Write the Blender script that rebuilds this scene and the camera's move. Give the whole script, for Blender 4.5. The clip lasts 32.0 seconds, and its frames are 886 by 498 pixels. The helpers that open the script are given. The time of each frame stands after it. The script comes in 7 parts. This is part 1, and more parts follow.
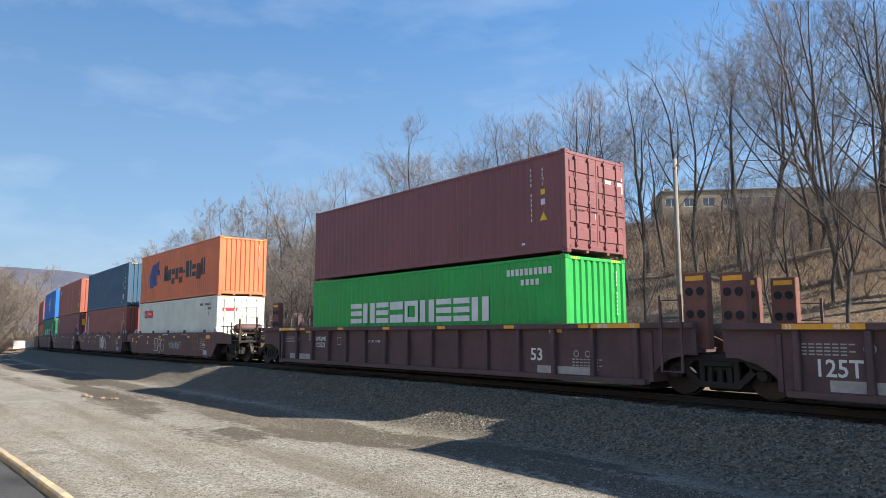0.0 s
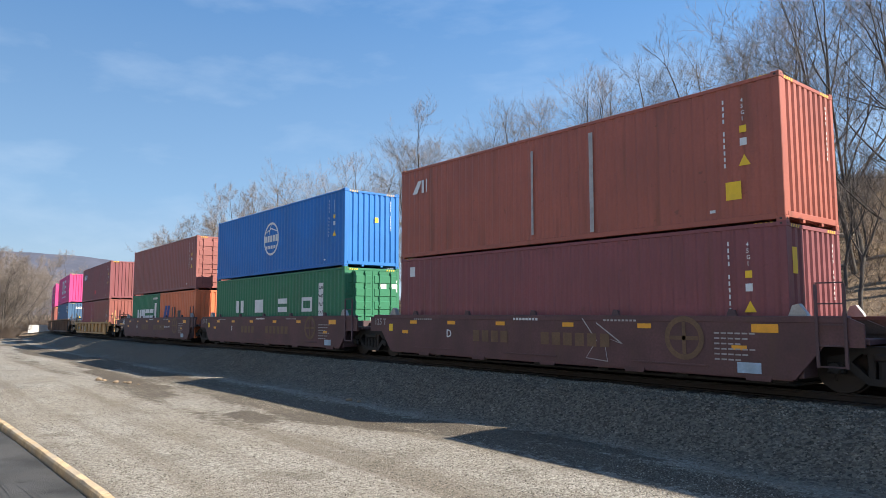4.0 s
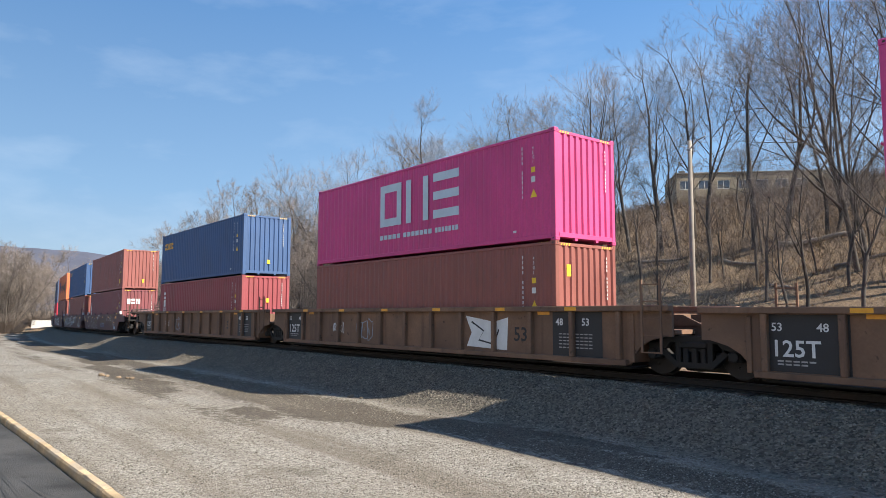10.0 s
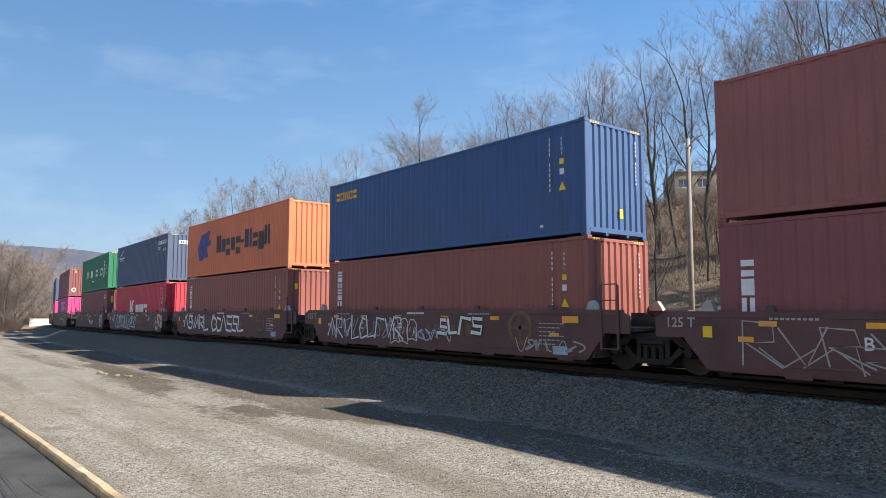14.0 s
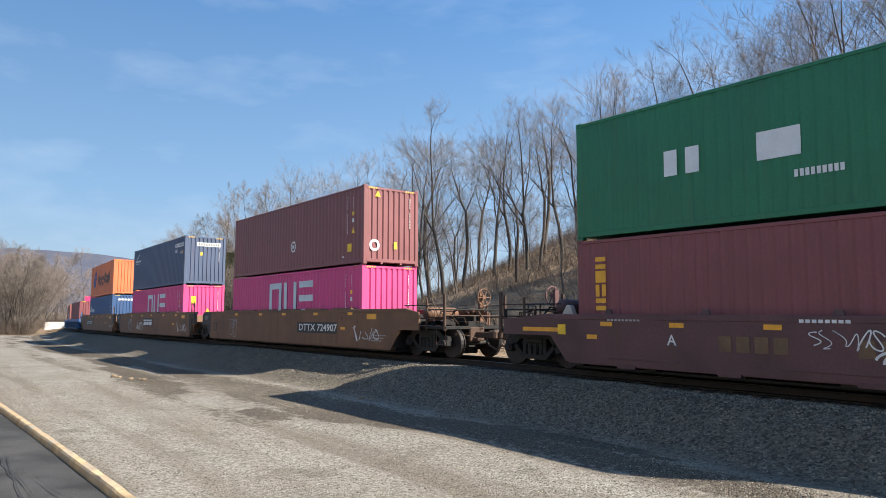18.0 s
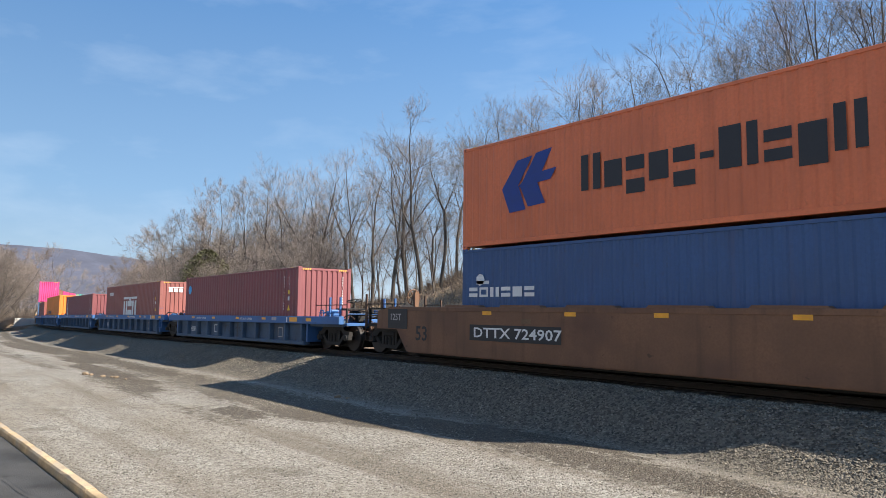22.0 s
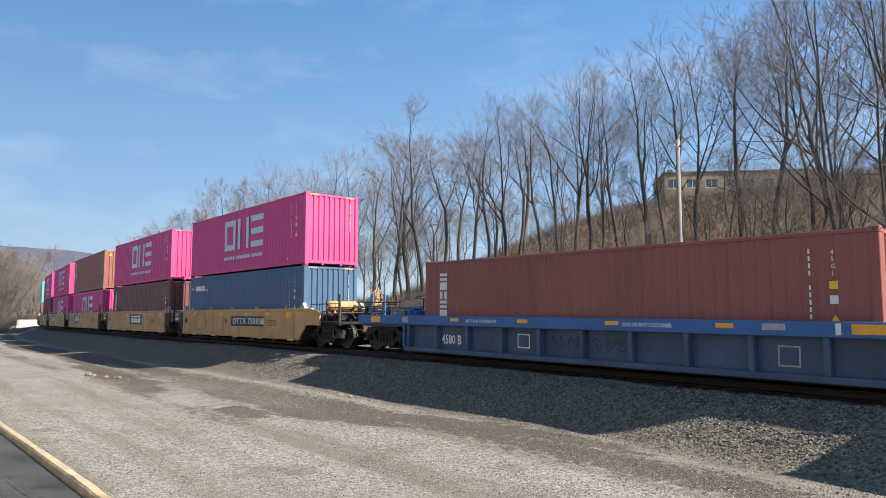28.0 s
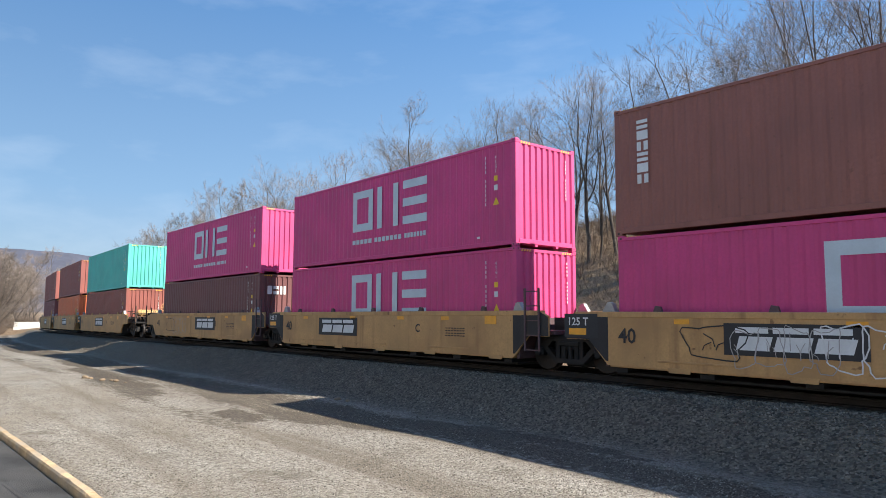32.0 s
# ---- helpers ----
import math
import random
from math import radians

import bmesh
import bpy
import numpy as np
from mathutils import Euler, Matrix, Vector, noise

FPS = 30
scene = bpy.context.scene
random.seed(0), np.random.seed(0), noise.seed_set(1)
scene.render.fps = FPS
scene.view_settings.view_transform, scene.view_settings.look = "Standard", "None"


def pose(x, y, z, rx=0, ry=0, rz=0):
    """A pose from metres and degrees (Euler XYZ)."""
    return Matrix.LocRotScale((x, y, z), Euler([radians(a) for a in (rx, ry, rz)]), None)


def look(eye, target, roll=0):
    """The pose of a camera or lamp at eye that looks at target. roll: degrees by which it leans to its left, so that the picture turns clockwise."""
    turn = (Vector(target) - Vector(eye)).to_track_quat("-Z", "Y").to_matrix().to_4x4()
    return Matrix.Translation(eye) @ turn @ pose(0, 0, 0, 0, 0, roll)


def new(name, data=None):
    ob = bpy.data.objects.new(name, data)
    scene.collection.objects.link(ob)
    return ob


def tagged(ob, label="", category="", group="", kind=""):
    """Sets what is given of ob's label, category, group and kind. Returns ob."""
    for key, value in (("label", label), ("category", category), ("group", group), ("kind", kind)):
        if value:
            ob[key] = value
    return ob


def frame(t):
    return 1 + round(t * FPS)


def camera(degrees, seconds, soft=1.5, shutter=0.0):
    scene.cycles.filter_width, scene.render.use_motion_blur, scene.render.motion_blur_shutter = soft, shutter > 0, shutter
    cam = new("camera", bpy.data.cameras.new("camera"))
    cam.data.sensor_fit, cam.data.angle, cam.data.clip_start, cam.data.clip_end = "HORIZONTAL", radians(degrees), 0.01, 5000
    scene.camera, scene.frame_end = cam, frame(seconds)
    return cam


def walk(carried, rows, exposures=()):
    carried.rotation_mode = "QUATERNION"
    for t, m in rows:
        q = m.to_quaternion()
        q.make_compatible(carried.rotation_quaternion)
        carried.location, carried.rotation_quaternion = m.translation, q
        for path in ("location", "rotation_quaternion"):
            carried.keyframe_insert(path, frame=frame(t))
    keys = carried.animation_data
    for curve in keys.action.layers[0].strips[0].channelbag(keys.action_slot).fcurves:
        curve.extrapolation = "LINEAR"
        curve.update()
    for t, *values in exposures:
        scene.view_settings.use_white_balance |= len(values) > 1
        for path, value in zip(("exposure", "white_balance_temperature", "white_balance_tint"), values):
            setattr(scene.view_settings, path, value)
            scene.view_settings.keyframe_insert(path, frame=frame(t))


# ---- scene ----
# ---- camera ----
cam = camera(65.82, 32.0, 0.8)
EYE = (0.0, 0.0, 2.37)
# seconds, yaw, pitch, roll
TURNS = [
    (0, 2.90, 6.66, 0.01),
    (0.5, 3.07, 6.60, 0.09),
    (1, 3.57, 6.60, 0.07),
    (1.5, 3.67, 6.50, -0.06),
    (2, 3.78, 6.49, 0.03),
    (2.5, 3.75, 6.48, 0.08),
    (3, 3.77, 6.27, 0.09),
    (3.5, 3.74, 5.75, 0.06),
    (4, 3.72, 5.42, -0.08),
    (4.5, 3.69, 5.18, 0.03),
    (6.5, 3.85, 4.73, -0.05),
    (7, 3.85, 4.78, -0.15),
    (7.5, 3.96, 4.87, 0.01),
    (8, 4.03, 4.94, 0.02),
    (8.5, 4.11, 5.01, -0.05),
    (9, 4.14, 5.13, -0.26),
    (9.5, 4.08, 5.18, -0.38),
    (10, 3.90, 5.16, -0.28),
    (10.5, 3.89, 5.06, -0.23),
    (11, 3.93, 5.02, -0.13),
    (11.5, 3.92, 5.01, -0.32),
    (12, 3.95, 5.01, -0.21),
    (12.5, 3.93, 4.94, -0.14),
    (13, 3.83, 4.95, -0.04),
    (13.5, 3.77, 4.96, -0.13),
    (14, 3.77, 5.00, -0.25),
    (14.5, 3.87, 5.00, -0.28),
    (16.5, 4.30, 5.12, -0.20),
    (17, 4.58, 5.14, -0.22),
    (17.5, 4.81, 5.20, -0.17),
    (18, 4.74, 5.29, -0.27),
    (18.5, 4.71, 5.30, -0.25),
    (19, 4.62, 5.36, -0.21),
    (19.5, 4.62, 5.38, -0.18),
    (20, 4.61, 5.35, -0.32),
    (20.5, 4.57, 5.26, -0.42),
    (21, 4.51, 5.21, -0.52),
    (21.5, 2.99, 5.21, -0.48),
    (22, 2.86, 5.23, -0.70),
    (22.5, 2.72, 5.33, -0.67),
    (23, 2.59, 5.38, -0.84),
    (23.5, 2.73, 5.32, -0.66),
    (24, 2.87, 5.30, -0.50),
    (24.5, 2.94, 5.25, -0.42),
    (25, 2.94, 5.25, -0.33),
    (25.5, 3.00, 5.22, -0.23),
    (27.5, 3.04, 5.04, -0.26),
    (28, 3.01, 5.04, -0.18),
    (28.5, 3.03, 5.12, -0.41),
    (29, 3.10, 5.19, -0.34),
    (29.5, 3.10, 5.26, -0.41),
    (30, 3.04, 5.33, -0.50),
    (30.5, 2.86, 5.32, -0.32),
    (31, 2.88, 5.32, -0.41),
    (31.5, 2.88, 5.34, -0.43),
    (32, 2.84, 5.40, -0.46),
]
walk(cam, [(t, pose(*EYE, 90 + p, r, 47 + a)) for t, a, p, r in TURNS])

# ---- light ----
SUN_AZ, SUN_EL = radians(29), radians(37.7)
to_sun = Vector((math.cos(SUN_AZ) * math.cos(SUN_EL), math.sin(SUN_AZ) * math.cos(SUN_EL), math.sin(SUN_EL)))
sun = new("sun", bpy.data.lights.new("sun", "SUN"))
sun.data.energy, sun.data.angle, sun.data.color = 5.0, radians(0.55), (1.0, 0.925, 0.81)
sun.matrix_world = look(to_sun * 50, (0, 0, 0))
scene.view_settings.exposure = 1.15

world = bpy.data.worlds.new("sky")
scene.world = world
world.use_nodes = True
wn, wl = world.node_tree.nodes, world.node_tree.links
wn.clear()
w_out = wn.new("ShaderNodeOutputWorld")
w_bg = wn.new("ShaderNodeBackground")
w_sky = wn.new("ShaderNodeTexSky")
w_sky.sky_type, w_sky.sun_disc = "NISHITA", False
w_sky.sun_elevation, w_sky.sun_rotation = SUN_EL, math.pi / 2 - SUN_AZ
w_sky.altitude, w_sky.air_density, w_sky.dust_density, w_sky.ozone_density = 300, 1.0, 0.3, 3.0
w_co = wn.new("ShaderNodeTexCoord")
w_map = wn.new("ShaderNodeMapping")
w_map.inputs["Rotation"].default_value = (radians(20), radians(-32), radians(35))
w_map.inputs["Scale"].default_value = (0.8, 4.2, 11.0)
w_noise = wn.new("ShaderNodeTexNoise")
w_noise.inputs["Scale"].default_value, w_noise.inputs["Detail"].default_value = 1.3, 7
w_noise.inputs["Roughness"].default_value = 0.55
w_ramp = wn.new("ShaderNodeMapRange")
w_ramp.inputs["From Min"].default_value, w_ramp.inputs["From Max"].default_value = 0.5, 0.78
w_ramp.inputs["To Max"].default_value = 0.17
w_mix = wn.new("ShaderNodeMix")
w_mix.data_type = "RGBA"
w_mix.inputs["B"].default_value = (6.5, 7.2, 8.0, 1)
wl.new(w_co.outputs["Generated"], w_map.inputs["Vector"])
wl.new(w_map.outputs["Vector"], w_noise.inputs["Vector"])
wl.new(w_noise.outputs["Fac"], w_ramp.inputs["Value"])
wl.new(w_ramp.outputs["Result"], w_mix.inputs["Factor"])
w_even = wn.new("ShaderNodeMix")
w_even.data_type = "RGBA"
w_even.inputs["Factor"].default_value = 0.82
w_up = wn.new("ShaderNodeSeparateXYZ")
wl.new(w_co.outputs["Generated"], w_up.inputs["Vector"])
w_tone = wn.new("ShaderNodeValToRGB")
for k, (spot, tone) in enumerate(((0.0, (0.46, 0.59, 0.74)), (0.16, (0.288, 0.502, 0.785)), (0.42, (0.130, 0.318, 0.655)))):
    e = w_tone.color_ramp.elements[k] if k < 2 else w_tone.color_ramp.elements.new(spot)
    e.position, e.color = spot, (*tone, 1)
wl.new(w_up.outputs["Z"], w_tone.inputs["Fac"])
w_gain = wn.new("ShaderNodeVectorMath")
w_gain.operation = "SCALE"
w_sunward = wn.new("ShaderNodeVectorMath")
w_sunward.operation = "DOT_PRODUCT"
w_sunward.inputs[1].default_value = (math.cos(SUN_AZ), math.sin(SUN_AZ), 0)
w_warm = wn.new("ShaderNodeMath")
w_warm.operation = "MULTIPLY_ADD"
w_warm.inputs[1].default_value, w_warm.inputs[2].default_value = 0.45 * 6.7, 1.25 * 6.7
wl.new(w_co.outputs["Generated"], w_sunward.inputs[0])
wl.new(w_sunward.outputs["Value"], w_warm.inputs[0])
wl.new(w_warm.outputs["Value"], w_gain.inputs["Scale"])
wl.new(w_tone.outputs["Color"], w_gain.inputs[0])
wl.new(w_gain.outputs[0], w_even.inputs["B"])
wl.new(w_sky.outputs["Color"], w_even.inputs["A"])
wl.new(w_even.outputs["Result"], w_mix.inputs["A"])
wl.new(w_mix.outputs["Result"], w_bg.inputs["Color"])
w_bg.inputs["Strength"].default_value = 0.0715
wl.new(w_bg.outputs["Background"], w_out.inputs["Surface"])

# ---- the lie of the track ----
FACE = 12.894          # near side of the containers
MID = FACE + 1.219     # middle of the track
BEND, RADIUS, BEND_END = -37.37, 459.2, 0.47
RAIL = 0.975           # top of the rails over the yard
SPEED, GAIN = 14.494, 0.02236
EASE, EASED, STEADY = 20.0, 26.0, 14.35   # the train slows a little between these seconds


def fall(s):
    """How far the line and the yard have dropped at s."""
    d = min(max(0.0, -15 - s), 60.0)
    rest = min(max(0.0, -75 - s), 60.0)
    return 0.00602 * d + 0.0000689 * d * d + 0.0143 * rest


def track(s, side=0.0):
    """Place and heading on the line at s, side metres beyond its middle."""
    d = BEND - s
    if d <= 0:
        return s, MID + side, 0.0
    a = min(d / RADIUS, BEND_END)
    x, y = BEND - RADIUS * math.sin(a), FACE + RADIUS * (1 - math.cos(a))
    rest = d - a * RADIUS
    x, y = x - rest * math.cos(a), y + rest * math.sin(a)
    off = MID - FACE + side
    return x + off * math.sin(a), y + off * math.cos(a), -a


def gone(t):
    """Metres that the train has run since the sixteenth second."""
    q = min(t, EASE)
    run = SPEED * (q - 16) + GAIN * (q - 16) ** 2 / 2
    if t > EASE:
        v = SPEED + GAIN * (EASE - 16)
        d = min(t, EASED) - EASE
        run += v * d + (STEADY - v) / (EASED - EASE) * d * d / 2 + STEADY * max(0.0, t - EASED)
    return run


def on_track(s, z=0.0):
    x, y, turn = track(s)
    slope = math.degrees(math.atan(fall(s - 3) - fall(s + 3)) / 6)
    return pose(x, y, RAIL - fall(s) + z, 0, -slope, math.degrees(turn))


# ---- materials ----
def material(name, color, rough=0.6, metal=0.0, spread=0.18, scale=1.5, fine=30.0, bump=0.15, stain=None, stain_amount=0.0,
             islands=0.0, streak=False, second=None, second_scale=0.4, second_lo=0.45, second_hi=0.6, spec=0.5, per_object=0.0):
    """A paint, metal, wood or earth: colour with two sizes of variation, stains, fine relief."""
    m = bpy.data.materials.new(name)
    m.use_nodes = True
    n, l = m.node_tree.nodes, m.node_tree.links
    b = n["Principled BSDF"]
    co = n.new("ShaderNodeTexCoord")
    info = n.new("ShaderNodeObjectInfo")
    shift = n.new("ShaderNodeVectorMath")
    shift.operation = "MULTIPLY_ADD"
    l.new(info.outputs["Random"], shift.inputs[0])
    shift.inputs[1].default_value = (37, 53, 71)
    l.new(co.outputs["Object"], shift.inputs[2])

    def noise_at(size, detail, stretch=None):
        t = n.new("ShaderNodeTexNoise")
        t.inputs["Scale"].default_value, t.inputs["Detail"].default_value = size, detail
        if stretch:
            mp = n.new("ShaderNodeMapping")
            mp.inputs["Scale"].default_value = stretch
            l.new(shift.outputs[0], mp.inputs["Vector"])
            l.new(mp.outputs["Vector"], t.inputs["Vector"])
        else:
            l.new(shift.outputs[0], t.inputs["Vector"])
        return t

    def mix(fac, a, bb, blend="MIX"):
        x = n.new("ShaderNodeMix")
        x.data_type, x.blend_type = "RGBA", blend
        for sock, val in (("Factor", fac), ("A", a), ("B", bb)):
            if isinstance(val, (tuple, float, int)):
                x.inputs[sock].default_value = (*val, 1) if isinstance(val, tuple) else val
            else:
                l.new(val, x.inputs[sock])
        return x.outputs["Result"]

    def band(src, lo, hi, top=1.0):
        r = n.new("ShaderNodeMapRange")
        r.inputs["From Min"].default_value, r.inputs["From Max"].default_value = lo, hi
        r.inputs["To Max"].default_value = top
        l.new(src, r.inputs["Value"])
        return r.outputs["Result"]

    big, small = noise_at(scale, 4), noise_at(fine, 3)
    dark = tuple(c * (1 - spread) for c in color)
    pale = tuple(min(1, c * (1 + spread)) for c in color)
    col = mix(band(big.outputs["Fac"], 0.3, 0.7), dark, pale)
    if second:
        col = mix(band(noise_at(second_scale, 5).outputs["Fac"], second_lo, second_hi), col, second)
    col = mix(band(small.outputs["Fac"], 0.35, 0.75, 0.5), col, tuple(c * (1 - spread * 1.4) for c in color))
    if stain:
        st = noise_at(1.0, 6, (3.2, 3.2, 0.22) if streak else (1.3, 1.3, 1.3))
        col = mix(band(st.outputs["Fac"], 0.56, 0.76, stain_amount), col, stain)
        spots = noise_at(5.0, 4)
        col = mix(band(spots.outputs["Fac"], 0.68, 0.74, stain_amount), col, tuple(c * 0.7 for c in stain))
    if per_object:
        hs = n.new("ShaderNodeHueSaturation")
        r = n.new("ShaderNodeMapRange")
        r.inputs["To Min"].default_value, r.inputs["To Max"].default_value = 1 - per_object, 1 + per_object
        l.new(info.outputs["Random"], r.inputs["Value"])
        l.new(r.outputs["Result"], hs.inputs["Value"])
        l.new(col, hs.inputs["Color"])
        col = hs.outputs["Color"]
    if islands:
        geo = n.new("ShaderNodeNewGeometry")
        hv = n.new("ShaderNodeHueSaturation")
        ri = n.new("ShaderNodeMapRange")
        ri.inputs["To Min"].default_value, ri.inputs["To Max"].default_value = 1 - islands, 1 + islands
        l.new(geo.outputs["Random Per Island"], ri.inputs["Value"])
        l.new(ri.outputs["Result"], hv.inputs["Value"])
        l.new(col, hv.inputs["Color"])
        col = hv.outputs["Color"]
    l.new(col, b.inputs["Base Color"])
    rr = n.new("ShaderNodeMapRange")
    rr.inputs["To Min"].default_value, rr.inputs["To Max"].default_value = max(0.05, rough - 0.12), min(1, rough + 0.12)
    l.new(big.outputs["Fac"], rr.inputs["Value"])
    l.new(rr.outputs["Result"], b.inputs["Roughness"])
    b.inputs["Metallic"].default_value = metal
    b.inputs["Specular IOR Level"].default_value = spec
    if bump:
        bp = n.new("ShaderNodeBump")
        bp.inputs["Strength"].default_value, bp.inputs["Distance"].default_value = bump, 0.02
        l.new(small.outputs["Fac"], bp.inputs["Height"])
        l.new(bp.outputs["Normal"], b.inputs["Normal"])
    return m


RUST = (0.11, 0.045, 0.022)


def box_paint(name, color, wear=0.35, rough=0.56):
    return material(name, color, rough, 0, 0.14, 0.7, 18, 0.06, RUST, wear, streak=True, spec=0.45)


PAINT = {
    "brown": box_paint("brown box paint", (0.205, 0.072, 0.072)),
    "orange_brown": box_paint("sunburnt orange brown box paint", (0.330, 0.092, 0.060), 0.5),
    "maroon": box_paint("maroon box paint", (0.205, 0.060, 0.064)),
    "red_brown": box_paint("red brown box paint", (0.258, 0.084, 0.070), 0.5),
    "rust_brown": box_paint("rusty orange brown box paint", (0.255, 0.078, 0.060), 0.4),
    "dark_brown": box_paint("dark brown box paint", (0.150, 0.055, 0.055)),
    "sun_brown": box_paint("sun-bleached brown box paint", (0.265, 0.100, 0.074)),
    "wine": box_paint("wine red box paint", (0.265, 0.050, 0.058)),
    "orange": box_paint("orange box paint", (0.640, 0.160, 0.062), 0.2),
    "amber": box_paint("yellow orange box paint", (0.680, 0.195, 0.028), 0.2),
    "pink": box_paint("magenta pink box paint", (0.560, 0.052, 0.185), 0.08),
    "navy": box_paint("faded navy box paint", (0.062, 0.086, 0.145), 0.25),
    "steel_blue": box_paint("steel blue box paint", (0.050, 0.108, 0.190), 0.2),
    "blue": box_paint("blue box paint", (0.034, 0.082, 0.192), 0.15),
    "royal": box_paint("royal blue box paint", (0.010, 0.140, 0.420), 0.1),
    "green": box_paint("bright green box paint", (0.018, 0.340, 0.060), 0.1),
    "dark_green": box_paint("dark green box paint", (0.018, 0.150, 0.070), 0.15),
    "petrol": box_paint("dark petrol blue box paint", (0.028, 0.088, 0.150), 0.4),
    "teal": box_paint("pale teal box paint", (0.085, 0.460, 0.380), 0.1),
    "white": box_paint("off white box paint", (0.600, 0.630, 0.540), 0.2),
    "red": box_paint("bright red box paint", (0.480, 0.034, 0.056), 0.1),
}
CAR = {
    "maroon_car": material("weathered maroon car paint", (0.108, 0.050, 0.048), 0.7, 0, 0.3, 1.2, 22, 0.12, (0.10, 0.055, 0.035), 0.6, streak=True),
    "plum_car": material("dark plum car paint", (0.096, 0.054, 0.056), 0.7, 0, 0.3, 1.2, 22, 0.12, (0.09, 0.05, 0.035), 0.5, streak=True),
    "brown_car": material("dusty brown car paint", (0.200, 0.110, 0.064), 0.75, 0, 0.25, 1.0, 22, 0.12, (0.075, 0.040, 0.026), 0.85, streak=True, second=(0.125, 0.072, 0.046), second_scale=0.7, second_lo=0.46, second_hi=0.68),
    "tan_car": material("brown yellow car paint", (0.172, 0.084, 0.043), 0.7, 0, 0.22, 1.0, 22, 0.1, (0.085, 0.042, 0.022), 0.75, streak=True, second=(0.115, 0.056, 0.034), second_scale=0.7, second_lo=0.5, second_hi=0.7),
    "yellow_car": material("faded yellow car paint", (0.500, 0.285, 0.108), 0.65, 0, 0.2, 1.0, 22, 0.1, (0.20, 0.09, 0.035), 0.75, streak=True, second=(0.36, 0.19, 0.075), second_scale=0.8, second_lo=0.5, second_hi=0.72),
    "blue_car": material("bright blue car paint", (0.034, 0.115, 0.290), 0.6, 0, 0.2, 1.2, 22, 0.1, (0.07, 0.06, 0.05), 0.4, streak=True),
    "black_end": material("dull black end panel paint", (0.024, 0.022, 0.022), 0.7, 0, 0.3, 1.5, 25, 0.12, (0.07, 0.045, 0.03), 0.5, streak=True),
    "blue_web": material("grimy blue web paint", (0.055, 0.092, 0.145), 0.75, 0, 0.3, 1.2, 22, 0.12, (0.06, 0.05, 0.045), 0.7, streak=True),
}
black_steel = material("grimy black steel", (0.014, 0.013, 0.012), 0.7, 0.2, 0.4, 3, 40, 0.2, (0.05, 0.028, 0.018), 0.4)
rusty_steel = material("rusty brown steel", (0.088, 0.050, 0.032), 0.8, 0.1, 0.35, 3, 40, 0.25, (0.05, 0.03, 0.02), 0.6)
wheel_steel = material("worn wheel steel", (0.022, 0.018, 0.016), 0.6, 0.3, 0.3, 4, 40, 0.1, RUST, 0.5)
post_paint = material("worn reddish post paint", (0.175, 0.070, 0.052), 0.75, 0, 0.3, 2, 30, 0.15, RUST, 0.5, streak=True)
rail_steel = material("rail steel", (0.020, 0.016, 0.013), 0.7, 0.3, 0.3, 2, 30, 0.1, (0.05, 0.03, 0.02), 0.5)
rail_shine = material("polished rail head", (0.20, 0.19, 0.18), 0.35, 0.9, 0.1, 2, 30, 0.03)
galvanized = material("galvanized grey steel", (0.36, 0.35, 0.33), 0.55, 0.5, 0.2, 3, 30, 0.1, RUST, 0.3)
hole_shade_mat = material("dark brown shade of casting holes", (0.055, 0.040, 0.036), 0.65, 0.2, 0.35, 5, 40, 0.15, RUST, 0.5)
# near-black of asphalt cracks, and of the shade painted for post holes
gap_dark = material("black of cracks and shade in holes", (0.015, 0.015, 0.016), 0.8, 0, 0.3, 4, 30, 0.1)
mark_white = material("white stencil paint", (0.66, 0.66, 0.64), 0.6, 0, 0.1, 3, 25, 0.03)
mark_pale = material("pale blue white lettering", (0.50, 0.57, 0.60), 0.6, 0, 0.08, 3, 25, 0.03)
mark_grey = material("faded grey stencil paint", (0.36, 0.34, 0.32), 0.7, 0, 0.2, 5, 25, 0.03)
mark_yellow = material("yellow sticker", (0.80, 0.50, 0.02), 0.5, 0, 0.1, 4, 25, 0.03)
mark_amber = material("amber reflector strip", (0.78, 0.34, 0.02), 0.4, 0, 0.12, 6, 60, 0.05)
mark_black = material("black stencil paint", (0.020, 0.020, 0.022), 0.6, 0, 0.2, 4, 25, 0.03)
mark_navy = material("dark blue lettering", (0.012, 0.040, 0.200), 0.6, 0, 0.1, 4, 25, 0.03)
mark_red = material("red lettering", (0.62, 0.02, 0.03), 0.6, 0, 0.1, 4, 25, 0.03)
mark_sky = material("sky blue sticker", (0.02, 0.30, 0.62), 0.5, 0, 0.1, 4, 25, 0.03)
mark_gold = material("golden brown painted emblem", (0.150, 0.088, 0.045), 0.7, 0, 0.25, 3, 25, 0.05)
mark_orange = material("orange yellow lettering", (0.78, 0.38, 0.03), 0.6, 0, 0.1, 4, 25, 0.03)
mark_slate = material("slate blue spray paint", (0.050, 0.078, 0.120), 0.7, 0, 0.35, 2, 25, 0.03)
mark_cyan = material("pale blue spray paint", (0.34, 0.44, 0.52), 0.7, 0, 0.2, 4, 25, 0.03)
MARK = {"w": mark_white, "p": mark_pale, "g": mark_grey, "y": mark_yellow, "a": mark_amber, "k": mark_black, "n": mark_navy,
        "r": mark_red, "s": mark_sky, "d": mark_gold, "o": mark_orange, "c": mark_cyan, "t": mark_slate}
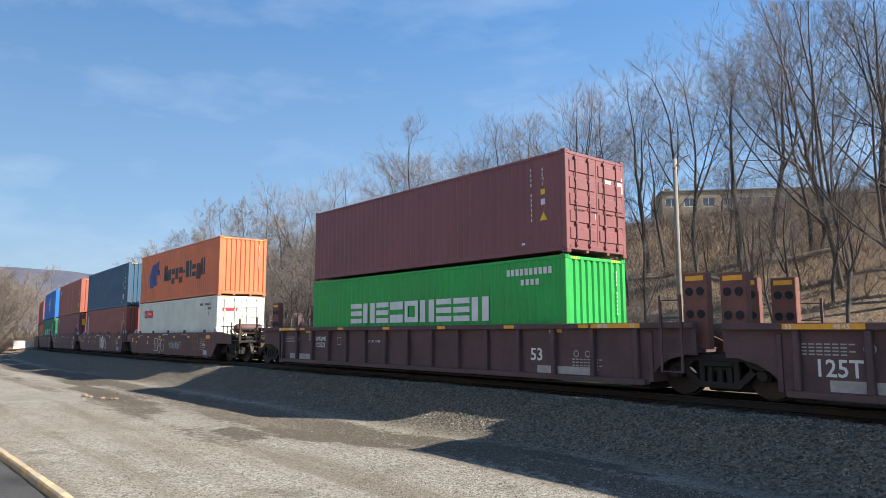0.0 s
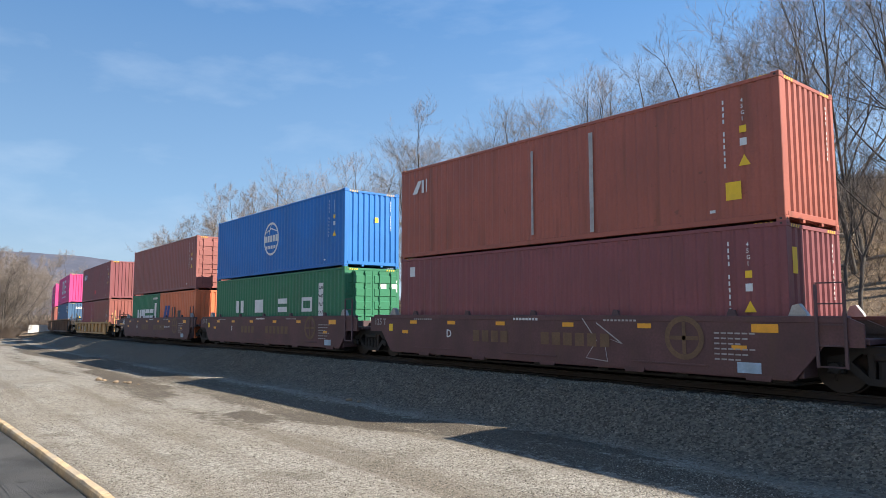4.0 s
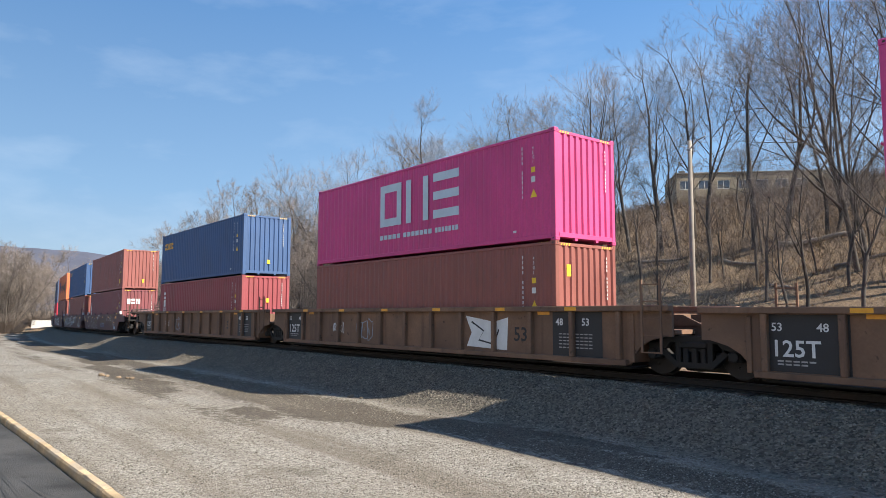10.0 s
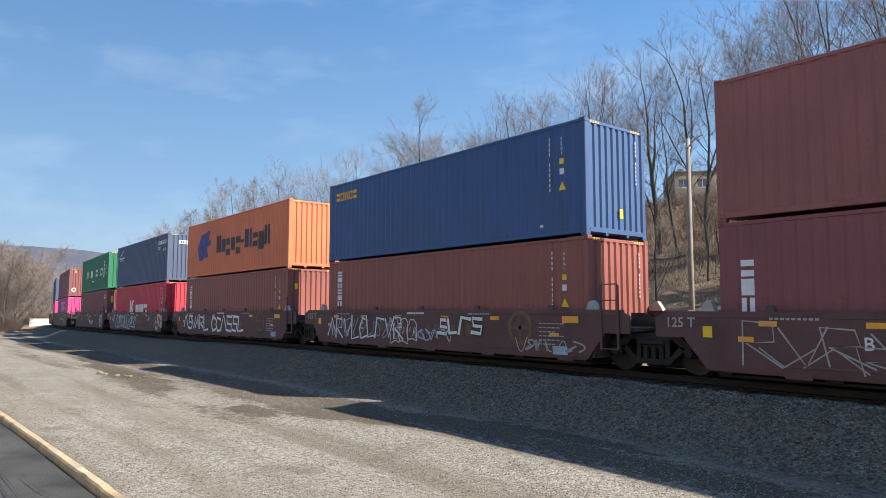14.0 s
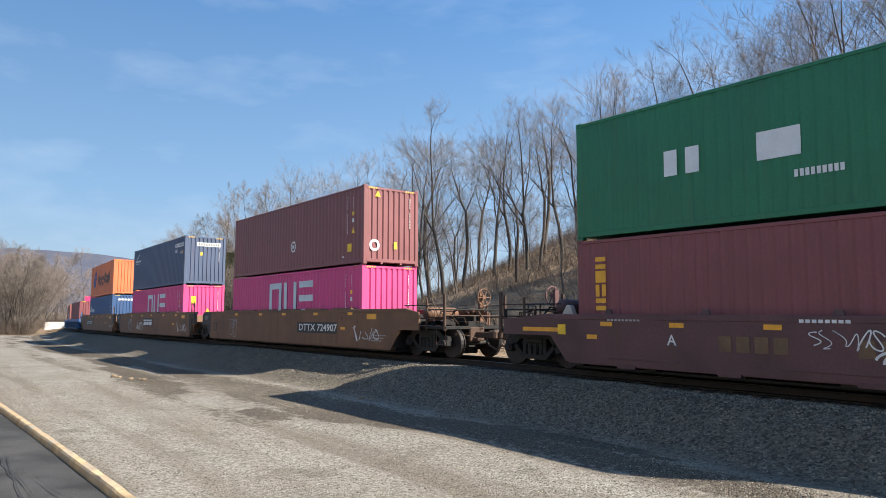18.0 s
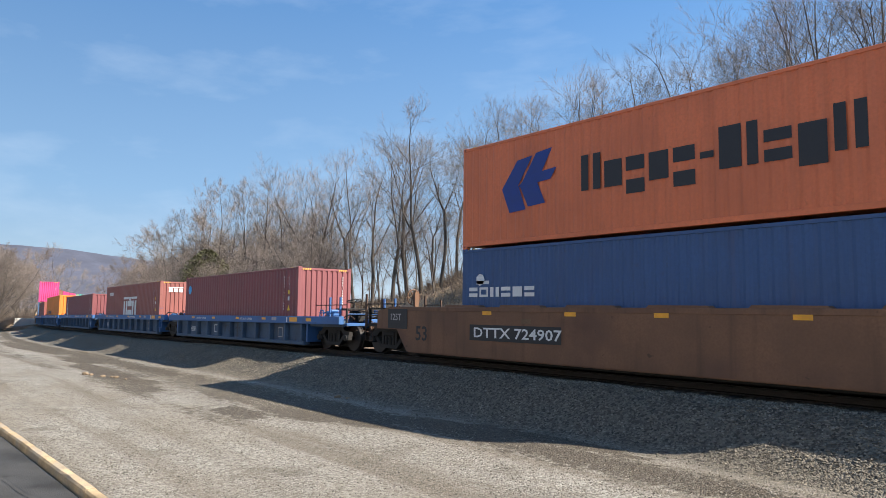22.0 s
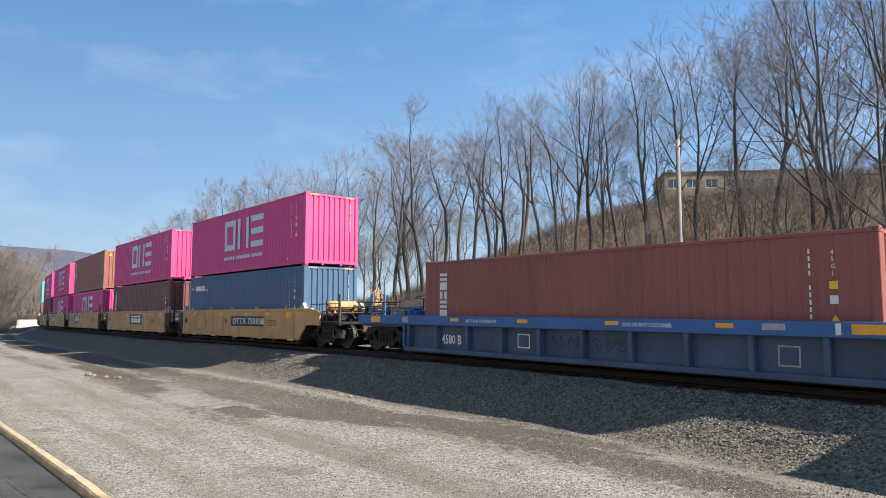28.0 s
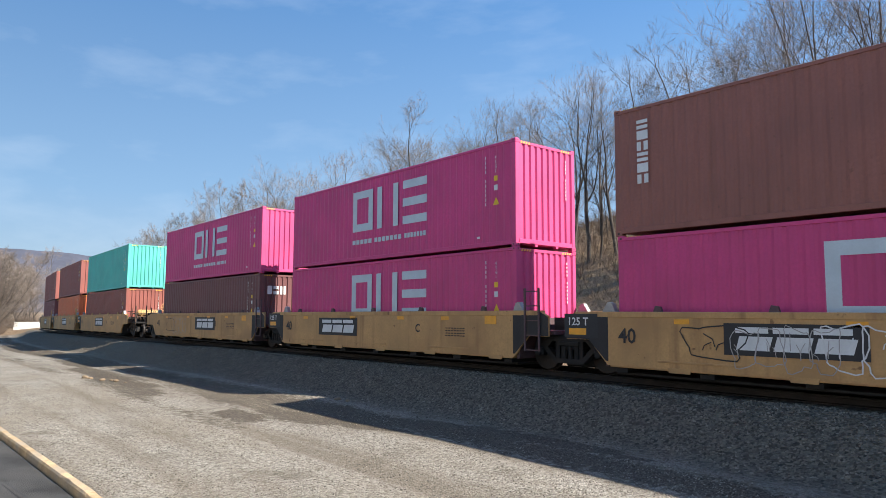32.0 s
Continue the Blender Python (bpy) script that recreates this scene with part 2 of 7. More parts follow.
MARK_NAME = {"w": "white_marking", "p": "pale_lettering", "g": "faded_stencil", "y": "yellow_label", "a": "reflector", "k": "black_panel",
             "n": "blue_lettering", "r": "red_lettering", "s": "blue_sticker", "d": "round_emblem", "o": "orange_lettering", "c": "graffiti", "t": "graffiti"}

bark = material("grey brown bark", (0.076, 0.062, 0.050), 0.9, 0, 0.35, 2, 30, 0.5, (0.06, 0.05, 0.035), 0.5, per_object=0.3)
twig_mat = material("dry grey brown twigs", (0.215, 0.175, 0.147), 0.9, 0, 0.3, 1, 12, 0.1, per_object=0.3)
cedar_mat = material("dull evergreen needles", (0.135, 0.128, 0.060), 0.85, 0, 0.4, 1, 14, 0.2, islands=0.4)
straw_mat = material("dead straw grass", (0.320, 0.225, 0.130), 0.9, 0, 0.35, 0.4, 6, 0.1, islands=0.5)
brush_mat = material("bare brush stems", (0.190, 0.138, 0.098), 0.9, 0, 0.35, 0.5, 8, 0.1)
rock_mat = material("brown broken stone", (0.230, 0.165, 0.105), 0.9, 0, 0.35, 4, 40, 0.4)
stone_mat = material("crushed ballast stone", (0.180, 0.155, 0.119), 0.9, 0, 0.35, 3, 60, 0.5, islands=0.6)
gravel_mat = material("pale gravel pebbles", (0.240, 0.214, 0.174), 0.9, 0, 0.3, 3, 60, 0.4, islands=0.55, spec=0.2)
kerb_mat = material("worn yellow kerb paint over timber", (0.520, 0.375, 0.215), 0.9, 0, 0.28, 3, 45, 0.6, (0.24, 0.17, 0.10), 0.75, second=(0.40, 0.33, 0.24), second_scale=1.6, spec=0.2)
asphalt_mat = material("old grey asphalt", (0.060, 0.059, 0.058), 0.95, 0, 0.5, 1.2, 75, 0.8, (0.050, 0.047, 0.045), 0.7, second=(0.092, 0.089, 0.085), second_scale=0.5, spec=0.1)
sleeper_mat = material("creosoted timber", (0.045, 0.034, 0.026), 0.9, 0, 0.35, 3, 30, 0.4)
pole_mat = material("weathered grey pole timber", (0.250, 0.215, 0.175), 0.9, 0, 0.25, 2, 30, 0.4, (0.14, 0.10, 0.07), 0.5, streak=True)
wall_mat = material("tan brick facade", (0.290, 0.240, 0.165), 0.9, 0, 0.15, 0.5, 10, 0.2, (0.20, 0.16, 0.11), 0.4, streak=True)
bounce_wall_mat = material("pale grey of the added bounce wall", (0.560, 0.520, 0.480), 0.9, 0, 0.12, 0.6, 14, 0.2, (0.36, 0.33, 0.29), 0.4, streak=True)
roof_mat = material("grey parapet", (0.180, 0.165, 0.140), 0.8, 0, 0.15, 1, 12, 0.1)
concrete_mat = material("white painted concrete", (0.62, 0.61, 0.58), 0.8, 0, 0.08, 1, 20, 0.2, (0.45, 0.42, 0.37), 0.3, streak=True)
# bluish because the haze of distance is put into the base colour
hazed_hill_mat = material("wooded far ridge with haze in its colour", (0.075, 0.078, 0.105), 1.0, 0, 0.25, 0.02, 0.15, 0.0)
glass_mat = material("dull window glass", (0.10, 0.11, 0.12), 0.12, 0, 0.1, 1, 10, 0.0, spec=0.8)
frame_mat = material("pale window frame", (0.60, 0.58, 0.52), 0.6, 0, 0.1, 1, 20, 0.1)


# ---- mesh building ----
class Geo:
    """Collects points and faces of one mesh."""

    def __init__(self):
        self.v, self.f = [], []

    def add(self, pts, faces):
        k = len(self.v)
        self.v.extend(pts)
        self.f.extend([tuple(i + k for i in face) for face in faces])
        return self

    def box(self, x0, x1, y0, y1, z0, z1, c=0.0):
        """A box, its edges chamfered by c."""
        if c <= 0:
            p = [(x, y, z) for z in (z0, z1) for y in (y0, y1) for x in (x0, x1)]
            return self.add(p, [(0, 2, 3, 1), (4, 5, 7, 6), (0, 1, 5, 4), (2, 6, 7, 3), (0, 4, 6, 2), (1, 3, 7, 5)])
        c = min(c, (x1 - x0) * 0.45, (y1 - y0) * 0.45, (z1 - z0) * 0.45)
        xs, ys, zs = (x0, x1), (y0, y1), (z0, z1)
        pts, ind = [], {}
        for i in (0, 1):
            for j in (0, 1):
                for k in (0, 1):
                    sx, sy, sz = (c if i == 0 else -c), (c if j == 0 else -c), (c if k == 0 else -c)
                    ind[i, j, k, 0] = len(pts)
                    pts.append((xs[i], ys[j] + sy, zs[k] + sz))
                    ind[i, j, k, 1] = len(pts)
                    pts.append((xs[i] + sx, ys[j], zs[k] + sz))
                    ind[i, j, k, 2] = len(pts)
                    pts.append((xs[i] + sx, ys[j] + sy, zs[k]))
        fs = []

        def face(idx, outward):
            a, b, d = (Vector(pts[idx[0]]), Vector(pts[idx[1]]), Vector(pts[idx[2]]))
            fs.append(tuple(idx) if (b - a).cross(d - a).dot(outward) > 0 else tuple(reversed(idx)))
        for q in (0, 1):
            s = 2 * q - 1
            face([ind[q, 0, 0, 0], ind[q, 1, 0, 0], ind[q, 1, 1, 0], ind[q, 0, 1, 0]], Vector((s, 0, 0)))
            face([ind[0, q, 0, 1], ind[1, q, 0, 1], ind[1, q, 1, 1], ind[0, q, 1, 1]], Vector((0, s, 0)))
            face([ind[0, 0, q, 2], ind[1, 0, q, 2], ind[1, 1, q, 2], ind[0, 1, q, 2]], Vector((0, 0, s)))
            for r in (0, 1):
                u = 2 * r - 1
                face([ind[0, q, r, 1], ind[1, q, r, 1], ind[1, q, r, 2], ind[0, q, r, 2]], Vector((0, s, u)))
                face([ind[q, 0, r, 0], ind[q, 1, r, 0], ind[q, 1, r, 2], ind[q, 0, r, 2]], Vector((s, 0, u)))
                face([ind[q, r, 0, 0], ind[q, r, 1, 0], ind[q, r, 1, 1], ind[q, r, 0, 1]], Vector((s, u, 0)))
                for w in (0, 1):
                    face([ind[q, r, w, 0], ind[q, r, w, 1], ind[q, r, w, 2]], Vector((s, u, 2 * w - 1)))
        return self.add(pts, fs)

    def slab(self, poly, y0, y1):
        """A polygon in x and z, drawn from y0 to y1 (counter-clockwise seen from -y)."""
        n = len(poly)
        p = [(x, y0, z) for x, z in poly] + [(x, y1, z) for x, z in poly]
        f = [tuple(range(n)), tuple(range(2 * n - 1, n - 1, -1))]
        f += [(i, i + n, (i + 1) % n + n, (i + 1) % n) for i in range(n)]
        return self.add(p, f)

    def beam(self, a, b, w, h=None):
        """A square bar from a to b."""
        h = h or w
        a, b = Vector(a), Vector(b)
        d = (b - a).normalized()
        up = Vector((0, 0, 1)) if abs(d.z) < 0.9 else Vector((1, 0, 0))
        s = d.cross(up).normalized() * w / 2
        u = s.cross(d).normalized() * h / 2
        p = [tuple(q + i * s + j * u) for q in (a, b) for i, j in ((-1, -1), (1, -1), (1, 1), (-1, 1))]
        return self.add(p, [(0, 3, 2, 1), (4, 5, 6, 7), (0, 1, 5, 4), (1, 2, 6, 5), (2, 3, 7, 6), (3, 0, 4, 7)])

    def tube(self, pts, radii, sides=6, cap=True):
        """A round bar along pts."""
        rings, k = [], len(self.v)
        pts = [Vector(p) for p in pts]
        for i, p in enumerate(pts):
            d = (pts[min(i + 1, len(pts) - 1)] - pts[max(i - 1, 0)]).normalized()
            up = Vector((0, 0, 1)) if abs(d.z) < 0.9 else Vector((1, 0, 0))
            s = d.cross(up).normalized()
            u = s.cross(d)
            r = radii[i] if isinstance(radii, (list, tuple)) else radii
            rings.append([tuple(p + r * (math.cos(2 * math.pi * j / sides) * s + math.sin(2 * math.pi * j / sides) * u)) for j in range(sides)])
        for ring in rings:
            self.v.extend(ring)
        for i in range(len(pts) - 1):
            for j in range(sides):
                a, b = k + i * sides + j, k + i * sides + (j + 1) % sides
                self.f.append((a, b, b + sides, a + sides))
        if cap:
            self.f.append(tuple(k + j for j in reversed(range(sides))))
            self.f.append(tuple(k + (len(pts) - 1) * sides + j for j in range(sides)))
        return self

    def lathe(self, prof, centre, sides=20):
        """A turned body about an axis along y: prof is (y, radius)."""
        k = len(self.v)
        cx, cy, cz = centre
        for y, r in prof:
            for j in range(sides):
                a = 2 * math.pi * j / sides
                self.v.append((cx + r * math.cos(a), cy + y, cz + r * math.sin(a)))
        for i in range(len(prof) - 1):
            for j in range(sides):
                a, b = k + i * sides + j, k + i * sides + (j + 1) % sides
                self.f.append((a, a + sides, b + sides, b))
        self.f.append(tuple(k + j for j in range(sides)))
        self.f.append(tuple(k + (len(prof) - 1) * sides + j for j in reversed(range(sides))))
        return self

    def moved(self, other, dx=0, dy=0, dz=0, mx=1, my=1):
        """Adds a copy of another Geo, mirrored by mx or my = -1."""
        pts = [(x * mx + dx, y * my + dy, z + dz) for x, y, z in other.v]
        fs = other.f if mx * my > 0 else [tuple(reversed(f)) for f in other.f]
        return self.add(pts, fs)

    def mesh(self, name, mat, smooth=False):
        me = bpy.data.meshes.new(name)
        me.from_pydata(self.v, [], self.f)
        me.materials.append(mat)
        if smooth:
            me.polygons.foreach_set("use_smooth", [True] * len(me.polygons))
        me.update()
        return me


def part(name, geo, mat, parent, label="", smooth=False):
    """One mesh object under a thing or a part. geo: a Geo, or a mesh that is shared."""
    me = geo if isinstance(geo, bpy.types.Mesh) else geo.mesh(name, mat, smooth)
    ob = new(name, me)
    ob.parent = parent
    if label:
        ob["label"] = label
    return ob


def thing(name, label, category, group="", kind=""):
    return tagged(new(name), label, category, group, kind)


MESHES = {}


def kept(key, make, mat, smooth=False):
    """The mesh for key, made once."""
    full = (*key, mat.name)
    if full not in MESHES:
        MESHES[full] = make().mesh(str(key[0]), mat, smooth)
    return MESHES[full]


LETTERS = {}


def letters(text):
    """Flat shape of a text one metre high, from its lower left corner."""
    if text not in LETTERS:
        cu = bpy.data.curves.new("text", "FONT")
        cu.body, cu.size, cu.resolution_u, cu.offset = text, 1.4, 2, 0.022
        ob = new("text", cu)
        dg = bpy.context.evaluated_depsgraph_get()
        me = bpy.data.meshes.new_from_object(ob.evaluated_get(dg))
        LETTERS[text] = ([tuple(v.co) for v in me.vertices], [tuple(p.vertices) for p in me.polygons])
        bpy.data.objects.remove(ob)
        bpy.data.meshes.remove(me)
    return LETTERS[text]


# ---- marks on a side that faces the yard ----
class Marks:
    """Flat painted shapes on a side: along u, up z, in colours. Large shapes become parts of their own."""

    def __init__(self):
        self.g, self.large = {}, []

    def geo(self, c, area=0.0):
        if area > 0.055:
            self.large.append((c, Geo()))
            return self.large[-1][1]
        return self.g.setdefault(c, Geo())

    def poly(self, c, pts, lift=0):
        y = -0.0009 * lift
        n = len(pts)
        area = abs(sum(pts[i][0] * pts[(i + 1) % n][1] - pts[(i + 1) % n][0] * pts[i][1] for i in range(n))) / 2
        self.geo(c, area).add([(u, y, z) for u, z in pts], [tuple(range(n))])
        return self

    def rect(self, c, u, z, w, h, lift=0, lean=0.0):
        return self.poly(c, [(u, z), (u + w, z), (u + w + lean * h, z + h), (u + lean * h, z + h)], lift)

    def text(self, c, s, u, z, h, lift=1, wide=1.0):
        v, f = letters(s)
        self.g.setdefault("text" + c, Geo()).add([(u + x * h * wide, -0.0009 * lift, z + y * h) for x, y, _ in v], f)
        return self

    def ring(self, c, u, z, w, h, t, lift=0):
        y = -0.0009 * lift
        p = [(u, y, z), (u + w, y, z), (u + w, y, z + h), (u, y, z + h), (u + t, y, z + t), (u + w - t, y, z + t), (u + w - t, y, z + h - t), (u + t, y, z + h - t)]
        self.geo(c, w * h).add(p, [(i, (i + 1) % 4, (i + 1) % 4 + 4, i + 4) for i in range(4)])
        return self

    def disc(self, c, u, z, r, lift=0, n=28, hole=0.0):
        k = [(math.cos(2 * math.pi * i / n), math.sin(2 * math.pi * i / n)) for i in range(n)]
        if not hole:
            return self.poly(c, [(u + r * a, z + r * b) for a, b in k], lift)
        p = [(u + r * a, -0.0009 * lift, z + r * b) for a, b in k] + [(u + hole * a, -0.0009 * lift, z + hole * b) for a, b in k]
        self.geo(c, r * r).add(p, [(i, (i + 1) % n, (i + 1) % n + n, i + n) for i in range(n)])
        return self

    def stroke(self, c, pts, w, lift=0, geo=None):
        """A painted line of width w."""
        p = []
        for i, (u, z) in enumerate(pts):
            a, b = pts[max(i - 1, 0)], pts[min(i + 1, len(pts) - 1)]
            du, dz = b[0] - a[0], b[1] - a[1]
            n = math.hypot(du, dz) or 1
            p += [(u - dz / n * w / 2, -0.0009 * lift, z + du / n * w / 2), (u + dz / n * w / 2, -0.0009 * lift, z - du / n * w / 2)]
        g = geo if geo else self.geo(c)
        g.add(p, [(2 * i, 2 * i + 1, 2 * i + 3, 2 * i + 2) for i in range(len(pts) - 1)])
        return self

    def bars(self, c, u, z, n, w, h, gap, upright=False, skip=()):
        """A row of small bars where writing cannot be read; upright: stacked downwards."""
        for i in range(n):
            if i not in skip:
                self.rect(c, u, z - i * (h + gap), w, h, 2) if upright else self.rect(c, u + i * (w + gap), z, w, h, 2)
        return self

    def tag(self, c, u, z, w, h, seed, n=5, wide=0.035):
        """Sprayed loops that read as no word."""
        rnd = random.Random(seed)
        g = self.g.setdefault("spray" + c, Geo())
        for k in range(n):
            x0 = u + w * k / n
            pts, ph, ph2 = [], rnd.uniform(0, 6), rnd.uniform(0, 6)
            fx, fz = rnd.choice((0.5, 1.0, 1.5)), rnd.choice((0.5, 1.0, 1.0, 1.5))
            tall = rnd.uniform(0.6, 1.0)
            for i in range(33):
                q = i / 32
                pts.append((x0 + w / n * (0.5 + 0.42 * math.sin(fx * 6.28 * q + ph) + 0.5 * (q - 0.5)), z + h * (0.5 + 0.48 * tall * math.sin(fz * 6.28 * q + ph2))))
            self.stroke(c, pts, wide * rnd.uniform(0.7, 1.3), 3 + k % 4, g)
        return self

    def throw_up(self, c, u, z, w, h, seed, n=5, wide=0.028):
        """Sprayed outlines of swollen shapes with lines inside, no word."""
        rnd = random.Random(seed)
        g = self.g.setdefault("spray" + c, Geo())
        for k in range(n):
            cx, cz = u + w * (k + 0.5) / n, z + h * rnd.uniform(0.46, 0.54)
            a, b = w / n * rnd.uniform(0.48, 0.62), h * rnd.uniform(0.40, 0.5)
            ph = [rnd.uniform(0, 6.28) for _ in range(3)]
            pts = []
            for i in range(23):
                t = 6.2832 * i / 22
                e = 0.55
                x, y = math.cos(t), math.sin(t)
                q = 1 + 0.13 * math.sin(3 * t + ph[0]) + 0.10 * math.sin(5 * t + ph[1])
                pts.append((cx + a * q * math.copysign(abs(x) ** e, x), cz + b * q * math.copysign(abs(y) ** e, y)))
            self.stroke(c, pts, wide, 3 + k % 3, g)
            for i in range(rnd.randint(1, 3)):
                x0 = cx + a * rnd.uniform(-0.5, 0.5)
                z0 = cz + b * rnd.uniform(-0.6, 0.1)
                dx, dz = a * rnd.uniform(-0.4, 0.5), b * rnd.uniform(0.3, 0.9)
                self.stroke(c, [(x0, z0), (x0 + dx * 0.2, z0 + dz * 0.6), (x0 + dx, z0 + dz)], wide * 0.8, 6 + i, g)
        return self

    def wild(self, fill, edge, u, z, w, h, seed, n=6, wide=0.13, rim=0.035):
        """Chunky sprayed strokes with an edge in another colour, crowded together, no word."""
        rnd = random.Random(seed)
        shapes = (((0, 0), (0.1, 1), (0.9, 0.9)), ((0.1, 1), (0.15, 0), (0.9, 0.1)), ((0, 0.1), (0.45, 1), (0.95, 0)), ((0.95, 0.9), (0.2, 0.95), (0.25, 0.5), (0.9, 0.45), (0.8, 0.02), (0.05, 0.1)),
                  ((0.05, 0.95), (0.5, 0.05), (0.95, 1)), ((0.9, 0.85), (0.3, 1), (0.05, 0.5), (0.3, 0), (0.95, 0.15)), ((0.1, 0), (0.05, 1), (0.7, 0.95), (0.75, 0.55), (0.15, 0.5), (0.95, 0)))
        for k in range(n):
            x0, cw = u + w * k / n, w / n * rnd.uniform(1.05, 1.3)
            lean, low, tall = rnd.uniform(-0.25, 0.35), rnd.uniform(0, 0.12), rnd.uniform(0.8, 1.0)
            line = [(x0 + cw * (px + lean * py * 0.5), z + h * (low + py * tall * (1 - low))) for px, py in rnd.choice(shapes)]
            lift = 3 + 2 * (k % 4)
            self.stroke(edge, line, wide + 2 * rim, lift, self.g.setdefault("spray" + edge, Geo()))
            self.stroke(fill, line, wide, lift + 1, self.g.setdefault("spray" + fill, Geo()))
        return self

    def put(self, parent, y, turn=None):
        """Hangs all marks on parent, on its side at y, or at the place that turn gives."""
        for c, g, few in [(c, g, False) for c, g in self.g.items()] + [(c, g, True) for c, g in self.large]:
            name = "graffiti" if c.startswith("spray") else "stencil_text" if c.startswith("text") else MARK_NAME[c]
            c = c[-1]
            ob = part(name, turn(g) if turn else Geo().moved(g, 0, y, 0), MARK[c], parent)
            if not few:
                ob["kind"] = "stuff"


# ---- shipping containers ----
WIDE, LONG, HIGH, LOW, SHORT = 2.438, 12.192, 2.896, 2.591, 6.058


def corrugated(length, z0, z1, pitch, depth, flat, inner=None):
    """A folded sheet along x facing -y; its outer ribs at y = 0."""
    g = Geo()
    n = max(1, round(length / pitch))
    step = length / n
    xs = []
    inner = inner or flat
    slope = (step - flat - inner) / 2
    for i in range(n):
        a = -length / 2 + i * step
        xs += [(a, 0), (a + flat, 0), (a + flat + slope, depth), (a + flat + inner + slope, depth)]
    xs.append((length / 2, 0))
    g.v = [(x, y, z) for x, y in xs for z in (z0, z1)]
    g.f = [(2 * i, 2 * i + 2, 2 * i + 3, 2 * i + 1) for i in range(len(xs) - 1)]
    return g


def turned(g, quarter):
    """A Geo turned about z by quarter turns."""
    for _ in range(quarter % 4):
        g.v = [(-y, x, z) for x, y, z in g.v]
    return g


def box_side(L, H, side):
    g = corrugated(L - 0.30, 0.15, H - 0.09, 0.2775, 0.026, 0.072)
    return Geo().moved(g, 0, -WIDE / 2 + 0.012) if side < 0 else Geo().moved(turned(g, 2), 0, WIDE / 2 - 0.012)


def box_end(L, H):
    g = turned(corrugated(WIDE - 0.28, 0.20, H - 0.12, 0.240, 0.045, 0.110, 0.060), 1)
    return Geo().moved(g, L / 2 - 0.012)


def box_frame(L, H):
    """Side rails, sills and headers."""
    g = Geo()
    w, l = WIDE / 2, L / 2
    for s in (-1, 1):
        y0, y1 = sorted((s * (w - 0.004), s * (w - 0.07)))
        g.box(-l + 0.16, l - 0.16, y0, y1, H - 0.105, H - 0.026, 0.008)
        g.box(-l + 0.16, l - 0.16, y0, y1, 0.058, 0.175, 0.008)
        x0, x1 = sorted((s * (l - 0.004), s * (l - 0.08)))
        g.box(x0, x1, -w + 0.15, w - 0.15, H - 0.13, H - 0.05, 0.008)
        g.box(x0, x1, -w + 0.15, w - 0.15, 0.085, 0.21, 0.008)
        for q in (-0.42, 0.42):
            g.box(x0, x1, q - 0.05, q + 0.05, 0.02, 0.085, 0.005)
    g.box(-l + 0.1, l - 0.1, -w + 0.08, w - 0.08, 0.07, 0.14)
    return g


def box_roof(L, H):
    return Geo().box(-L / 2 + 0.1, L / 2 - 0.1, -WIDE / 2 + 0.06, WIDE / 2 - 0.06, H - 0.06, H - 0.03)


def box_post(H):
    return Geo().box(-0.075, 0.075, -0.07, 0.07, 0.11, H - 0.11, 0.012)


def casting():
    return Geo().box(-0.089, 0.089, -0.081, 0.081, 0, 0.118, 0.012)


def casting_hole():
    # solid blocks just proud of the casting; dark colour gives the holes' shade
    g = Geo().box(-0.034, 0.034, -0.083, 0.083, 0.03, 0.088, 0.012)
    return g.box(-0.091, 0.091, -0.028, 0.028, 0.03, 0.088, 0.012)


def door_leaf(H):
    """A door leaf facing +x, 1.14 m wide, with flat folds across."""
    g = Geo().box(-0.05, -0.012, -0.57, 0.57, 0.20, H - 0.13, 0.006)
    top, low = H - 0.2, 0.28
    for i in range(5):
        z = low + (top - low) * (i + 0.5) / 5
        g.box(-0.02, 0.012, -0.5, 0.5, z - 0.15, z + 0.15, 0.018)
    return g


def lock_bar(H):
    g = Geo().tube([(0.03, 0, 0.16), (0.03, 0, H - 0.12)], 0.02, 8)
    for z in (0.22, 0.75, H * 0.5, H - 0.75, H - 0.2):
        g.box(0.0, 0.05, -0.045, 0.045, z - 0.04, z + 0.04, 0.008)
    return g.box(0.02, 0.05, -0.02, 0.36, 1.08, 1.12, 0.006)


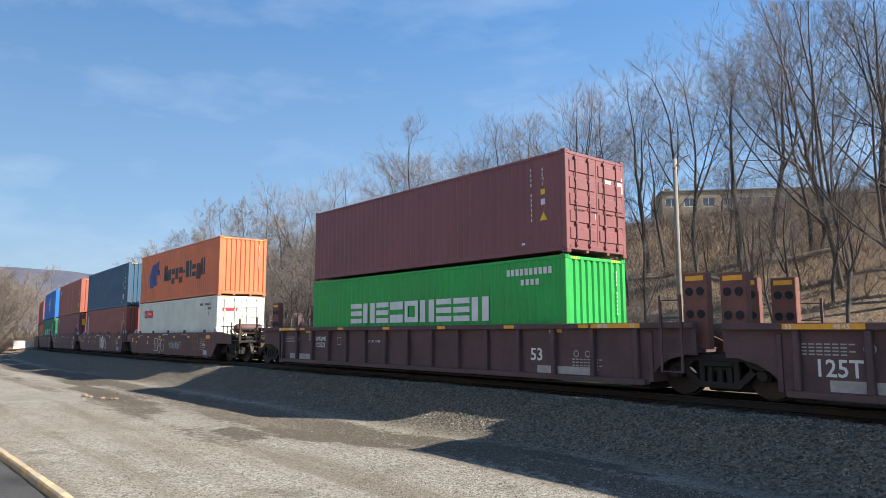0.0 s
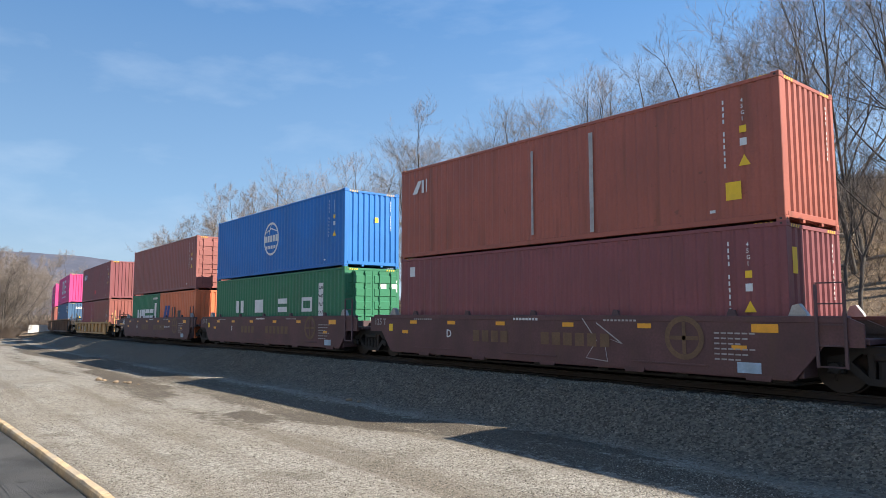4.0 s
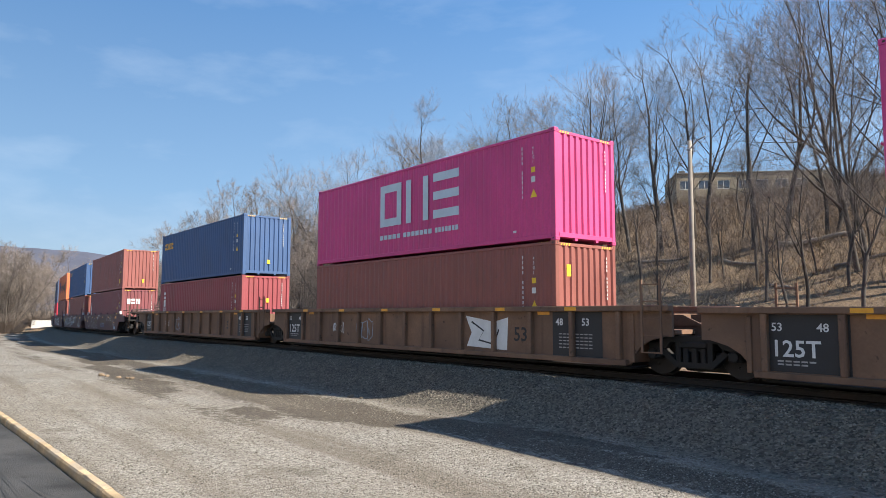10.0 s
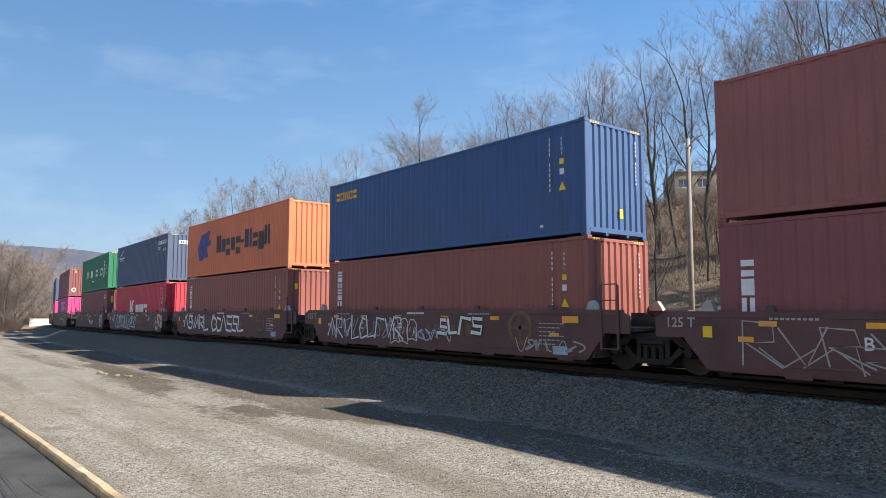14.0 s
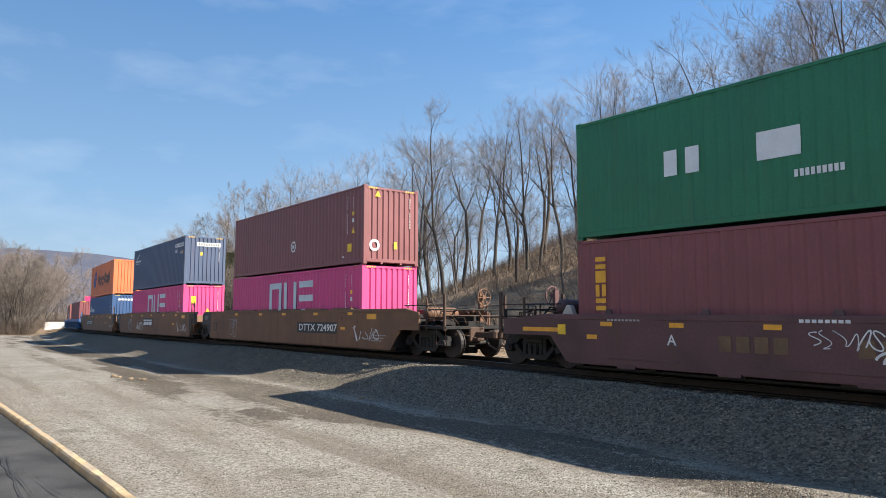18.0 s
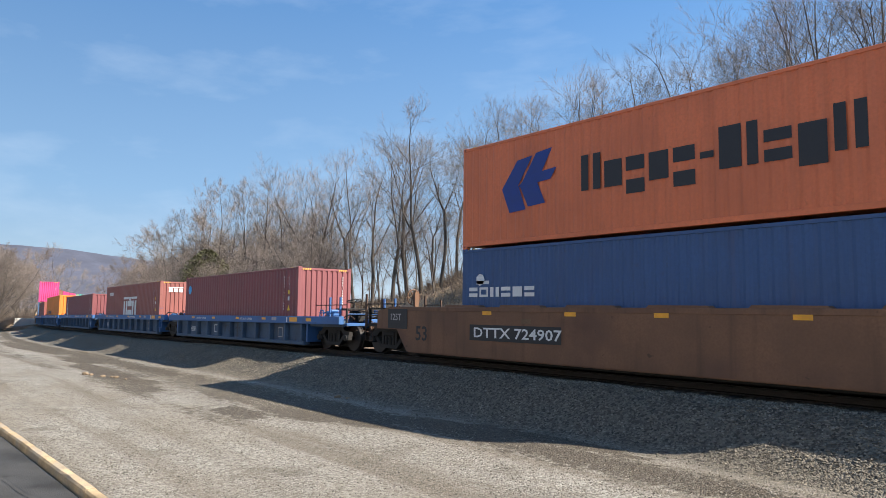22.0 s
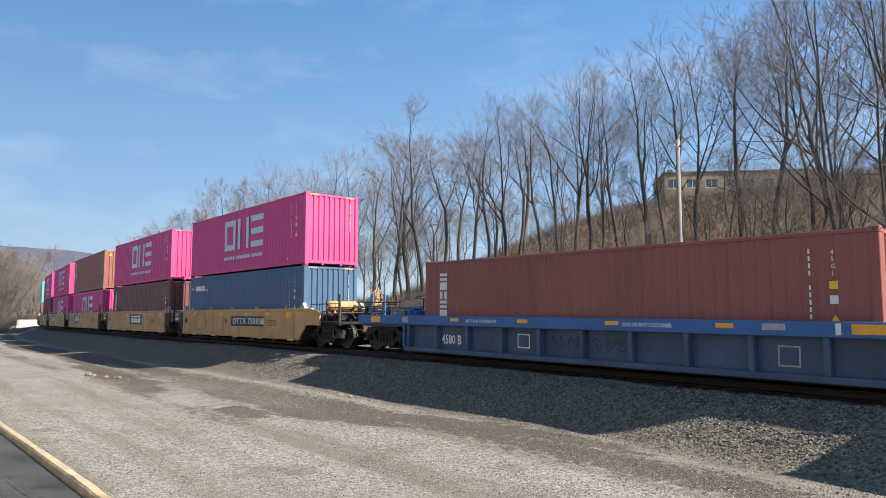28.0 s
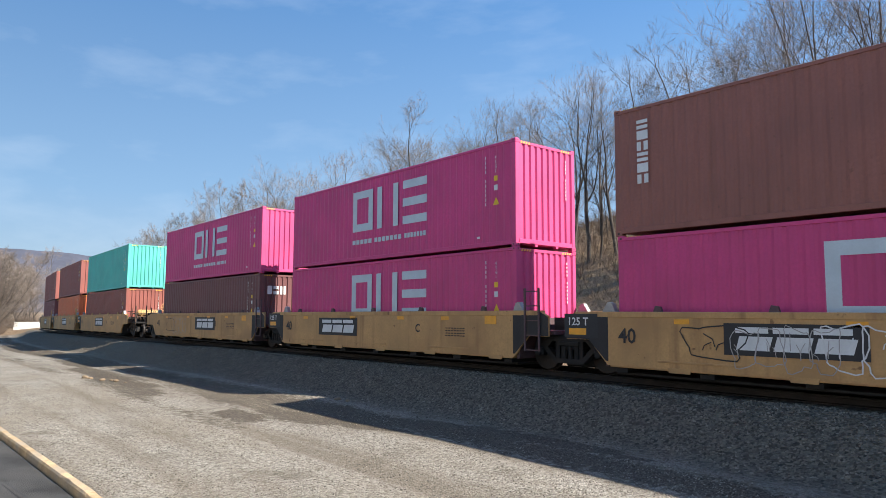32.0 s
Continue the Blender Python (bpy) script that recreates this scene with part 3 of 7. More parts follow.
def shipping_container(label, paint, L=LONG, H=HIGH, doors=-1, marks=None, group="containers of the train", hazard=True, codes=True, end_marks=None):
    """A steel container, its base at z = 0; doors: at which end they are."""
    root = thing("shipping_container", label, "container", group)
    p = PAINT[paint]
    part("side_wall", kept(("side_wall", L, H, -1), lambda: box_side(L, H, -1), p), p, root)
    part("side_wall", kept(("side_wall", L, H, 1), lambda: box_side(L, H, 1), p), p, root)
    part("frame", kept(("frame", L, H), lambda: box_frame(L, H), p), p, root)
    part("roof", kept(("roof", L, H), lambda: box_roof(L, H), p), p, root)
    end = part("end_wall", kept(("end_wall", L, H), lambda: box_end(L, H), p), p, root)
    end.matrix_basis = pose(0, 0, 0, 0, 0, 0 if doors < 0 else 180)
    for s in (-1, 1):
        door = part("door", kept(("door", H), lambda: door_leaf(H), p), p, root)
        door.matrix_basis = pose(doors * (L / 2), s * 0.575, 0, 0, 0, 0 if doors > 0 else 180)
        for q in (-0.28, 0.24):
            bar = part("locking_bar", kept(("locking_bar", H), lambda: lock_bar(H), p), p, door)
            bar.location = (0, q, 0)
    for sx in (-1, 1):
        for sy in (-1, 1):
            post = part("corner_post", kept(("corner_post", H), lambda: box_post(H), p), p, root)
            post.location = (sx * (L / 2 - 0.082), sy * (WIDE / 2 - 0.076), 0)
            for z in (0, H - 0.118):
                c = part("corner_casting", kept(("corner_casting",), casting, p), p, root)
                part("hole", kept(("hole",), casting_hole, hole_shade_mat), hole_shade_mat, c)
                c.location = (sx * (L / 2 - 0.089), sy * (WIDE / 2 - 0.081), z)
    m = marks or Marks()
    if hazard and H > 2.7:
        for u in (L / 2 - 0.62, -L / 2 + 0.22):
            for i in range(4):
                m.rect("y", u + i * 0.1, H - 0.085, 0.045, 0.065, 1, 0.5)
    if codes:
        m.bars("w", L / 2 - 1.16, H - 0.42, 11, 0.035, 0.085, 0.045, True, (4,))
        for i, ch in enumerate("45G1"):
            m.text("w", ch, L / 2 - 0.78, H - 0.45 - i * 0.125, 0.085, 1, 0.9)
        m.rect("y", L / 2 - 0.82, H - 1.06, 0.14, 0.14).rect("w", L / 2 - 0.82, H - 1.32, 0.14, 0.15)
        m.poly("y", [(L / 2 - 0.86, H - 1.72), (L / 2 - 0.62, H - 1.72), (L / 2 - 0.74, H - 1.50)])
        m.rect("w", L / 2 - 1.5, 0.3, 0.12, 0.06)
    m.put(root, -WIDE / 2 + 0.006)
    # the end that leads
    e = end_marks or Marks()
    if hazard and H > 2.7:
        for u in (-WIDE / 2 + 0.2, WIDE / 2 - 0.6):
            for i in range(4):
                e.rect("y", u + i * 0.1, H - 0.118, 0.045, 0.06, 1, 0.5)
    if doors < 0:
        e.bars("w", WIDE / 2 - 0.42, H - 0.40, 11, 0.032, 0.062, 0.045, True, (4,))
    else:
        for s in (-0.8, -0.3, 0.35, 0.85):
            e.rect("w", s, H - 0.55, 0.26, 0.09, 8).rect("w", s, H - 0.9, 0.26, 0.3, 8) if s > 0 else e.rect("w", s, 0.9, 0.24, 0.22, 8)
    def leading(g):
        q = Geo()
        q.v, q.f = list(g.v), list(g.f)
        return Geo().moved(turned(q, 1), L / 2 - 0.004)
    e.put(root, 0, leading)
    return root


# ---- the ground ----
def smooth(a, b, x):
    q = min(1.0, max(0.0, (x - a) / (b - a)))
    return q * q * (3 - 2 * q)


def line_y(x):
    """Where the middle of the track lies at x, and the distance along it."""
    if x >= BEND:
        return MID, x
    k = min((BEND - x) / (RADIUS - 1.2), math.sin(BEND_END))
    a = math.asin(k)
    y = FACE + RADIUS * (1 - math.cos(a)) + 1.219
    rest = max(0.0, (BEND - x) - (RADIUS - 1.2) * math.sin(BEND_END))
    return y + rest * math.tan(BEND_END), x - (RADIUS * (a - math.sin(a)))


def crest(x):
    """Height of the wooded bank behind the line."""
    return 4.4 + 8.7 * smooth(-78, -42, x) + 1.2 * smooth(-30, 20, x) - 1.6 * smooth(-90, -180, x)


def kerb_line(x):
    """The outer edge of the kerb."""
    return 2.31 + 0.0262 * (max(x, -40) + 13.8)


def ground_z(x, y):
    my, s = line_y(x)
    drop = fall(s)
    w = y - my
    rough = 0.035 * noise.noise((x * 0.6, y * 0.9, 3.0)) + 0.05 * noise.noise((x * 0.17, y * 0.3, 9.0))
    if w < 0:
        bed = 0.79 * smooth(-3.75, -1.70, w)
        rut = -0.07 * math.exp(-((w + 5.6 + 0.35 * math.sin(x * 0.11)) / 0.9) ** 2) - 0.05 * math.exp(-((w + 8.0 + 0.4 * math.sin(x * 0.09 + 1)) / 0.7) ** 2)
        lip = 0.06 * math.exp(-((w + 4.6) / 0.5) ** 2) * (0.6 + noise.noise((x * 0.5, 0, 4)))
        flat = smooth(-13.2, -11.9, w)
        lot = -drop + bed + (rut + lip + rough) * flat
        return lot if y > kerb_line(x) - 0.08 else -drop - 0.14
    bed = 0.79 - 0.44 * smooth(1.75, 3.4, w)
    top = crest(x)
    bank = top * smooth(13.5, 47.0, w) * (0.86 + 0.14 * smooth(30, 60, w)) + 0.03 * max(0.0, w - 60)
    lump = 0.45 * noise.noise((x * 0.13, y * 0.13, 1.0)) + 0.2 * noise.noise((x * 0.4, y * 0.4, 2.0))
    return -drop + bed + bank + (rough + lump * smooth(13, 20, w))


def steps_of(points):
    """Grid lines: (from, to, step) runs."""
    out = []
    for a, b, d in points:
        n = max(1, round((b - a) / d))
        out += [a + (b - a) * i / n for i in range(n)]
    return out + [points[-1][1]]


def ground_material():
    m = material("gravel yard, ballast and dead grass", (0.30, 0.27, 0.225), 0.95, 0, 0.2, 0.9, 42, 0.7)
    n, l = m.node_tree.nodes, m.node_tree.links
    b = n["Principled BSDF"]
    at = n.new("ShaderNodeVertexColor")
    at.layer_name = "soil"
    sep = n.new("ShaderNodeSeparateColor")
    l.new(at.outputs["Color"], sep.inputs["Color"])
    co = n.new("ShaderNodeTexCoord")

    def tex(scale, detail=5.0):
        t = n.new("ShaderNodeTexNoise")
        t.inputs["Scale"].default_value, t.inputs["Detail"].default_value = scale, detail
        l.new(co.outputs["Object"], t.inputs["Vector"])
        return t.outputs["Fac"]

    def stones(scale):
        t = n.new("ShaderNodeTexVoronoi")
        t.inputs["Scale"].default_value = scale
        l.new(co.outputs["Object"], t.inputs["Vector"])
        return t

    def ramp(src, lo, hi, a, bb):
        r = n.new("ShaderNodeValToRGB")
        r.color_ramp.elements[0].position, r.color_ramp.elements[1].position = lo, hi
        r.color_ramp.elements[0].color, r.color_ramp.elements[1].color = (*a, 1), (*bb, 1)
        l.new(src, r.inputs["Fac"])
        return r.outputs["Color"]

    def mix(fac, a, bb, blend="MIX"):
        x = n.new("ShaderNodeMix")
        x.data_type, x.blend_type = "RGBA", blend
        for sock, val in (("Factor", fac), ("A", a), ("B", bb)):
            if isinstance(val, float):
                x.inputs[sock].default_value = val
            elif isinstance(val, tuple):
                x.inputs[sock].default_value = (*val, 1)
            else:
                l.new(val, x.inputs[sock])
        return x.outputs["Result"]

    peb = stones(33)
    grey = ramp(peb.outputs["Color"], 0.1, 0.9, (0.128, 0.112, 0.090), (0.480, 0.440, 0.372))
    grit = stones(52)
    gravel = mix(ramp(tex(0.35), 0.40, 0.70, (0, 0, 0), (0.6, 0.6, 0.6)), grey, ramp(grit.outputs["Color"], 0.1, 0.9, (0.110, 0.090, 0.066), (0.36, 0.315, 0.250)))
    gravel = mix(ramp(tex(0.9), 0.58, 0.72, (0, 0, 0), (0.5, 0.5, 0.5)), gravel, ramp(grit.outputs["Color"], 0.2, 0.9, (0.050, 0.040, 0.028), (0.185, 0.150, 0.108)))
    gravel = mix(ramp(tex(11), 0.56, 0.66, (0, 0, 0), (0.45, 0.45, 0.45)), gravel, (0.085, 0.069, 0.050))
    along = n.new("ShaderNodeMapping")
    along.inputs["Scale"].default_value = (0.055, 1.1, 1.0)
    l.new(co.outputs["Object"], along.inputs["Vector"])
    lane = n.new("ShaderNodeTexNoise")
    lane.inputs["Scale"].default_value, lane.inputs["Detail"].default_value = 1.0, 6.0
    l.new(along.outputs["Vector"], lane.inputs["Vector"])
    gravel = mix(ramp(lane.outputs["Fac"], 0.48, 0.64, (0, 0, 0), (0.75, 0.75, 0.75)), gravel, ramp(grit.outputs["Color"], 0.1, 0.9, (0.085, 0.068, 0.050), (0.27, 0.225, 0.170)))
    gravel = mix(ramp(lane.outputs["Fac"], 0.30, 0.42, (0.25, 0.25, 0.25), (0, 0, 0)), gravel, ramp(peb.outputs["Color"], 0.1, 0.9, (0.16, 0.146, 0.122), (0.50, 0.465, 0.405)))
    bal = stones(21)
    ballast = ramp(bal.outputs["Color"], 0.1, 0.95, (0.055, 0.048, 0.038), (0.235, 0.202, 0.155))
    mud = ramp(grit.outputs["Color"], 0.15, 0.95, (0.030, 0.024, 0.018), (0.185, 0.150, 0.110))
    grass = mix(ramp(tex(0.25), 0.42, 0.6, (0, 0, 0), (1, 1, 1)), ramp(tex(6), 0.3, 0.7, (0.225, 0.158, 0.100), (0.400, 0.288, 0.182)), ramp(tex(4), 0.3, 0.7, (0.130, 0.092, 0.062), (0.270, 0.188, 0.120)))
    grass = mix(ramp(tex(10, 6.0), 0.50, 0.60, (0, 0, 0), (0.65, 0.65, 0.65)), grass, (0.080, 0.057, 0.040))
    grass = mix(ramp(tex(17, 4.0), 0.60, 0.68, (0, 0, 0), (0.6, 0.6, 0.6)), grass, (0.46, 0.34, 0.215))
    col = mix(sep.outputs["Red"], gravel, ballast)
    ragged = n.new("ShaderNodeMath")
    ragged.operation = "MULTIPLY_ADD"
    ragged.inputs[1].default_value, ragged.inputs[2].default_value = 1.5, -0.75
    l.new(tex(6.5, 6.0), ragged.inputs[0])
    torn = n.new("ShaderNodeMath")
    torn.operation = "ADD"
    l.new(sep.outputs["Green"], torn.inputs[0])
    l.new(ragged.outputs["Value"], torn.inputs[1])
    col = mix(ramp(torn.outputs["Value"], 0.32, 0.62, (0, 0, 0), (0.9, 0.9, 0.9)), col, mud)
    col = mix(sep.outputs["Blue"], col, grass)
    l.new(col, b.inputs["Base Color"])
    bp = n.new("ShaderNodeBump")
    bp.inputs["Strength"].default_value, bp.inputs["Distance"].default_value = 1.0, 0.036
    l.new(peb.outputs["Distance"], bp.inputs["Height"])
    bp.invert = True
    l.new(bp.outputs["Normal"], b.inputs["Normal"])
    b.inputs["Specular IOR Level"].default_value = 0.2
    return m


DIRT = [(-26.0, 7.1, 2.0, 0.5), (-15.4, 6.9, 1.3, 0.42), (-14.3, 7.7, 1.7, 0.5), (-12.9, 8.4, 1.6, 0.45), (-11.0, 9.5, 2.2, 0.45), (-8.6, 9.9, 2.4, 0.4), (-38.0, 8.6, 3.4, 0.6)]


def dirt(x, y):
    """How far dark leaf dirt covers the gravel."""
    if y > 12 or y < 4:
        return 0.0
    q = max(math.exp(-((x - a) / c) ** 2 - ((y - b) / d) ** 2) for a, b, c, d in DIRT)
    rag = 0.5 * noise.noise((x * 0.9, y * 2.2, 7.0)) + 0.5 * noise.noise((x * 2.6, y * 3.4, 1.0))
    return smooth(0.30, 0.62, q + 0.5 * rag)


def build_ground():
    xs = steps_of([(-2500, -400, 150), (-400, -130, 15), (-130, -50, 2.0), (-50, -25, 0.6), (-25, 2, 0.28), (2, 20, 1.2), (20, 120, 8), (120, 1500, 138)])
    ys = steps_of([(-800, -40, 76), (-40, 0, 4), (0, 2, 0.5), (2, 15.9, 0.22), (15.9, 30, 0.9), (30, 90, 2.2), (90, 260, 12), (260, 2500, 180)])
    nx, ny = len(xs), len(ys)
    verts = [(x, y, ground_z(x, y)) for y in ys for x in xs]
    faces = [(j * nx + i, j * nx + i + 1, (j + 1) * nx + i + 1, (j + 1) * nx + i) for j in range(ny - 1) for i in range(nx - 1)]
    me = bpy.data.meshes.new("ground")
    me.from_pydata(verts, [], faces)
    soil = me.color_attributes.new("soil", "FLOAT_COLOR", "POINT")
    cols = []
    for x, y, _ in verts:
        w = y - line_y(x)[0]
        wob = 0.35 * noise.noise((x * 0.35, y * 0.5, 7.0)) + 0.3 * noise.noise((x * 1.3, y * 1.3, 5.0))
        r = smooth(-4.5, -3.3, w + wob) * (1 - smooth(2.8, 4.0, w + wob))
        g = 0.80 * math.exp(-((w + 5.6 + 0.5 * wob) / 1.15) ** 2) * smooth(-45, -12, x) + 0.40 * math.exp(-((w + 7.9 + wob) / 0.55) ** 2) * smooth(0.05, 0.5, 0.4 + noise.noise((x * 0.22, y * 0.5, 8.0)))
        streak = noise.noise((x * 0.10, y * 0.75, 2.0)) + 0.5 * noise.noise((x * 0.3, y * 1.7, 6.0))
        g = max(g, 0.85 * smooth(0.15, 0.55, streak) * (1 - smooth(-4.6, -3.8, w)) * smooth(-9.0, -7.2, w))
        g = max(g, 0.9 * math.exp(-((x + 13.2) / 2.6) ** 2 - ((y - 7.7) / 0.8) ** 2) * smooth(-0.3, 0.3, wob + 0.1))
        g = max(g, 0.8 * math.exp(-((w + 6.3 + 0.5 * math.sin(x * 0.16)) / 1.0) ** 2) * smooth(-0.35, 0.25, streak + wob))
        g = max(min(1, g * 1.25) * (1 - 0.75 * smooth(-15, -11, x) * (1 - smooth(-5.6, -4.6, w))), 0.95 * dirt(x, y)) if w < 0 else g
        g = max(g, 0.85 * math.exp(-((w + 4.95 + 0.5 * wob) / 0.6) ** 2)) if w < 0 else g
        b = max(smooth(3.2, 5.0, w + wob), smooth(-108, -122, x))
        cols += [r, min(1, g), b, 1]
    soil.data.foreach_set("color", cols)
    me.polygons.foreach_set("use_smooth", [True] * len(me.polygons))
    me.materials.append(ground_material())
    return tagged(new("ground", me), "pale gravel yard, dark ballast and grassy bank", "ground", kind="structure")


build_ground()


# ---- kerb and asphalt ----
def build_kerb():
    k = -60.0
    rnd = random.Random(5)
    while k < 2:
        step = 2.4
        y0, y1 = kerb_line(k), kerb_line(k + step)
        d = rnd.uniform(-0.006, 0.006)
        piece, many = Geo(), 11
        for i in range(many):
            q = i / (many - 1)
            x, y = k + 0.006 + (step - 0.012) * q, y0 + (y1 - y0) * q
            z = 0.10 + d - fall(x)
            chip = [rnd.uniform(0, 0.005) + (0.016 if rnd.random() < 0.07 else 0) for _ in range(2)]
            for dy, dz in ((-0.155, -0.3), (-0.150 + chip[0], -0.028 - chip[0]), (-0.128 + chip[0], -rnd.uniform(0, 0.006)), (-0.026 - chip[1], -rnd.uniform(0, 0.006)), (-0.006 - chip[1], -0.026 - chip[1]), (0, -0.3)):
                piece.v.append((x, y + dy, z + dz if dz > -0.2 else -0.3 - fall(x)))
        piece.f = [(6 * i + j, 6 * i + j + 1, 6 * i + j + 7, 6 * i + j + 6) for i in range(many - 1) for j in range(5)]
        piece.f += [tuple(range(6)), tuple(6 * (many - 1) + j for j in reversed(range(6)))]
        part("kerb_timber", piece, kerb_mat, KERB)
        k += step


KERB = thing("kerb", "worn tan yellow timber kerb beside asphalt", "kerb", kind="structure")
build_kerb()


def build_asphalt():
    g = Geo()
    xs = steps_of([(-60, 3, 1.5)])
    rows = (-0.19, -1.2, -3.0, -8.0, -25.0)
    for r in rows:
        for x in xs:
            g.v.append((x, kerb_line(x) + r, 0.035 - fall(x) + 0.012 * noise.noise((x, r, 0)) + (0 if r < -0.5 else -0.045)))
    n = len(xs)
    g.f = [(j * n + i + 1, j * n + i, (j + 1) * n + i, (j + 1) * n + i + 1) for j in range(len(rows) - 1) for i in range(n - 1)]
    ob = new("asphalt_pavement", g.mesh("asphalt_pavement", asphalt_mat, True))
    tagged(ob, "old cracked grey asphalt behind a timber kerb", "pavement", kind="structure")
    rnd = random.Random(12)
    crack = Geo()
    for k in range(5):
        x, r = rnd.uniform(-18, -8), rnd.uniform(-1.6, -0.4)
        dx, dr = rnd.uniform(0.35, 0.55), rnd.uniform(-0.03, 0.05)
        pts = []
        for i in range(14):
            pts.append((x, kerb_line(x) + r, 0.052 - fall(x)))
            x, r = x + dx, min(-0.3, r + dr + rnd.uniform(-0.06, 0.06))
        for a, b in zip(pts, pts[1:]):
            w = rnd.uniform(0.003, 0.008)
            crack.add([(a[0], a[1] - w, a[2]), (b[0], b[1] - w, b[2]), (b[0], b[1] + w, b[2]), (a[0], a[1] + w, a[2])], [(0, 1, 2, 3)])
    part("crack", crack, gap_dark, ob)


build_asphalt()


# ---- the track ----
def build_track():
    root = thing("railway_track", "single line of steel rails on dark ballast", "railway", kind="structure")
    ss = steps_of([(-230, -40, 3.0), (-40, 40, 5.0)])
    for side in (-0.755, 0.755):
        for name, mat, prof in (("rail", rail_steel, [(-0.07, -0.17), (0.07, -0.17), (0.07, -0.15), (0.012, -0.13), (0.012, -0.045), (0.036, -0.03), (0.036, -0.006), (-0.036, -0.006), (-0.036, -0.03), (-0.012, -0.045), (-0.012, -0.13), (-0.07, -0.15)]),
                                ("rail_head", rail_shine, [(-0.033, -0.006), (0.033, -0.006), (0.028, 0.0), (-0.028, 0.0)])):
            g, n = Geo(), len(prof)
            for s in ss:
                for dy, dz in prof:
                    x, y, _ = track(s, side + dy)
                    g.v.append((x, y, RAIL - fall(s) + dz))
            g.f = [(i * n + j, i * n + (j + 1) % n, (i + 1) * n + (j + 1) % n, (i + 1) * n + j) for i in range(len(ss) - 1) for j in range(n)]
            part(name, g, mat, root)
    return root


TRACK = build_track()


# ---- trees ----
def grow(seed, high, clear, wide, limbs, leaders, stems=1, fine=0.0055, dense=1.0):
    """Trunk and crown of a bare tree: leaders that part like a fan, limbs that fork three times, long fine twigs.
    clear: where the lowest limb leaves, wide: reach of the limbs, both as shares of the height."""
    rnd = random.Random(seed)
    wood, crown = Geo(), Geo()
    top = Vector((0, 0, 1))

    def aside(d, angle, round_it):
        """The direction d turned aside by angle, round_it about it."""
        s = d.cross(Vector((0.31, 0.93, 0.2))).normalized()
        u = d.cross(s)
        return (d * math.cos(angle) + (s * math.cos(round_it) + u * math.sin(round_it)) * math.sin(angle)).normalized()

    def run(p, d, long, r0, r1, n, sway, rise):
        """A bending shoot: its points and radii."""
        pts, rr = [p.copy()], [r0]
        for i in range(n):
            d = (d + Vector((rnd.gauss(0, sway), rnd.gauss(0, sway), rnd.gauss(0, sway * 0.5))) + top * rise).normalized()
            p = p + d * (long / n)
            pts.append(p.copy())
            rr.append(r0 + (r1 - r0) * (i + 1) / n)
        return pts, rr

    def at(pts, f):
        k = f * (len(pts) - 1)
        i = min(int(k), len(pts) - 2)
        return pts[i].lerp(pts[i + 1], k - i), (pts[i + 1] - pts[i]).normalized()

    def twig(p, d, long, w):
        s = d.cross(Vector((rnd.uniform(-1, 1), rnd.uniform(-1, 1), rnd.uniform(-1, 1)))).normalized() * w
        crown.add([tuple(p - s), tuple(p + s), tuple(p + d * long)], [(0, 1, 2)])

    def spray(pts, many, long):
        """Fine twigs along a shoot, each forked once or twice."""
        turn = rnd.uniform(0, 6.28)
        for k in range(many):
            f = (k + rnd.random()) / many
            p, d = at(pts, 0.1 + 0.9 * f)
            turn += 2.4
            w = aside(d, rnd.uniform(0.3, 0.7), turn)
            w = (w + top * 0.18).normalized()
            size = long * rnd.uniform(0.55, 1.15) * (1 - 0.35 * f)
            twig(p, w, size, fine)
            for q in (0.35, 0.62):
                twig(p + w * size * q, aside(w, rnd.uniform(0.4, 0.75), rnd.uniform(0, 6.28)), size * rnd.uniform(0.3, 0.55), fine * 0.8)
        p, d = at(pts, 0.98)
        twig(p, d, long, fine)

    def shoot(p, d, long, r, level):
        thick = level < 3
        pts, rr = run(p, d, long, r, r * (0.30 if level else 0.5), (7, 6, 5, 4)[level], (0.05, 0.085, 0.12, 0.15)[level], (0.02, 0.030, 0.030, 0.02)[level])
        (wood if thick else crown).tube([tuple(q) for q in pts], rr, 7 if level < 1 else 5 if level < 2 else 3, False)
        if level == 3:
            spray(pts, round(4.4 * dense), high * 0.044)
            return
        many = round((0, 4, 4)[level] * (dense if level > 1 else 1))
        turn = rnd.uniform(0, 6.28)
        for k in range(many):
            f = 0.25 + 0.72 * (k + rnd.random() * 0.8) / many
            q, e = at(pts, f)
            turn += 2.4 + rnd.uniform(-0.4, 0.4)
            w = aside(e, rnd.uniform(0.42, 0.85), turn)
            shoot(q, w, long * rnd.uniform(0.46, 0.70) * (1 - 0.30 * f), max(0.008, r * (1 - 0.62 * f) * rnd.uniform(0.42, 0.6)), level + 1)
        q, e = at(pts, 0.97)
        shoot(q, aside(e, rnd.uniform(0.05, 0.25), rnd.uniform(0, 6.28)), long * 0.45, max(0.008, r * 0.30), level + 1)

    foot = high * 0.0118 / math.sqrt(stems) * rnd.uniform(0.9, 1.15)
    for stem in range(stems):
        lean = Vector((rnd.uniform(-1, 1), rnd.uniform(-1, 1), 0)).normalized() * (rnd.uniform(0.04, 0.12) if stems == 1 else rnd.uniform(0.14, 0.30))
        root = Vector((0, 0, -0.8)) if stems == 1 else Vector((lean.x * 2.5, lean.y * 2.5, -0.8))
        split = clear * rnd.uniform(1.0, 1.3)
        pts, rr = run(root, (top + lean).normalized(), high * split + 0.8, foot, foot * 0.78, 8, 0.050, 0.02)
        rr[0] *= 1.35
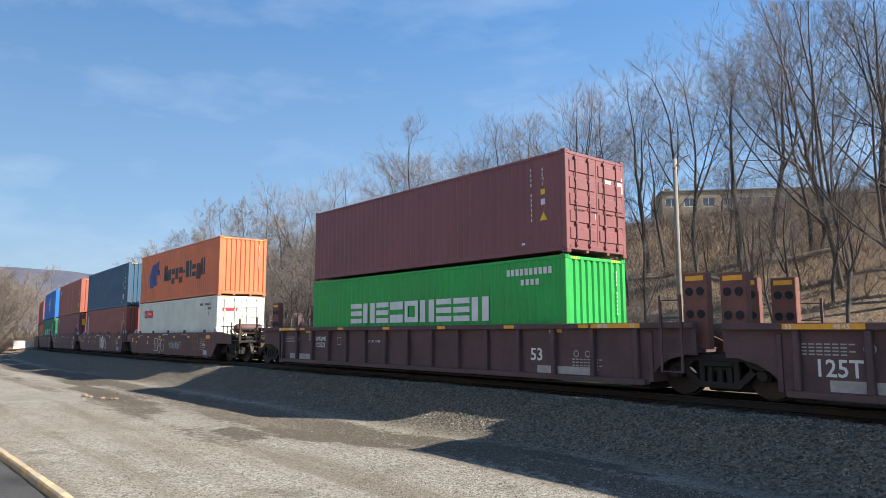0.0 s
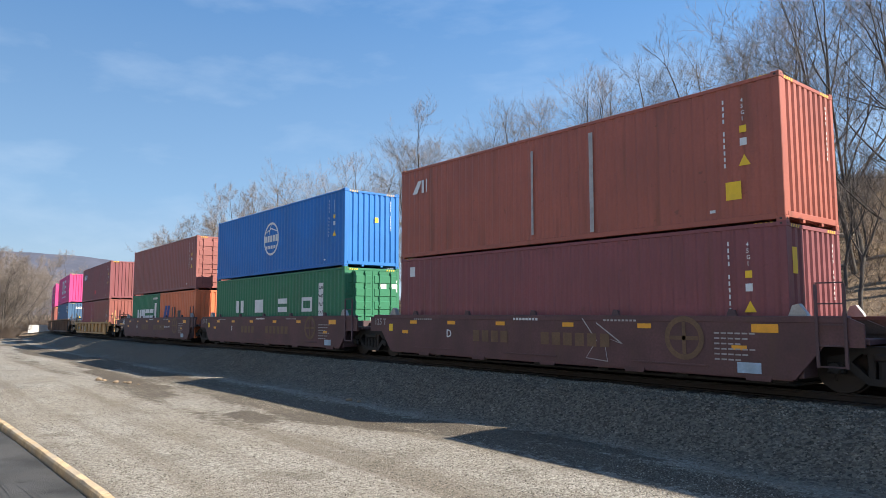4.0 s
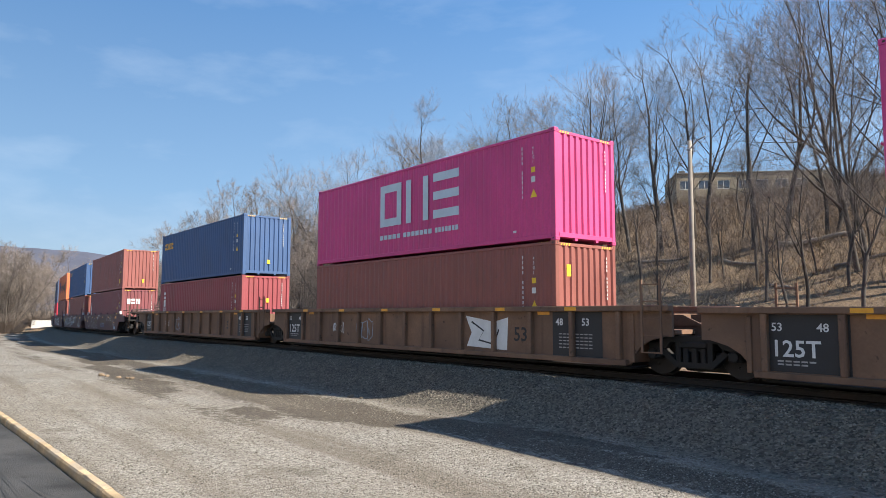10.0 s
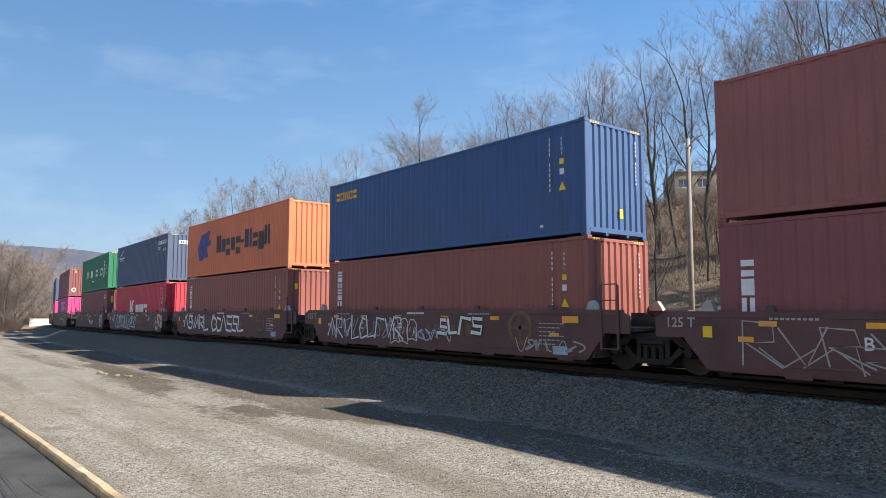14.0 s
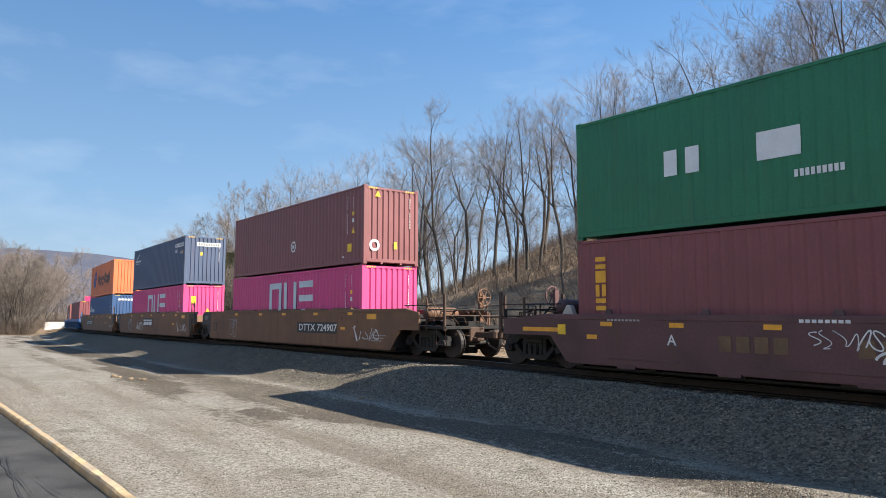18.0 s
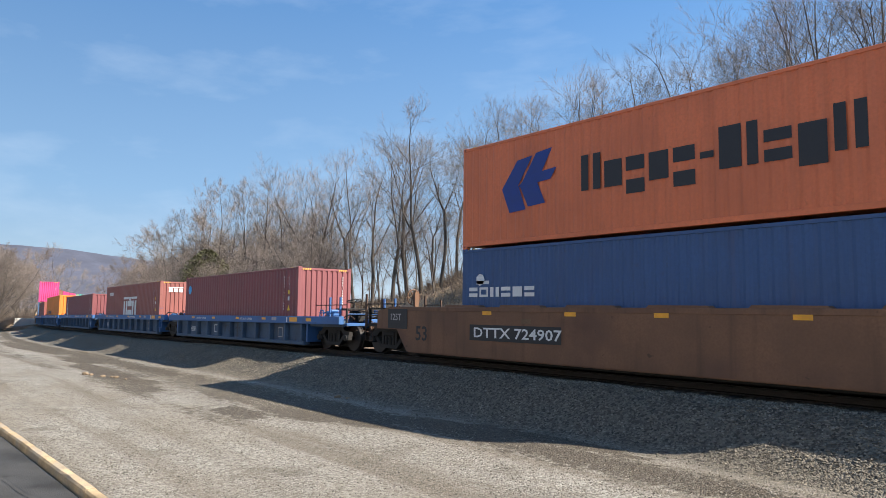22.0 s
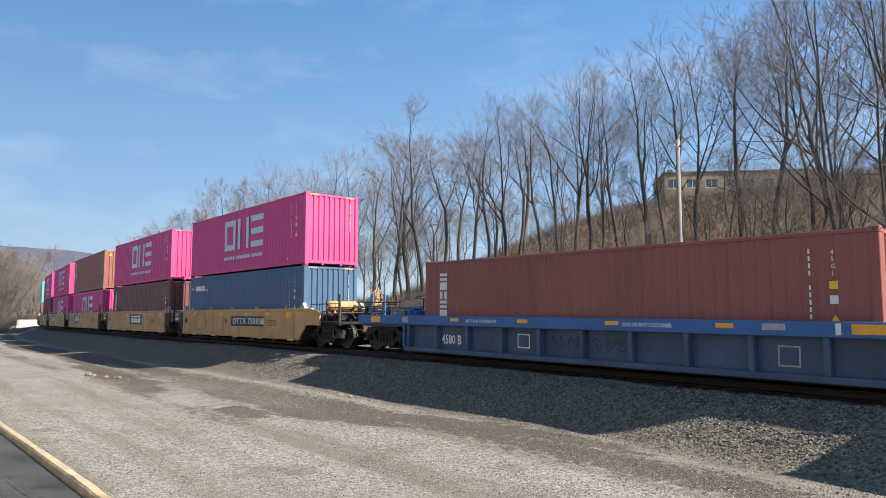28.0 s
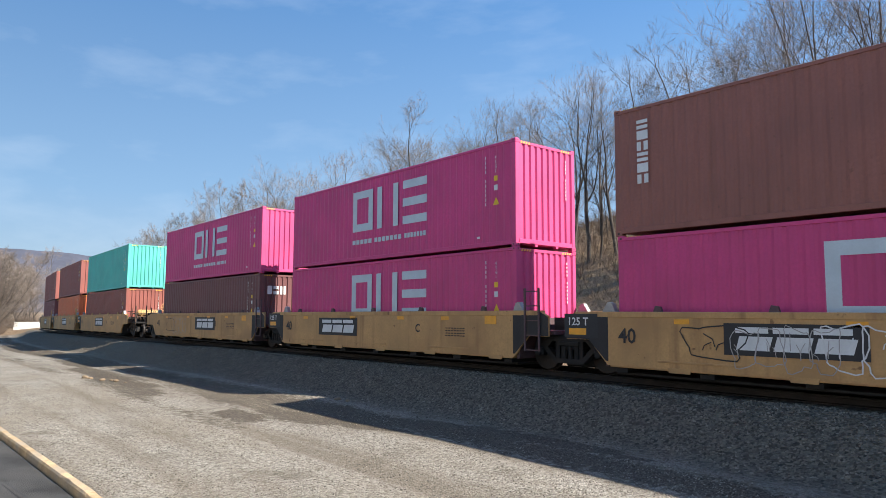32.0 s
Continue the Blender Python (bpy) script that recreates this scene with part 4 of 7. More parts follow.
        wood.tube([tuple(q) for q in pts], rr, 9, False)
        turn = rnd.uniform(0, 6.28)
        # the trunk parts into leaders that spread like a fan
        for k in range(leaders):
            q, e = at(pts, 0.97 if k < 2 else rnd.uniform(0.72, 0.95))
            turn += 6.28 / leaders + rnd.uniform(-0.4, 0.4)
            tilt = rnd.uniform(0.06, 0.22) if k == 0 else rnd.uniform(0.38, 0.72)
            long = high * (0.88 - split) * (1.0 if k == 0 else rnd.uniform(0.70, 0.95))
            r = foot * (0.62 if k == 0 else rnd.uniform(0.36, 0.55))
            way, rr = run(q, aside(e, tilt, turn), long, r, r * 0.22, 9, 0.075, 0.05)
            wood.tube([tuple(p) for p in way], rr, 6, False)
            spin = rnd.uniform(0, 6.28)
            for j in range(limbs):
                f = 0.14 + 0.82 * (j + rnd.random() * 0.9) / limbs
                p, d = at(way, f)
                spin += 2.4 + rnd.uniform(-0.5, 0.5)
                shoot(p, aside(d, rnd.uniform(0.50, 0.95), spin), high * wide * (1.1 - 0.35 * f) * rnd.uniform(0.75, 1.2), r * (1 - 0.72 * f) * rnd.uniform(0.36, 0.55), 1)
            p, d = at(way, 0.98)
            for j in range(2):
                shoot(p, aside(d, rnd.uniform(0.2, 0.5), j * 3.1), high * wide * 0.5, r * 0.2, 1)
        # low limbs
        for k in range(3):
            q, e = at(pts, rnd.uniform(0.55, 0.9))
            turn += 2.4
            shoot(q, aside(e, rnd.uniform(0.7, 1.1), turn), high * wide * rnd.uniform(0.4, 0.8), foot * rnd.uniform(0.12, 0.22), 1)
    return wood.mesh("trunk", bark, True), crown.mesh("crown", twig_mat)


# clear, wide, limbs, leaders, stems
TREE_KINDS = [grow(11 + k, 20.0, *form) for k, form in enumerate((
    (0.30, 0.24, 6, 4, 1), (0.36, 0.20, 6, 3, 1), (0.24, 0.22, 5, 3, 2), (0.34, 0.22, 7, 3, 1), (0.42, 0.17, 6, 2, 1), (0.20, 0.27, 6, 3, 2), (0.32, 0.25, 7, 3, 1), (0.26, 0.20, 5, 2, 2)))]
FAR_KINDS = [grow(41 + k, 20.0, *form, 0.009, 1.2) for k, form in enumerate(((0.10, 0.24, 6, 4, 1), (0.14, 0.21, 6, 4, 1), (0.06, 0.22, 5, 3, 2)))]


def tree(kind, x, y, high, turn, label="bare deciduous tree with grey trunk and fine twigs", group="trees on the bank", bushy=False):
    root = thing("tree", label, "tree", group)
    kinds = FAR_KINDS if bushy or math.hypot(x, y) > 115 else TREE_KINDS
    wood, crown = kinds[kind % len(kinds)]
    part("trunk", wood, bark, root)
    part("crown", crown, twig_mat, root)
    root.matrix_basis = pose(x, y, ground_z(x, y), 0, 0, turn)
    k = high / 20.0
    root.scale = (k, k, k)
    return root


def build_trees():
    rnd = random.Random(3)
    # azimuth left of the line's square, distance ahead of the line, height of the top in degrees
    front = [(13.6, 42, 23.0, 0), (15.1, 40, 24.5, 5), (20.4, 49, 24.0, 0), (16.4, 44, 24.8, 6), (18.9, 42, 26.2, 5), (21.6, 46, 24.2, 2), (24.2, 47, 23.9, 3),
             (26.4, 46, 22.8, 1), (29.4, 46, 21.5, 3), (30.6, 49, 21.5, 1), (33.2, 46, 21.4, 1), (35.5, 47, 18.4, 3),
             (36.8, 52, 17.8, 1), (37.8, 46, 18.9, 6), (39.0, 48, 18.6, 0), (40.4, 46, 16.9, 1), (41.8, 47, 17.3, 3), (43.3, 50, 16.5, 4), (44.7, 46, 16.8, 0), (46.2, 48, 16.4, 3),
             (47.5, 46, 15.9, 1), (48.8, 50, 13.2, 4), (50.0, 45, 13.8, 4), (51.6, 46, 17.1, 3), (52.9, 48, 15.2, 4), (54.1, 46, 14.8, 0), (55.8, 47, 13.7, 1), (57.1, 50, 13.1, 3),
             (58.1, 46, 11.1, 4), (59.3, 48, 11.3, 1), (60.8, 46, 12.3, 0), (62.0, 48, 10.9, 3), (63.2, 46, 10.6, 1), (64.7, 45, 11.3, 6), (65.9, 47, 10.1, 1), (67.0, 46, 10.2, 0),
             (68.2, 47, 9.4, 3), (69.0, 46, 8.5, 1), (70.0, 46, 7.4, 0), (70.9, 48, 6.7, 1), (71.9, 46, 5.8, 0), (72.9, 47, 5.1, 3)]
    for az, y, el, kind in front:
        a = radians(az)
        x, yy = -y * math.tan(a), y
        d = y / math.cos(a)
        high = EYE[2] + d * math.tan(radians(el)) - ground_z(x, yy)
        tree(kind, x, yy, high, rnd.uniform(0, 360))
    for k in range(26):
        az = rnd.uniform(26, 69)
        y = rnd.uniform(44, 84)
        a = radians(az)
        x = -y * math.tan(a)
        if -62 < x < -22 and 62 < y < 104:
            continue
        d = y / math.cos(a)
        el = np.interp(az, [13, 20, 35, 47, 60, 70], [20, 19, 15.5, 13.5, 9.3, 5.8]) * rnd.uniform(0.6, 0.92)
        high = max(6.0, EYE[2] + d * math.tan(radians(el)) - ground_z(x, y))
        tree(rnd.randrange(8), x, y, min(high, 24), rnd.uniform(0, 360), "slender bare tree among others on the slope")
    # thin young trees between the tall ones
    for k in range(14):
        az = rnd.uniform(26, 60)
        y = rnd.uniform(43, 54)
        x = -y * math.tan(radians(az))
        tree(rnd.choice((1, 3, 4, 7)), x, y, rnd.uniform(7.5, 12.5), rnd.uniform(0, 360), "thin young bare tree between taller trunks")
    # thicket where the line bends
    for k in range(96):
        az = rnd.uniform(59, 74.5)
        y = rnd.uniform(34, 62)
        x = -y * math.tan(radians(az))
        if y - line_y(x)[0] < 9:
            continue
        el = np.interp(az, [59, 65, 70, 74.5], [9.4, 8.2, 6.0, 3.8]) * rnd.uniform(0.6, 0.95)
        d = y / math.cos(radians(az))
        tree(rnd.randrange(8), x, y, max(5.0, EYE[2] + d * math.tan(radians(el)) - ground_z(x, y)), rnd.uniform(0, 360), "bare tree in a brown thicket by the bend", bushy=True)
    # saplings low on the slope
    for k in range(18):
        az = rnd.uniform(16, 44)
        y = rnd.uniform(32, 44)
        x = -y * math.tan(radians(az))
        tree(rnd.choice((1, 4, 3)), x, y, rnd.uniform(4.5, 9.0), rnd.uniform(0, 360), "thin bare sapling on the grassy slope", "saplings on the bank")
    # the grove beyond the end of the yard
    for k in range(64):
        az = rnd.uniform(79.4, 87.5) if k % 4 else rnd.uniform(78, 96)
        d = rnd.uniform(122, 160) if az > 82.4 else rnd.uniform(168, 215)
        x, y = -d * math.sin(radians(az)), d * math.cos(radians(az))
        if abs(y - line_y(x)[0]) < 7:
            continue
        tree(rnd.randrange(6), x, y, rnd.uniform(0.055, 0.092) * d + 3, rnd.uniform(0, 360), "bare tree in a grove beyond the yard", "trees beyond the yard")
    for k in range(22):
        az = rnd.uniform(66, 77)
        d = rnd.uniform(135, 190)
        x, y = -d * math.sin(radians(az)), d * math.cos(radians(az))
        if y - line_y(x)[0] < 9:
            continue
        tree(rnd.randrange(6), x, y, rnd.uniform(10, 15), rnd.uniform(0, 360), "bare tree beside the bend of the line", "trees beyond the yard")


build_trees()


def build_cedar(x, y, high):
    rnd = random.Random(8)
    root = thing("evergreen_tree", "dull green cedar among bare trees", "tree")
    part("trunk", Geo().tube([(0, 0, -0.5), (0, 0, high * 0.9)], [0.18, 0.04], 7), bark, root)
    g = Geo()
    for k in range(5200):
        q = rnd.random() ** 0.8
        r = high * 0.33 * math.sin(math.pi * (0.12 + 0.88 * q)) ** 0.7 * rnd.uniform(0.55, 1.08) + 0.15
        a = rnd.uniform(0, 6.28)
        c = Vector((r * math.cos(a), r * math.sin(a), high * (0.08 + 0.9 * q)))
        for j in range(3):
            d = Vector((math.cos(a) + rnd.uniform(-0.8, 0.8), math.sin(a) + rnd.uniform(-0.8, 0.8), rnd.uniform(-0.4, 0.6))).normalized() * 0.30
            s = d.cross(Vector((rnd.uniform(-1, 1), rnd.uniform(-1, 1), 1))).normalized() * 0.045
            g.add([tuple(c - s), tuple(c + s), tuple(c + d)], [(0, 1, 2)])
    part("crown", g, cedar_mat, root)
    root.matrix_basis = pose(x, y, ground_z(x, y))


build_cedar(-88.7, 34.1, 10.6)


# ---- pole, building, far things ----
def build_pole():
    y = 27.0
    x = -y * math.tan(radians(30.85))
    root = thing("utility_pole", "weathered grey utility pole with a short arm", "utility pole")
    z0 = ground_z(x, y)
    top = EYE[2] + y / math.cos(radians(30.85)) * math.tan(radians(13.4)) - z0
    part("pole", Geo().tube([(0, 0, -0.5), (0, 0, top * 0.5), (0.02, 0, top)], [0.125, 0.11, 0.085], 12), pole_mat, root, smooth=True)
    part("arm", Geo().tube([(0, 0, top - 0.4), (0.5, -0.2, top - 0.1), (1.0, -0.4, top - 0.05)], 0.03, 6), galvanized, root)
    part("bracket", Geo().box(-0.10, 0.10, -0.10, 0.10, top - 0.46, top - 0.36, 0.02).tube([(0, 0, top - 0.3), (-0.55, 0.15, top - 0.12), (-0.8, 0.2, top - 0.1)], 0.018, 5), galvanized, root)
    root.matrix_basis = pose(x, y, z0)


build_pole()


def build_house():
    """A long low building, its front turned towards the sun."""
    y0, turn = 80.0, radians(42)
    cx, cy = -y0 * math.tan(radians(31.9)), y0
    long, deep, base = 19.0, 9.0, 10.6
    d0, d1 = math.hypot(cx, cy), math.hypot(cx + long * math.cos(turn), cy + long * math.sin(turn))
    top = EYE[2] + (d0 + d1) / 2 * math.tan(radians(10.55))
    root = thing("hilltop_building", "long low tan building with a row of windows", "building")
    n = 8
    step = long / n
    sill, head = top - 2.0, top - 0.8
    wall = Geo()
    wall.box(0, long, 0, 0.3, base, sill).box(0, long, 0, 0.3, head, top)
    for i in range(n + 1):
        a = i * step - 0.42
        wall.box(max(0, a), min(long, a + 0.84), 0, 0.3, sill, head)
    wall.box(0, 0.3, 0.3, deep, base, top).box(long - 0.3, long, 0.3, deep, base, top).box(0.3, long - 0.3, deep - 0.3, deep, base, top)
    part("wall", wall, wall_mat, root)
    part("roof", Geo().box(-0.15, long + 0.15, -0.15, deep + 0.15, top, top + 0.22, 0.04), roof_mat, root)
    for i in range(n):
        a, b = i * step + 0.42, (i + 1) * step - 0.42
        f = Geo()
        for x0, x1, z0, z1 in ((a, b, sill, sill + 0.08), (a, b, head - 0.08, head), (a, a + 0.07, sill + 0.08, head - 0.08), (b - 0.07, b, sill + 0.08, head - 0.08), ((a + b) / 2 - 0.03, (a + b) / 2 + 0.03, sill + 0.08, head - 0.08)):
            f.box(x0, x1, 0.10, 0.16, z0, z1)
        w = part("window", f, frame_mat, root)
        part("pane", Geo().box(a, b, 0.17, 0.19, sill, head), glass_mat, w)
    part("chimney", Geo().box(1.0, 1.7, 3.0, 3.7, top + 0.2, top + 1.1, 0.03), roof_mat, root)
    root.matrix_basis = pose(cx, cy, 0, 0, 0, 42)


build_house()


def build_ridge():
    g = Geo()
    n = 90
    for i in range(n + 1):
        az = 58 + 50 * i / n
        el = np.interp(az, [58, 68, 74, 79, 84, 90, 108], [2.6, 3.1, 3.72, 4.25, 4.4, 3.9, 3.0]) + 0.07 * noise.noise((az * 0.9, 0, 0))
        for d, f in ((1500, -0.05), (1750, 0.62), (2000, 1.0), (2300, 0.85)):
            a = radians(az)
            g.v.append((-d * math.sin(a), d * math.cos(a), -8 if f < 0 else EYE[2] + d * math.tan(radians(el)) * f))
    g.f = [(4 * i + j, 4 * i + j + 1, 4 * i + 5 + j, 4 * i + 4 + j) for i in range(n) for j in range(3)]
    tagged(new("backdrop_ridge", g.mesh("backdrop_ridge", hazed_hill_mat, True)), "long wooded ridge in the distance", "ridge", kind="structure")


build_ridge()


def build_barrier():
    """A white concrete block at the end of the yard."""
    az = radians(80.95)
    d = 160.0
    x, y = -d * math.sin(az), d * math.cos(az)
    root = thing("concrete_block", "white painted concrete barrier block in sunlight", "barrier")
    part("block", Geo().slab([(-2.3, -0.3), (2.3, -0.3), (2.3, 0.4), (2.2, 1.5), (-2.2, 1.5), (-2.3, 0.4)], -0.4, 0.4), concrete_mat, root)
    root.matrix_basis = pose(x, y, ground_z(x, y) + 0.05, 0, 0, 72)


build_barrier()


# ---- a plain unseen wall, added behind the viewer to bounce sunlight onto the train ----
def build_bounce_wall():
    root = thing("bounce_wall", "plain pale grey wall in full sun", "wall", kind="structure")
    part("wall", Geo().box(-62, 26, -9.5, -9.1, -3.5, 9.0, 0.02), bounce_wall_mat, root)
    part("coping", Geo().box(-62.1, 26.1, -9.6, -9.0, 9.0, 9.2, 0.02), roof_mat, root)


build_bounce_wall()


# ---- well cars ----
def wheel_set():
    g = Geo()
    for s in (-1, 1):
        prof = [(-0.07, 0.30), (-0.07, 0.445), (-0.055, 0.455), (0.045, 0.46), (0.05, 0.49), (0.075, 0.49), (0.075, 0.40), (0.03, 0.36), (0.03, 0.17), (0.06, 0.12)]
        g.lathe([(-s * y, r) for y, r in prof], (0, s * 0.76, 0), 24)
        for k in range(4):
            a = k * math.pi / 2
            y0, y1 = sorted((s * 0.84, s * 0.80))
            g.box(0.24 * math.cos(a) - 0.03, 0.24 * math.cos(a) + 0.03, y0, y1, 0.24 * math.sin(a) - 0.03, 0.24 * math.sin(a) + 0.03, 0.01)
    return g.lathe([(-1.0, 0.08), (1.0, 0.08)], (0, 0, 0), 10)


def side_frame():
    """The cast frame of a truck, outer face at y = 0, over the wheels."""
    g = Geo()
    g.slab([(-1.05, 0.52), (-0.72, 0.52), (-0.52, 0.72), (0.52, 0.72), (0.72, 0.52), (1.05, 0.52), (1.05, 0.66), (0.80, 0.70), (0.60, 0.86), (-0.60, 0.86), (-0.80, 0.70), (-1.05, 0.66)], 0.0, 0.16)
    g.slab([(-0.42, 0.20), (0.42, 0.20), (0.82, 0.55), (0.68, 0.60), (0.38, 0.31), (-0.38, 0.31), (-0.68, 0.60), (-0.82, 0.55)], 0.0, 0.16)
    for s in (-1, 1):
        g.box(s * 0.36 - 0.06, s * 0.36 + 0.06, 0.01, 0.15, 0.29, 0.76, 0.015)
        g.box(s * 0.915 - 0.14, s * 0.915 + 0.14, -0.06, 0.14, 0.36, 0.56, 0.03)
        g.lathe([(-0.10, 0.07), (-0.09, 0.10), (-0.05, 0.11)], (s * 0.915, 0, 0.46), 12)
    for q in (-0.2, 0, 0.2):
        g.tube([(q, 0.08, 0.31), (q, 0.08, 0.62)], 0.075, 8)
    return g.box(-0.32, 0.32, -0.02, 0.16, 0.60, 0.74, 0.03)


def truck_bolster():
    return Geo().box(-0.22, 0.22, -1.05, 1.05, 0.52, 0.78, 0.03).lathe([(-0.02, 0.2), (0.02, 0.2)], (0, 0, 0.8), 12).box(-0.5, 0.5, -0.62, 0.62, 0.10, 0.5, 0.04).box(-0.62, -0.5, -0.8, 0.8, 0.28, 0.46, 0.02).box(0.5, 0.62, -0.8, 0.8, 0.28, 0.46, 0.02)


WHEELSETS = []


def truck(parent, x):
    t = part("truck", kept(("truck",), truck_bolster, black_steel), black_steel, parent, "grimy cast steel truck with spring nests")
    t.location = (x, 0, 0)
    a = part("side_frame", kept(("side_frame",), side_frame, black_steel), black_steel, t)
    a.matrix_basis = pose(0, -1.1, 0)
    b = part("side_frame", kept(("side_frame",), side_frame, black_steel), black_steel, t)
    b.matrix_basis = pose(0, 1.1, 0, 0, 0, 180)
    for s in (-0.915, 0.915):
        w = part("wheelset", kept(("wheelset",), wheel_set, wheel_steel), wheel_steel, t)
        w.location = (s, 0, 0.46)
        WHEELSETS.append(w)
    return t


KINDS = {
    # top, underside, half length of the well, ribs, paint, web paint, end paint
    "smooth40": (1.37, 0.24, 6.25, 0, "maroon_car", "maroon_car", "plum_car"),
    "smooth53": (1.53, 0.20, 8.35, 0, "tan_car", "tan_car", "brown_car"),
    "ribbed53": (1.50, 0.22, 8.35, 13, "brown_car", "brown_car", "brown_car"),
    "plum53": (1.50, 0.22, 8.35, 15, "plum_car", "plum_car", "plum_car"),
    "yellow40": (1.47, 0.30, 6.25, 0, "yellow_car", "yellow_car", "yellow_car"),
    "ribbed40": (1.13, 0.25, 6.60, 9, "yellow_car", "yellow_car", "yellow_car"),
    "blue45": (1.21, 0.18, 6.85, 11, "blue_car", "blue_web", "blue_car"),
}


def side_plate(kind, xl, xr, y0, y1):
    top, low, a = KINDS[kind][:3]
    deck = 0.84
    g = Geo()
    slant = 0.04 if kind == "blue45" else 0.5
    if kind in ("ribbed53", "plum53"):
        rise = deck - low
        arch = [(0.0, 0.0), (0.10, 0.34), (0.26, 0.62), (0.50, 0.84), (0.86, 1.0)]
        poly = [(a + u, low + v * rise) for u, v in arch] + [(xr, deck), (xr, top - 0.14), (a + 0.9, top - 0.02), (-a - 0.9, top - 0.02), (xl, top - 0.14), (xl, deck)]
        return g.slab(poly + [(-a - u, low + v * rise) for u, v in reversed(arch)], y0, y1)
    g.slab([(-a, low), (a, low), (a + slant, deck), (xr, deck), (xr, top - 0.14), (a + 0.9, top - 0.02), (-a - 0.9, top - 0.02), (xl, top - 0.14), (xl, deck), (-a - slant, deck)], y0, y1)
    return g


def hand_brake():
    g = Geo().beam((0, 0, 0.9), (0, 0, 2.05), 0.16, 0.10)
    k, n = (0.14, 0, 1.88), 18
    pts = [(k[0], 0.27 * math.cos(2 * math.pi * i / n), k[2] + 0.27 * math.sin(2 * math.pi * i / n)) for i in range(n + 1)]
    g.tube(pts, 0.02, 6, False)
    for i in range(0, n, 3):
        g.beam(k, pts[i], 0.025)
    return g.box(0.05, 0.16, -0.06, 0.06, k[2] - 0.06, k[2] + 0.06, 0.01)


def air_tank():
    """A lying reservoir on two straps, its axis along y."""
    g = Geo().lathe([(-0.68, 0.05), (-0.64, 0.15), (-0.56, 0.21), (0.56, 0.21), (0.64, 0.15), (0.68, 0.05)], (0, 0, 0.24), 16)
    for y in (-0.4, 0.4):
        g.lathe([(y - 0.03, 0.218), (y + 0.03, 0.218)], (0, 0, 0.24), 16)
        g.box(-0.14, 0.14, y - 0.04, y + 0.04, -0.02, 0.12, 0.01)
    return g


def steps(high):
    """Two stiles and their rungs, along x."""
    g = Geo()
    for x in (0, 0.46):
        g.beam((x, 0, 0.48), (x, 0, high), 0.035, 0.05)
    n = 5 if high > 1.8 else 4
    for i in range(n):
        z = 0.5 + i * 0.36
        g.beam((0, 0, z), (0.46, 0, z), 0.025)
    return g


def coupler():
    g = Geo().box(0, 0.75, -0.08, 0.08, 0.62, 0.80, 0.02)
    g.box(0.70, 1.02, -0.17, 0.13, 0.58, 0.86, 0.05)
    g.box(0.95, 1.12, -0.02, 0.15, 0.60, 0.84, 0.04)
    g.box(-0.2, 0.05, -0.3, 0.3, 0.50, 0.95, 0.03)
    return g.tube([(0.7, -0.2, 0.62), (0.85, -0.25, 0.42), (1.05, -0.15, 0.30), (1.2, 0, 0.42)], 0.03, 6)


def channel_post():
    """A broad upright plate with bent edges."""
    g = Geo().box(-0.26, 0.26, -0.05, -0.02, 0.95, 2.50, 0.006)
    for x in (-0.26, 0.22):
        g.box(x, x + 0.04, -0.02, 0.16, 0.95, 2.50, 0.006)
    return g.box(-0.22, 0.22, -0.02, 0.14, 2.44, 2.50, 0.005)


def post_hole():
    # a solid disc; the hole's inner shade is only its black colour
    return Geo().lathe([(-0.012, 0.085), (0.0, 0.09), (0.008, 0.07)], (0, 0, 0), 14)


def flat_wheel():
    """A brake wheel lying on a short stand."""
    g, n = Geo(), 16
    pts = [(0.27 * math.cos(2 * math.pi * i / n), 0.27 * math.sin(2 * math.pi * i / n), 0.5 + 0.05 * math.cos(2 * math.pi * i / n)) for i in range(n + 1)]
    g.tube(pts, 0.02, 6, False)
    for i in range(0, n, 4):
        g.beam((0, 0, 0.44), pts[i], 0.025)
    return g.beam((0, 0, 0), (0, 0, 0.46), 0.05)


def valve_stack():
    """Valve housings on brackets."""
    g = Geo().box(-0.35, 0.35, -0.3, 0.3, 0.0, 0.12, 0.02).box(-0.3, -0.05, -0.24, 0.2, 0.12, 0.42, 0.03).box(0.05, 0.32, -0.2, 0.24, 0.12, 0.34, 0.03)
    g.lathe([(-0.28, 0.07), (-0.26, 0.1), (0.1, 0.1), (0.14, 0.06)], (0.18, 0, 0.42), 10)
    return g.tube([(-0.3, -0.1, 0.3), (-0.6, -0.15, 0.34), (-0.75, -0.15, 0.05)], 0.025, 6)


def guide():
    return Geo().slab([(0, 0), (0.36, 0), (0.30, 0.10), (0.20, 0.24), (0.09, 0.21)], -0.07, 0.07)


